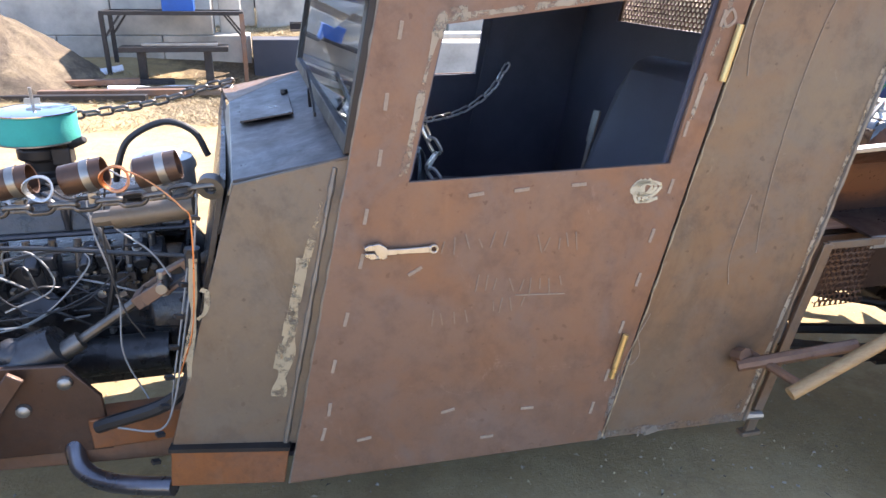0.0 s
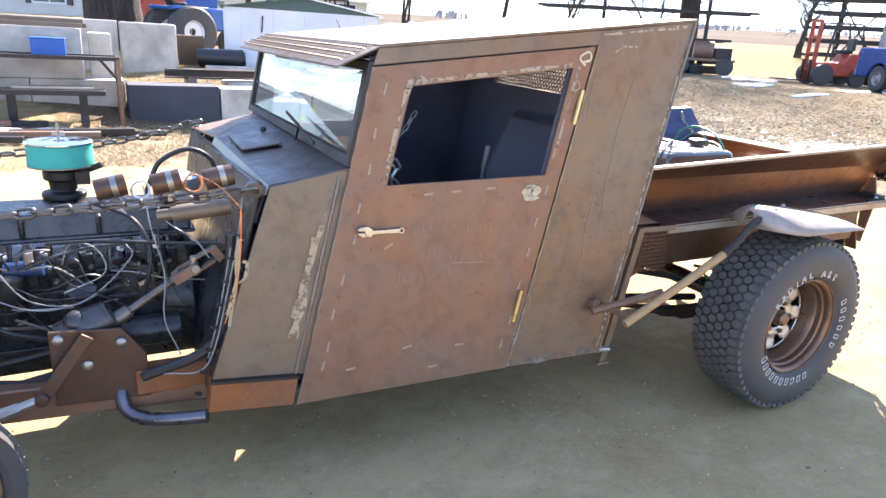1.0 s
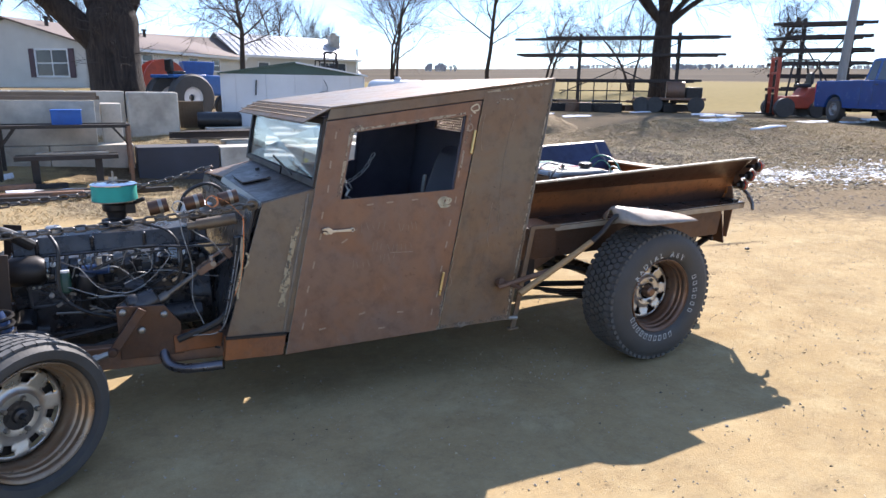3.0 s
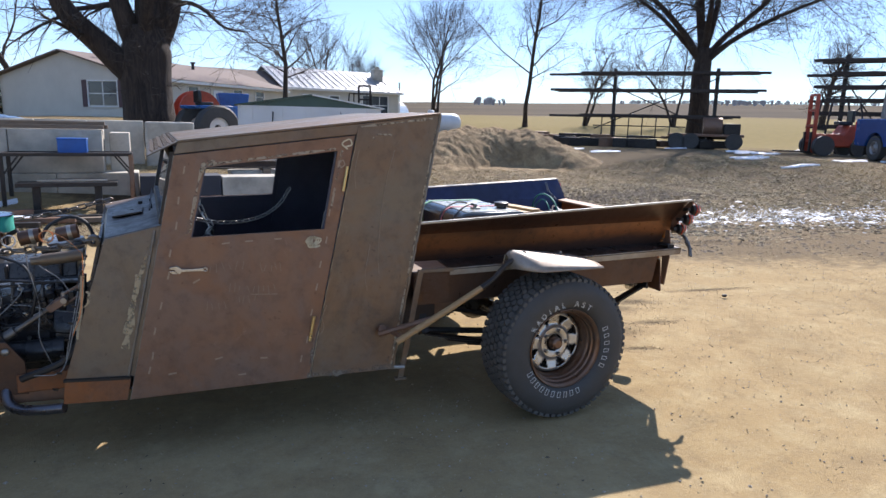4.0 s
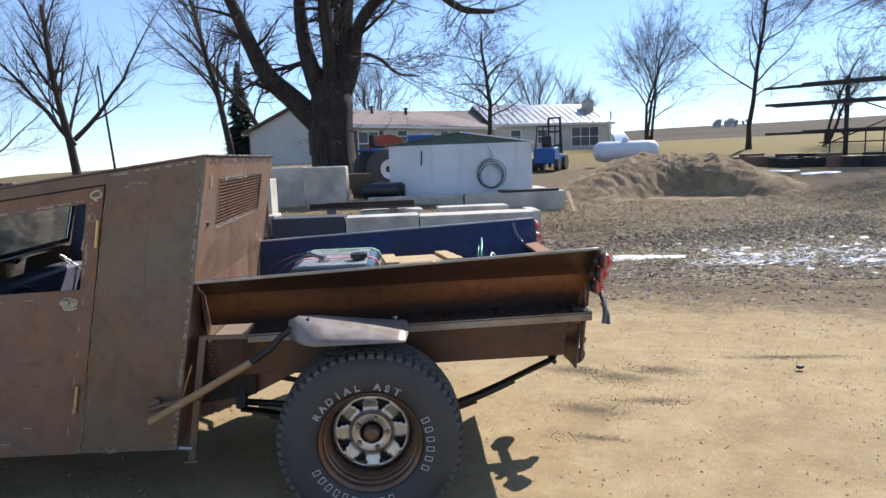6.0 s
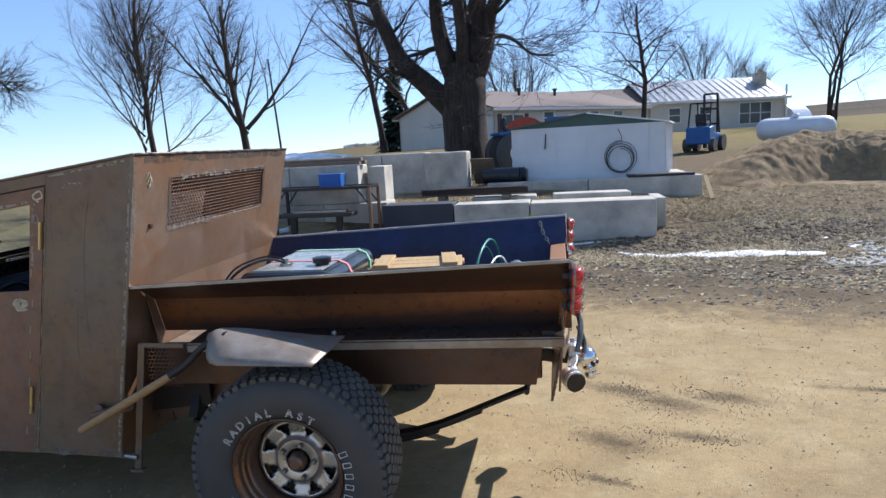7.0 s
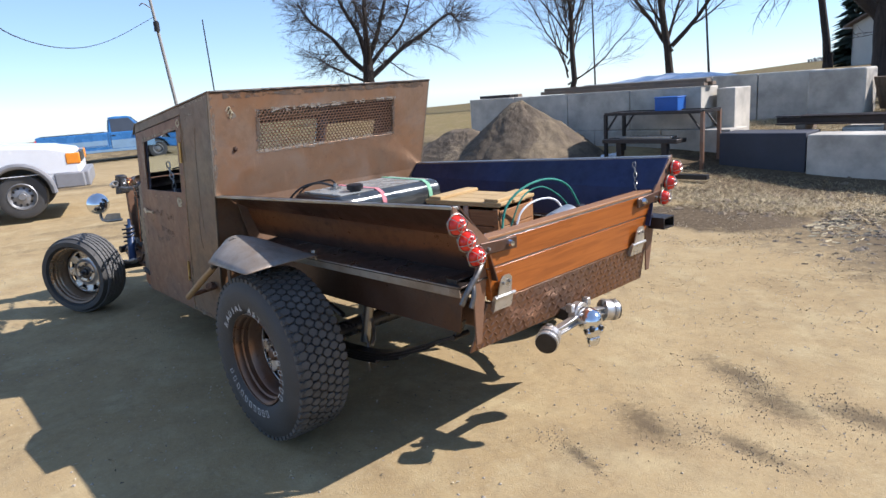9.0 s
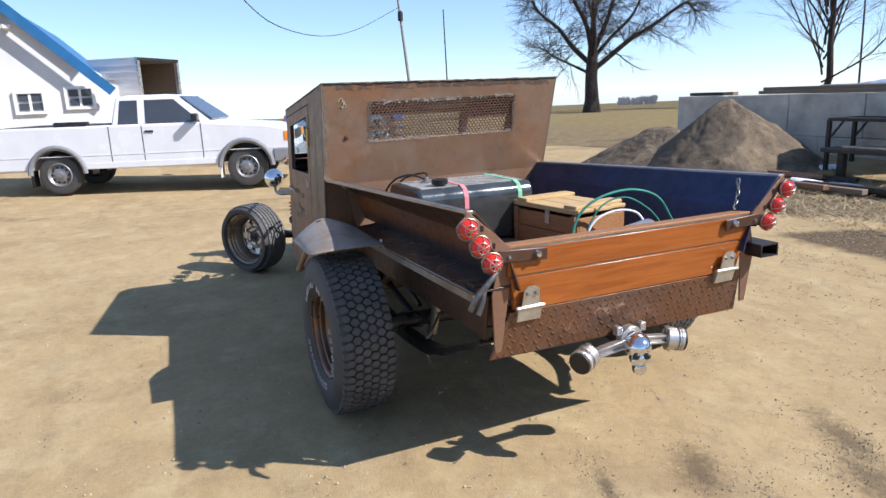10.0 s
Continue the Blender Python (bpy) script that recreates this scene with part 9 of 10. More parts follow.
ft = thing("fuel_tank", "dark glossy steel fuel tank strapped down in the truck bed", "fuel tank")
part("tank_body", rounded_box((-0.17, -0.19, 0.895), (0.44, 0.64, 0.295), 0.055), mat_paint("glossy_black_tank", (0.135, 0.142, 0.138), 0.17, 0.75, 0.3, 6, 0.05), ft, "dark glossy tank shell", 0.012)
# pale sheet on the top: the reflected sky is put into its colour
part("tank_top", Shape().box((-0.17, -0.19, 1.044), (0.32, 0.58, 0.004)), mat_paint("sky_pale_tank_top", (0.42, 0.43, 0.41), 0.28, 0.3, 0.3, 8), ft)
part("filler_cap", Shape().lathe([(0.030, 0), (0.030, 0.012), (0.042, 0.012), (0.042, 0.034), (0.030, 0.038), (0, 0.038)], (-0.05, -0.36, 1.045), (0, 0, 1), 20), BLACK, ft, "black filler cap")
part("sender", Shape().lathe([(0.030, 0), (0.030, 0.010), (0.012, 0.012), (0.010, 0.03), (0, 0.03)], (-0.22, -0.36, 1.046), (0, 0, 1), 16), BARE, ft)
for y, col in ((-0.26, (0.62, 0.22, 0.24)), (0.05, (0.22, 0.48, 0.30))):
    st_ = Shape()
    path = [(-0.395, y, 0.78), (-0.395, y, 0.99), (-0.375, y, 1.03), (-0.335, y, 1.0475), (-0.005, y, 1.0475), (0.035, y, 1.03), (0.053, y, 0.99), (0.053, y, 0.78)]
    for a, b in zip(path, path[1:]):
        st_.beam(a, b, 0.024, 0.003) if abs(a[2] - b[2]) < 0.01 else st_.beam(a, b, 0.024, 0.003, (1, 0, 0))
    part("strap", st_, mat_paint("webbing", col, 0.85), ft, "faded webbing strap")
part("fuel_line", Shape().tube(smooth_path([(-0.22, -0.36, 1.06), (-0.28, -0.42, 1.085), (-0.36, -0.47, 1.065), (-0.42, -0.50, 1.02), (-0.46, -0.52, 0.96)]), 0.006, 6).tube(smooth_path([(-0.22, -0.35, 1.065), (-0.32, -0.33, 1.085), (-0.44, -0.40, 1.05), (-0.50, -0.46, 0.97)]), 0.005, 6), BLACK_HOSE, ft)

crate = thing("wooden_crate", "reddish-brown wooden crate with an iron corner clip", "crate", pose(0.262, 0.20, 0.745, 0, 0, 8) @ Matrix.Diagonal((0.92, 0.95, 0.88, 1)))
for y in (-0.155, 0.155):
    for k in range(2):
        part("board", Shape().box((0, y, 0.049 + 0.094 * k), (0.50, 0.014, 0.090)), CRATE_WOOD, crate, "", 0.003)
for x in (-0.245, 0.245):
    for k in range(2):
        part("board", Shape().box((x, 0, 0.049 + 0.094 * k), (0.014, 0.30, 0.090)), CRATE_WOOD, crate, "", 0.003)
    for y in (-0.17, 0.17):
        part("corner_post", Shape().box((x * 0.93, y * 0.97, 0.098), (0.03, 0.020, 0.204)), CRATE_WOOD, crate, "", 0.003)
part("crate_bottom", Shape().box((0, 0, 0.006), (0.49, 0.30, 0.012)), CRATE_WOOD, crate)
part("clip", Shape().box((0.03, -0.166, 0.172), (0.034, 0.006, 0.075)).box((0.03, -0.150, 0.208), (0.034, 0.034, 0.004)), SILVER, crate, "bright metal clip")
lid = part("lid", Shape().box((0, 0, 0.212), (0.50, 0.335, 0.008)), PALE_WOOD, crate, "pale boarded crate lid", 0.002)
for k in range(3):
    part("board", Shape().box((0.012 * (k % 2), -0.112 + 0.112 * k, 0.225), (0.52, 0.106, 0.018)), PALE_WOOD, lid, "", 0.003)
for x in (-0.185, 0.185):
    part("cleat", Shape().box((x, 0.01, 0.243), (0.085, 0.34, 0.018), (0, 0, 3 if x > 0 else -2)), PALE_WOOD, lid, "", 0.003)
solid("loose_board", Shape().box((0, 0, 0), (0.32, 0.05, 0.03)), CRATE_WOOD, "short brown board leaning in the bed", "board", bevel=0.003, m=pose(0.72, -0.42, 0.775, 0, 0, 70))
solid("white_carton", rounded_box((0, 0, 0.05), (0.17, 0.10, 0.10), 0.008), WHITE_TRIM, "small white carton lying in the bed beside the crate", "carton", bevel=0.003, m=pose(0.66, -0.06, 0.745, 0, 0, 62))
solid("white_carton", rounded_box((0, 0, 0.025), (0.20, 0.07, 0.05), 0.006), WHITE_TRIM, "flat white carton lying in the bed by the tailgate", "carton", bevel=0.003, m=pose(0.84, 0.02, 0.745, 0, 0, 80))
mot = thing("pump_motor", "small bright metal electric motor in the bed", "motor", pose(0.78, 0.22, 0.745, 0, 0, 25))
part("casing", Shape().lathe([(0, -0.09), (0.05, -0.09), (0.065, -0.07), (0.065, 0.06), (0.05, 0.08), (0.02, 0.085), (0.02, 0.13), (0, 0.13)], (0, 0, 0.115), (0.4, 1.0, 0.15), 22), SILVER, mot, "ribbed alloy casing")
part("base", Shape().box((0, 0, 0.03), (0.16, 0.14, 0.06)), BLACK, mot, "", 0.006)
part("knob", Shape().lathe([(0, 0.05), (0.03, 0.045), (0.035, 0.0), (0, 0)], (0.05, 0.12, 0.135), (0.4, 1.0, 0.15), 14), BLACK, mot)
for pts, r, mt, lab in ((((0.60, -0.02, 0.80), (0.60, 0.02, 0.94), (0.62, 0.12, 1.02), (0.64, 0.28, 1.045), (0.66, 0.42, 1.00), (0.68, 0.50, 0.88)), 0.006, GREEN_HOSE, "green garden hose looping over the bed load"),
                        (((0.66, 0.00, 0.80), (0.66, 0.06, 0.92), (0.68, 0.16, 0.965), (0.71, 0.26, 0.95), (0.75, 0.30, 0.86)), 0.005, WHITE_TRIM, "white hose looping in the bed"),
                        (((0.58, 0.06, 0.82), (0.60, 0.14, 0.97), (0.62, 0.26, 1.01), (0.64, 0.38, 0.95), (0.66, 0.46, 0.86)), 0.004, GREEN_HOSE, "thin dark green cable looping in the bed")):
    solid("hose", Shape().tube(smooth_path(pts, 8), r, 8), mt, lab, "hose")

# ---- chalk, scars and tack welds on the near side ----
door_ob = next(o for o in truck.children if o.name == "door")
rs = random.Random(23)
tack = Shape().box((0, 0, 0), (0.0075, 0.0016, 0.034)).mesh("tack_mark")
tack.materials.append(CHALK_FAINT)


def door_edge(z):
    k = (z - 0.303) / (1.384 - 0.303)
    return -2.077 + 0.231 * k, -1.292 + 0.234 * (z - 0.303) / 1.167


for k in range(9):
    z = 0.40 + 0.115 * k
    a, b = door_edge(z)
    for x in (a + 0.055, b - 0.045):
        o = part("tack_mark", tack, CHALK_FAINT, door_ob)
        o.matrix_basis = pose(x + rs.uniform(-.01, .01), yl(x) - 0.0012, z + rs.uniform(-.03, .03), 0, 12 + rs.uniform(-4, 4), 0)
for x, z, ry in ((-1.90, 0.40, 84), (-1.70, 0.45, 80), (-1.50, 0.43, 95), (-1.65, 0.985, 84), (-1.42, 0.995, 88), (-1.78, 0.82, 60), (-1.55, 0.99, 86), (-1.60, 0.36, 90)):
    o = part("tack_mark", tack, CHALK_FAINT, door_ob)
    o.matrix_basis = pose(x, yl(x) - 0.0012, z, 0, ry, 0)


def scrawl(pts, r, mt, lab, parent=door_ob, n=5):
    p = smooth_path([(x, yl(x) - 0.0012, z) for x, z in pts], n)
    s = Shape()
    for a, b in zip(p, p[1:]):
        s.beam(a, b, 0.0016, r * 2, (0, 0, 1))
    return part("chalk_mark", s, mt, parent, lab)


for dx in (0, 0.012, -0.010):
    scrawl([(-1.262 + dx, 1.000), (-1.285 + dx, 0.975), (-1.255 + dx, 0.962), (-1.235 + dx, 0.985), (-1.275 + dx, 0.992), (-1.270 + dx, 0.950), (-1.240 + dx, 0.955)], 0.0035, WIRE_CHALK, "pale yellow chalk scribble")
scrawl([(-1.095, 1.405), (-1.120, 1.43), (-1.085, 1.45), (-1.075, 1.425), (-1.11, 1.415)], 0.0035, WIRE_CHALK, "chalk scribble at the window corner")
scrawl([(-1.135, 1.335), (-1.120, 1.355), (-1.108, 1.335), (-1.125, 1.320), (-1.135, 1.335)], 0.003, CHALK_FAINT, "chalk ring")
# unreadable hand-chalked lines
for x0, x1, z in ((-1.72, -1.56, 0.875), (-1.50, -1.40, 0.865), (-1.64, -1.58, 0.775), (-1.56, -1.44, 0.765), (-1.60, -1.52, 0.72), (-1.74, -1.66, 0.70)):
    x = x0
    while x < x1:
        o = part("chalk_bar", Shape().box((0, 0, 0), (0.0030, 0.0014, rs.uniform(0.022, 0.046))), CHALK_TEXT, door_ob)
        o.matrix_basis = pose(x, yl(x) - 0.0011, z + rs.uniform(-.006, .006), 0, rs.uniform(-25, 25), 0)
        x += rs.uniform(0.016, 0.030)
scrawl([(-1.55, 0.742), (-1.43, 0.735)], 0.0014, CHALK_FAINT, "")
# pale scale scars on the cowl side and quarter panel
cowl_side = next(o for o in truck.children if o.name == "cowl_side")


def scar(pts, w, mt, parent, off, lab=""):
    """A worn smear along a line on the near side, as one strip of uneven width."""
    p = smooth_path(pts, 10)
    s, prev = Shape(), None
    for i, q in enumerate(p):
        d = (p[min(i + 1, len(p) - 1)] - p[max(i - 1, 0)]).normalized()
        o = Vector((-d.z, 0, d.x)) if abs(d.y) < 0.9 else Vector((0, 0, 1))
        ww = w * (0.75 + 0.9 * noise.noise((q.x * 21, q.z * 21, w * 90)) + 0.35)
        c = q + Vector((0, off, 0))
        cur = (c - o * ww, c + o * ww)
        if prev:
            s.add([prev[0], cur[0], cur[1], prev[1]], [(0, 1, 2, 3)])
        prev = cur
    part("scale_scar", s, mt, parent, lab)


for pts, w in ((((-2.255, 0.86), (-2.262, 0.80), (-2.27, 0.72), (-2.285, 0.66), (-2.30, 0.62)), 0.006), (((-2.248, 0.79), (-2.235, 0.78), (-2.243, 0.74), (-2.262, 0.72)), 0.004), (((-2.275, 0.70), (-2.285, 0.64), (-2.295, 0.57)), 0.005),
               (((-1.985, 0.98), (-2.005, 0.93), (-2.028, 0.86), (-2.045, 0.80)), 0.007), (((-2.035, 0.86), (-2.052, 0.78), (-2.070, 0.70), (-2.088, 0.62), (-2.110, 0.53)), 0.012), (((-2.052, 0.80), (-2.066, 0.74), (-2.080, 0.68)), 0.010), (((-2.085, 0.66), (-2.10, 0.62), (-2.11, 0.60)), 0.008)):
    scar([(x + 0.024, cowl_y(x + 0.024, z), z) for x, z in pts], w, YELLOW_SCALE, cowl_side, -0.003, "yellowed scale patch")
# ground edges round the window hole
for pts, w in ((((-1.806, 1.03), (-1.782, 1.13), (-1.760, 1.23), (-1.735, 1.325)), 0.006), (((-1.735, 1.332), (-1.60, 1.349), (-1.48, 1.364), (-1.30, 1.387), (-1.15, 1.406)), 0.0045), (((-1.74, 1.30), (-1.722, 1.338), (-1.68, 1.343)), 0.009), (((-1.12, 1.40), (-1.132, 1.33), (-1.150, 1.26)), 0.005), (((-1.155, 1.22), (-1.175, 1.13)), 0.004)):
    scar([(x, yl(x), z) for x, z in pts], w, TAN_SMEAR, door_ob, -0.0013, "pale ground edge of the window hole")
# pale rod line down the door's rear gap and run marks on the skin
gap_ = [L(-1.046 - 0.240 * k / 46 + rs.uniform(-.0018, .0018), 1.478 - 1.165 * k / 46, -0.001) for k in range(47)]
part("weld_line", Shape().tube(gap_, [rs.choice((0.0008, 0.0012, 0.0018, 0.0030)) for _ in gap_], 5), GAP_WELD, truck, "pale tack-weld line down the door gap")
rear_ = [L(-0.866 + 0.229 * k / 60 + rs.uniform(-.002, .002), 0.31 + 1.255 * k / 60, -0.001) for k in range(61)]
part("weld_line", Shape().tube(rear_, [rs.choice((0.002, 0.003, 0.005, 0.006)) for _ in rear_], 6), WELD, truck, "lumpy weld bead on the cab corner")
quarter = next(o for o in truck.children if o.name == "cab_side")
for pts in (((-1.20, 0.66), (-1.235, 0.58), (-1.262, 0.50), (-1.268, 0.44)), ((-1.225, 0.60), (-1.215, 0.55), (-1.235, 0.52), (-1.25, 0.54)), ((-0.865, 1.40), (-0.90, 1.28), (-0.93, 1.10), (-0.945, 0.90), (-0.94, 0.80)), ((-0.985, 0.95), (-1.01, 0.80), (-1.00, 0.72)), ((-1.04, 1.40), (-1.06, 1.30), (-1.055, 1.22))):
    scrawl(pts, 0.0008, CHALK_FAINT, "thin pale scratch", quarter)
for pts, w in ((((-1.30, 0.316), (-1.15, 0.312), (-1.0, 0.316), (-0.88, 0.312)), 0.010), (((-0.90, 0.34), (-0.86, 0.42), (-0.845, 0.5)), 0.010), (((-1.285, 0.36), (-1.265, 0.46), (-1.24, 0.56)), 0.007)):
    scar([(x, yl(x), z) for x, z in pts], w, GREY_SMEAR, quarter, -0.0012, "pale ground-down weld")
for pts, w in ((((-0.876, 0.32), (-0.83, 0.58), (-0.775, 0.86), (-0.715, 1.18), (-0.655, 1.50)), 0.005), (((-1.03, 1.508), (-0.90, 1.525), (-0.78, 1.540), (-0.66, 1.556)), 0.004), (((-0.98, 1.44), (-0.95, 1.47), (-0.88, 1.475)), 0.005)):
    scar([(x, yl(x), z) for x, z in pts], w, TAN_SMEAR, quarter, -0.0014, "pale scratched scale")
back = next(o for o in truck.children if o.name == "cab_back")
part("weld_spot", Shape().lathe([(0, 0.012), (0.010, 0.010), (0.014, 0)], (rear_x(1.28), -0.645, 1.28), (1, 0, 0), 8), CUP, back)
for pts, w, mt in ((((-0.765, 1.55), (-0.762, 1.4), (-0.765, 1.25), (-0.762, 1.10)), 0.012, GREY_SMEAR), (((-0.66, 1.50), (-0.655, 1.465), (-0.645, 1.44)), 0.016, GREY_SMEAR), (((-0.70, 1.555), (-0.3, 1.553), (0.2, 1.556), (0.68, 1.553)), 0.012, BURN_SMEAR),
                   ):
    p_ = smooth_path([(rear_x(z) + 0.0018, y, z) for y, z in pts], 10)
    s_, prev = Shape(), None
    for i, q in enumerate(p_):
        d = (p_[min(i + 1, len(p_) - 1)] - p_[max(i - 1, 0)]).normalized()
        o = Vector((0.183 * d.y, -d.z, d.y)).normalized() * w * (1.05 + 0.9 * noise.noise((q.y * 19, q.z * 19, w * 70)))
        cur = (q - o, q + o)
        if prev:
            s_.add([prev[0], cur[0], cur[1], prev[1]], [(0, 1, 2, 3)])
        prev = cur
    part("heat_mark" if mt is BURN_SMEAR else "weld_smear", s_, mt, back)
for pts in (((-0.690, 1.478), (-0.672, 1.500), (-0.660, 1.470), (-0.668, 1.440)), ((-0.680, 1.462), (-0.664, 1.486), (-0.650, 1.462)), ((-0.676, 1.452), (-0.656, 1.448))):
    p_ = smooth_path([(rear_x(z) + 0.0016, y, z) for y, z in pts], 5)
    sm = Shape()
    for a, b in zip(p_, p_[1:]):
        sm.beam(a, b, 0.002, 0.010, (1, 0, 0))
    part("chalk_mark", sm, WIRE_CHALK, back, "pale chalk mark")
seam_ = [Vector((rear_x(1.574) + 0.004, -0.77 + 1.50 * k / 60, 1.577 + rs.uniform(-.003, .003))) for k in range(61)]
part("weld_line", Shape().tube(seam_, [rs.uniform(0.002, 0.006) for _ in seam_], 6), DARK_METAL, truck, "dark weld bead along the roof's rear edge")

# ---- ground litter ----
def scatter(name, label, category, mt, count, place, make, seed):
    s, r = Shape(), random.Random(seed)
    for _ in range(count):
        x, y = place(r)
        make(s, r, x, y, surface_z(x, y))
    return tagged(solid(name, fast_mesh(name, s), mt, label, category, "stuff"))


def pebble(s, r, x, y, z):
    k = r.uniform(0.0025, 0.008) * (1.6 if r.random() < 0.05 else 1)
    n = len(s.v)
    for a, b, c in ((1, 0, 0), (-1, 0, 0), (0, 1, 0), (0, -1, 0), (0, 0, 1), (0, 0, -1)):
        s.v.append((x + a * k * r.uniform(0.7, 1.3), y + b * k * r.uniform(0.7, 1.3), z + 0.002 + c * k * 0.6))
    s.f += [(n + i, n + j, n + q) for i, j, q in ((0, 2, 4), (2, 1, 4), (1, 3, 4), (3, 0, 4), (2, 0, 5), (1, 2, 5), (3, 1, 5), (0, 3, 5))]


def blade(s, r, x, y, z):
    for _ in range(5):
        h, a, w = r.uniform(0.012, 0.07), r.uniform(0, 6.28), r.uniform(0.003, 0.007)
        bx, by = x + r.gauss(0, 0.03), y + r.gauss(0, 0.03)
        lx, ly = r.gauss(0, 0.12), r.gauss(0, 0.12)
        n = len(s.v)
        s.v += [(bx - w * math.cos(a), by - w * math.sin(a), z - 0.01), (bx + w * math.cos(a), by + w * math.sin(a), z - 0.01), (bx + lx, by + ly, z + h)]
        s.f.append((n, n + 1, n + 2))


def clod(s, r, x, y, z):
    k = r.uniform(0.02, 0.06)
    n = len(s.v)
    m = 6
    s.v += [(x, y, z + k * 0.8)] + [(x + k * r.uniform(0.7, 1.3) * math.cos(t), y + k * r.uniform(0.7, 1.3) * math.sin(t), z + k * r.uniform(0.1, 0.5)) for t in [6.283 * i / m for i in range(m)]] + [(x + 1.3 * k * math.cos(t), y + 1.3 * k * math.sin(t), z - 0.02) for t in [6.283 * i / m for i in range(m)]]
    for i in range(m):
        j = (i + 1) % m
        s.f += [(n, n + 1 + i, n + 1 + j), (n + 1 + i, n + 1 + m + i, n + 1 + m + j, n + 1 + j)]


scatter("pebbles", "small stones strewn over the packed earth", "gravel", STONE, 9000, lambda r: (r.uniform(-6, 8), -4.5 + 11 * r.random() ** 0.9), pebble, 1)
scatter("dry_grass", "dry straw grass on the bank above the wall", "grass", WEED, 16000, lambda r: (r.uniform(-8, 4.6), r.uniform(9.1, 16.5)), blade, 2)
scatter("dry_grass", "dry trampled grass on the yard's far side", "grass", WEED, 15000, lambda r: ((lambda x: (x, r.uniform(5.6 - 0.14 * x, 13)))(r.uniform(3.2, 17))), blade, 3)
scatter("dry_grass", "sparse dry grass before the wall", "grass", WEED, 5200, lambda r: (r.uniform(-5, 4.0), r.uniform(4.9, 8.2)), blade, 4)
scatter("mud_clods", "dark clods of churned mud by the wall's end", "mud", mat_paint("mud_clod", (0.11, 0.080, 0.050), 0.95, 0, 0.4, 8, 0.6), 1500, lambda r: ((lambda x: (x, r.gauss(7.4, 0.5)))(r.uniform(1.6, 9))), clod, 5)
scatter("mud_clods", "trampled crumbs of earth on the yard", "mud", mat_paint("earth_crumb", (0.17, 0.135, 0.098), 0.95, 0, 0.4, 8, 0.6), 4200, lambda r: ((lambda x: (x, r.uniform(3.2 - 0.35 * (x - 1.5), 7.6)))(r.uniform(0.4, 7.5))), lambda s, r, x, y, z: clod(s, r, x, y, z - 0.030), 66)
scatter("mud_clods", "small clods of earth on the rough yard", "mud", mat_paint("earth_clod", (0.22, 0.163, 0.105), 0.95, 0, 0.4, 8, 0.6), 1500, lambda r: (r.uniform(-1, 14), r.uniform(4.6, 12)), lambda s, r, x, y, z: clod(s, r, x, y, z - 0.012), 6)


def flake(s, r, x, y, z):
    """A flat scrap of straw, bark or crust lying on the ground."""
    ln, w, a = r.uniform(0.003, 0.013), r.uniform(0.0015, 0.0045), r.uniform(0, 6.28)
    c, d = math.cos(a), math.sin(a)
    n = len(s.v)
    for u, v, h in ((-ln, 0, 0), (-0.2 * ln, w, 0.006), (ln, 0.3 * w, 0.002), (0.1 * ln, -w, 0.004)):
        s.v.append((x + u * c - v * d, y + u * d + v * c, z + 0.003 + h * r.uniform(0.3, 1.4)))
    s.f.append((n, n + 1, n + 2, n + 3))


def crust(s, r, x, y, z):
    """A small patch of refrozen snow."""
    k, n, m = r.uniform(0.008, 0.045) * (1 + 1.6 * (r.random() < 0.06)), len(s.v), 7
    a0 = r.uniform(0, 6.28)
    for i in range(m):
        a = a0 + 6.283 * i / m
        rr = k * r.uniform(0.45, 1.1)
        s.v.append((x + 1.6 * rr * math.cos(a), y + rr * math.sin(a), z - 0.002))
    s.v.append((x, y, z + 0.012 + 0.08 * k))
    s.f += [(n + i, n + (i + 1) % m, n + m) for i in range(m)]


def yard(r):
    """Litter lies thicker away from the wheel tracks."""
    while True:
        x, y = r.uniform(-2.5, 9.0), r.uniform(-3.0, 8.0)
        k = 0.04 + 0.96 * step(0.8, 5.0, y + 0.25 * (x - 1.5))
        if r.random() < k * step(0.42, 0.72, 0.5 + 0.5 * noise.noise((x * 2.2, y * 2.2, 5))) + 0.006:
            return x, y


scatter("ground_litter", "dark scraps of bark and crust strewn over the yard", "litter", mat_paint("dark_litter", (0.115, 0.092, 0.068), 0.95, 0, 0.4, 9, 0.2), 15000, yard, flake, 61)
scatter("ground_litter", "pale bits of straw strewn over the yard", "litter", mat_paint("pale_straw", (0.50, 0.42, 0.29), 0.9, 0, 0.3, 9, 0.2), 14000, yard, flake, 62)
def rough_yard(r):
    """The rough far half of the yard, before the wall and the heap."""
    while True:
        x, y = r.uniform(0.5, 13.0), r.uniform(2.6, 9.5)
        if r.random() < step(2.6, 5.2, y + 0.22 * (x - 3)) * (0.25 + 0.75 * step(0.40, 0.62, 0.5 + 0.5 * noise.noise((x * 1.1, y * 2.4, 15)))):
            return x, y


def straw(s, r, x, y, z):
    """A trodden straw or bark strip lying almost flat."""
    ln, w, a = r.uniform(0.012, 0.048), r.uniform(0.003, 0.009), r.gauss(0.2, 0.8)
    c, d = math.cos(a), math.sin(a)
    n = len(s.v)
    for u, v, h in ((-ln, -w, 0.0), (-0.8 * ln, w, 0.008), (ln, 0.6 * w, 0.010), (0.9 * ln, -w, 0.001)):
        s.v.append((x + u * c - v * d, y + u * d + v * c, z + 0.003 + h * r.uniform(0.2, 1.5)))
    s.f.append((n, n + 1, n + 2, n + 3))


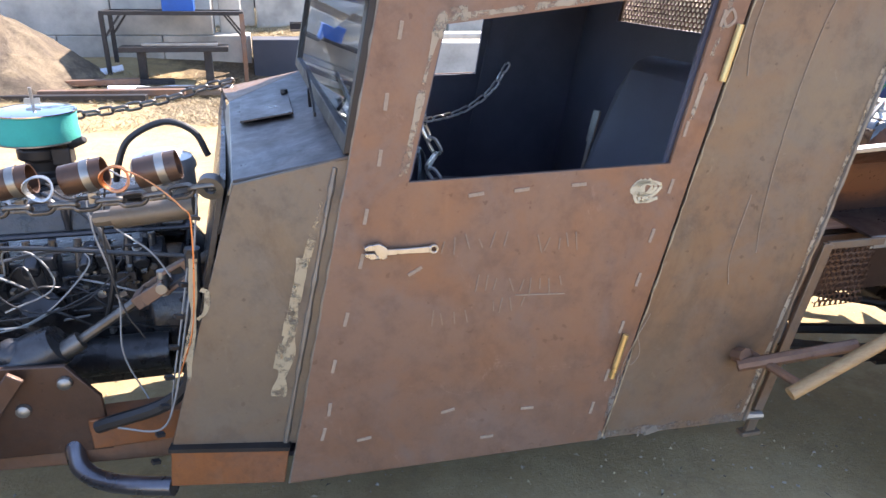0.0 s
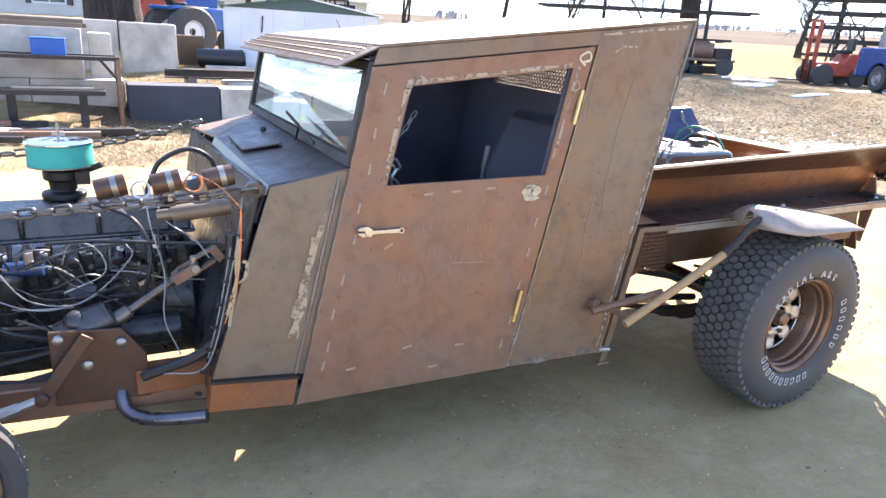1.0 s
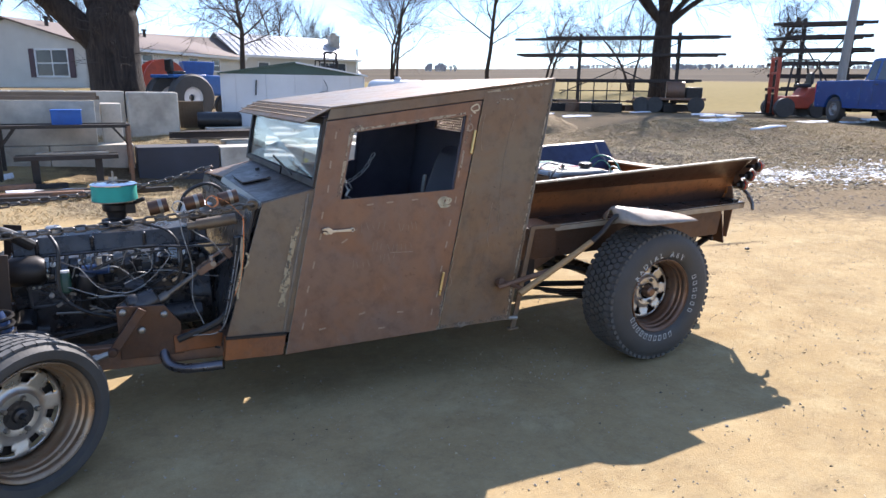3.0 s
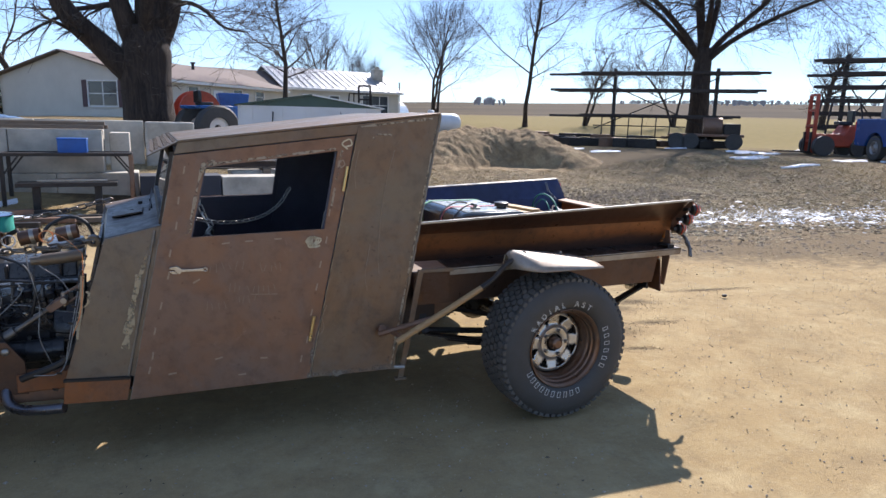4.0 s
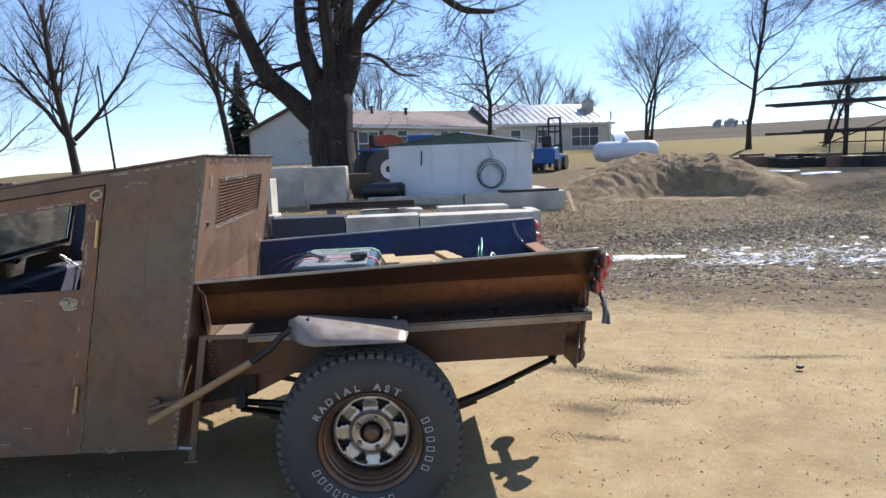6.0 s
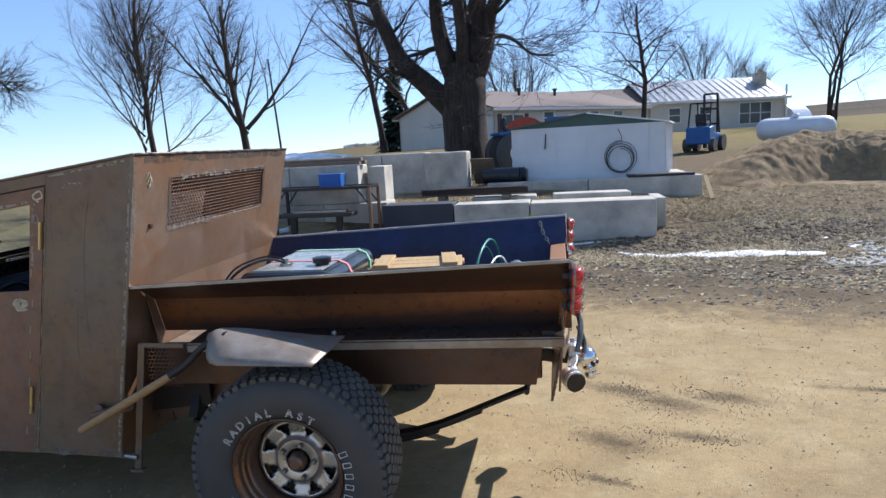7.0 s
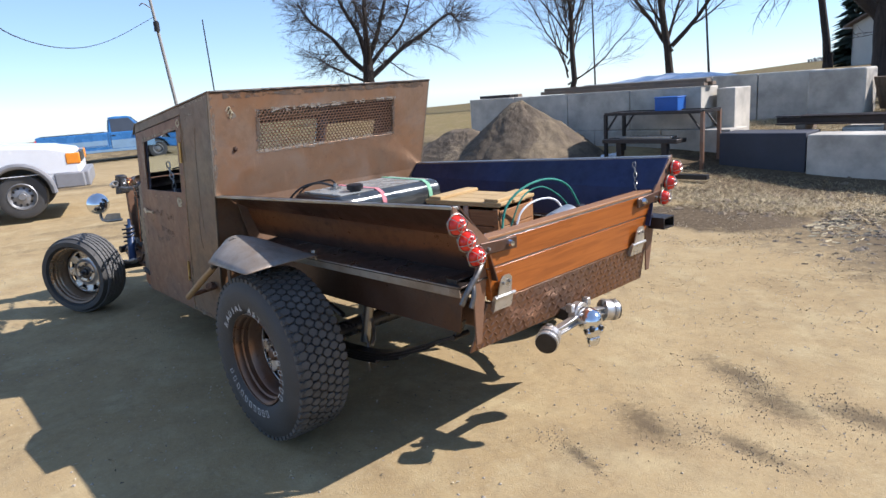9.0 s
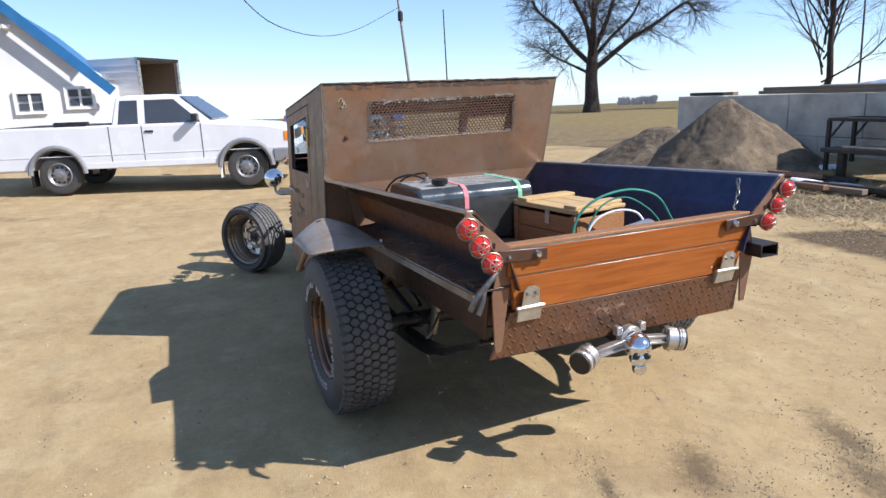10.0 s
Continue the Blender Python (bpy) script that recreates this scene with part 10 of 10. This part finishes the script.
scatter("trodden_straw", "pale trodden straw over the rough yard", "straw", mat_paint("trodden_straw", (0.47, 0.38, 0.23), 0.9, 0, 0.35, 7, 0.2), 17000, rough_yard, straw, 81)
scatter("trodden_straw", "dark rotted straw and bark over the rough yard", "straw", mat_paint("rotted_straw", (0.105, 0.082, 0.058), 0.9, 0, 0.35, 7, 0.2), 15000, rough_yard, straw, 82)


def scuff(r):
    """Crumbs lie in the scuffed patches of the packed earth."""
    sx, sy, lx, ly, ang = STAINS[int(r.random() ** 0.8 * len(STAINS))]
    u, v = r.gauss(0, 0.85) * lx, r.gauss(0, 1.0) * ly
    c, d = math.cos(radians(ang)), math.sin(radians(ang))
    return sx + u * c - v * d, sy + u * d + v * c


def crumb(s, r, x, y, z):
    """A small crumb of dried mud."""
    k, n = r.uniform(0.0018, 0.0052) * (2.0 if r.random() < 0.06 else 1), len(s.v)
    for a in range(5):
        t = 1.257 * a + r.uniform(-0.4, 0.4)
        s.v.append((x + k * r.uniform(0.7, 1.4) * math.cos(t), y + k * r.uniform(0.7, 1.4) * math.sin(t), z - 0.003))
    s.v.append((x + r.uniform(-0.3, 0.3) * k, y + r.uniform(-0.3, 0.3) * k, z + 0.55 * k + 0.002))
    s.f += [(n + i, n + (i + 1) % 5, n + 5) for i in range(5)]


scatter("mud_crumbs", "dark crumbs of mud in the wheel scuffs", "mud", mat_paint("mud_crumb", (0.27, 0.210, 0.140), 0.95, 0, 0.5, 12, 0.3), 5000, scuff, crumb, 71)
scatter("mud_crumbs", "pale crumbs of dry earth over the yard", "mud", mat_paint("dry_crumb", (0.46, 0.36, 0.21), 0.95, 0, 0.35, 12, 0.3), 7000, lambda r: (r.uniform(-3.5, 7), -3.2 + 9 * r.random()), crumb, 72)
scatter("snow_crust", "patches of refrozen snow on the wet yard", "snow", SNOW, 2600, lambda r: ((lambda x: (x, 5.0 - 0.30 * (x - 6.5) + r.gauss(0, 0.55)))(r.uniform(4.6, 13))), crust, 63)


def snow_patch(name, label, pts, w, seed, h=0.05):
    path = smooth_path([(x, y, 0) for x, y in pts], 10)
    s, n, rsn = Shape(), 9, random.Random(seed)
    for i, p in enumerate(path):
        d = (path[min(i + 1, len(path) - 1)] - path[max(i - 1, 0)]).normalized()
        sd_ = Vector((-d.y, d.x, 0))
        ww = w * math.sin(math.pi * (i + 0.5) / len(path)) ** 0.5 * (1 + 0.8 * noise.noise((p.x * 2.3, p.y * 2.3, seed)))
        for j in range(n):
            u = 2 * j / (n - 1) - 1
            q = p + sd_ * ww * (u + 0.45 * noise.noise((p.x * 4, p.y * 4 + u, seed + 4)))
            s.v.append((q.x, q.y, surface_z(q.x, q.y) + 0.012 + (h * (1 - u * u) + 0.015 * noise.noise((q.x * 5, q.y * 5, 2))) * (1 if abs(u) < 1 else 0) - 0.006))
    s.f = [(i * n + j, i * n + j + 1, (i + 1) * n + j + 1, (i + 1) * n + j) for i in range(len(path) - 1) for j in range(n - 1)]
    return tagged(solid(name, fast_mesh(name, s, True), SNOW, label, "snow", "stuff"))


snow_patch("snow_patch", "strip of old snow at the foot of the wall", ((1.9, 7.25), (2.3, 6.75), (2.6, 6.40), (3.0, 6.05), (3.5, 5.75), (4.2, 5.50)), 0.40, 1, 0.022)
snow_patch("snow_patch", "thin strip of snow against the low wall", ((0.9, 8.24), (1.3, 8.2), (1.7, 8.22)), 0.05, 2, 0.012)
snow_patch("snow_patch", "remnant of snow by the scrap bars", ((-3.9, 7.15), (-3.2, 7.2), (-2.6, 7.35)), 0.16, 3, 0.06)
snow_patch("snow_patch", "remnant of snow by the gravel heap", ((-4.45, 7.9), (-4.15, 8.1), (-3.9, 8.3)), 0.10, 4, 0.06)
ri = random.Random(44)
for k in range(14):
    x, y = ri.uniform(12, 26), ri.uniform(9, 20)
    snow_patch("snow_patch", "remnant of snow near the steel racks", ((x, y), (x + 0.5, y - 0.2), (x + 1.1, y - 0.3)), ri.uniform(0.1, 0.25), 120 + k, 0.05)
for k in range(6):
    x = 4.8 + 0.6 * k
    snow_patch("snow_patch", "remnant of snow behind the foundation", ((x, 14.8 + 0.1 * k), (x + 0.4, 14.9), (x + 0.8, 15.1)), 0.12, 150 + k, 0.05)
snow_patch("snow_patch", "snow along the shed's foot", ((0.3, 12.20), (1.6, 12.12), (3.0, 12.05)), 0.16, 170, 0.06)
solid("stone", Shape().ball((0, 0, 0), 0.022, 10, 7, (1.3, 0.9, 0.6)), DARK_METAL, "lone dark stone on the yard", "stone", m=pose(2.85, 0.6, 0.02))

# ---- poles and wires ----
def pole(x, y, z0, top, r, label, arm=False):
    p = thing("pole", label, "pole")
    part("shaft", Shape().tube([(x, y, z0 - 0.3), (x + top[0], y + top[1], z0 + top[2])], [r, r * 0.7], 10), POLE_WOOD if arm or r > 0.1 else DARK_METAL, p)
    if arm:
        t = Vector((x + top[0], y + top[1], z0 + top[2]))
        part("transformer", Shape().lathe([(0, -0.4), (0.22, -0.4), (0.22, 0.3), (0.1, 0.4), (0, 0.4)], t + Vector((0.1, 0.25, -3.0)), (0, 0, 1), 14), DARK_METAL, p)
        part("lamp_arm", Shape().tube(smooth_path([t + Vector((0, 0, -1.6)), t + Vector((0, -0.5, -1.3)), t + Vector((0, -0.8, -1.5))]), 0.04, 6), DARK_METAL, p)
        part("insulator", Shape().lathe([(0, 0.2), (0.06, 0.15), (0.06, 0)], t + Vector((0, -0.2, -0.9)), (0, 0, 1), 8), WHITE_TRIM, p)
    return p


pole(-52.7, 20.9, -0.8, (0.0, -1.2, 12.0), 0.16, "leaning wooden power pole with a transformer", True)
pole(-69.5, 32.1, -1.0, (0, -0.3, 12.0), 0.09, "thin grey antenna mast")
pole(-30.5, 47.7, 0.3, (-0.2, 0, 8.2), 0.08, "slim dark pole beyond the wall")
pole(-22.5, 52.0, 0.6, (-0.6, 0, 9.0), 0.10, "dark post beyond the wall")
pole(22.4, 12.3, 0.8, (0.3, -0.2, 8.5), 0.17, "thick wooden pole behind the navy pickup")
wire = thing("power_line", "thin overhead power line", "cable")
part("wire", Shape().tube(smooth_path([(-52.7, 19.9, 8.9), (-44, 13.5, 6.3), (-35.5, 8.6, 5.0), (-26, 4.0, 4.6), (-18.5, 1.0, 5.2)], 8), 0.022, 5), BLACK_HOSE, wire)
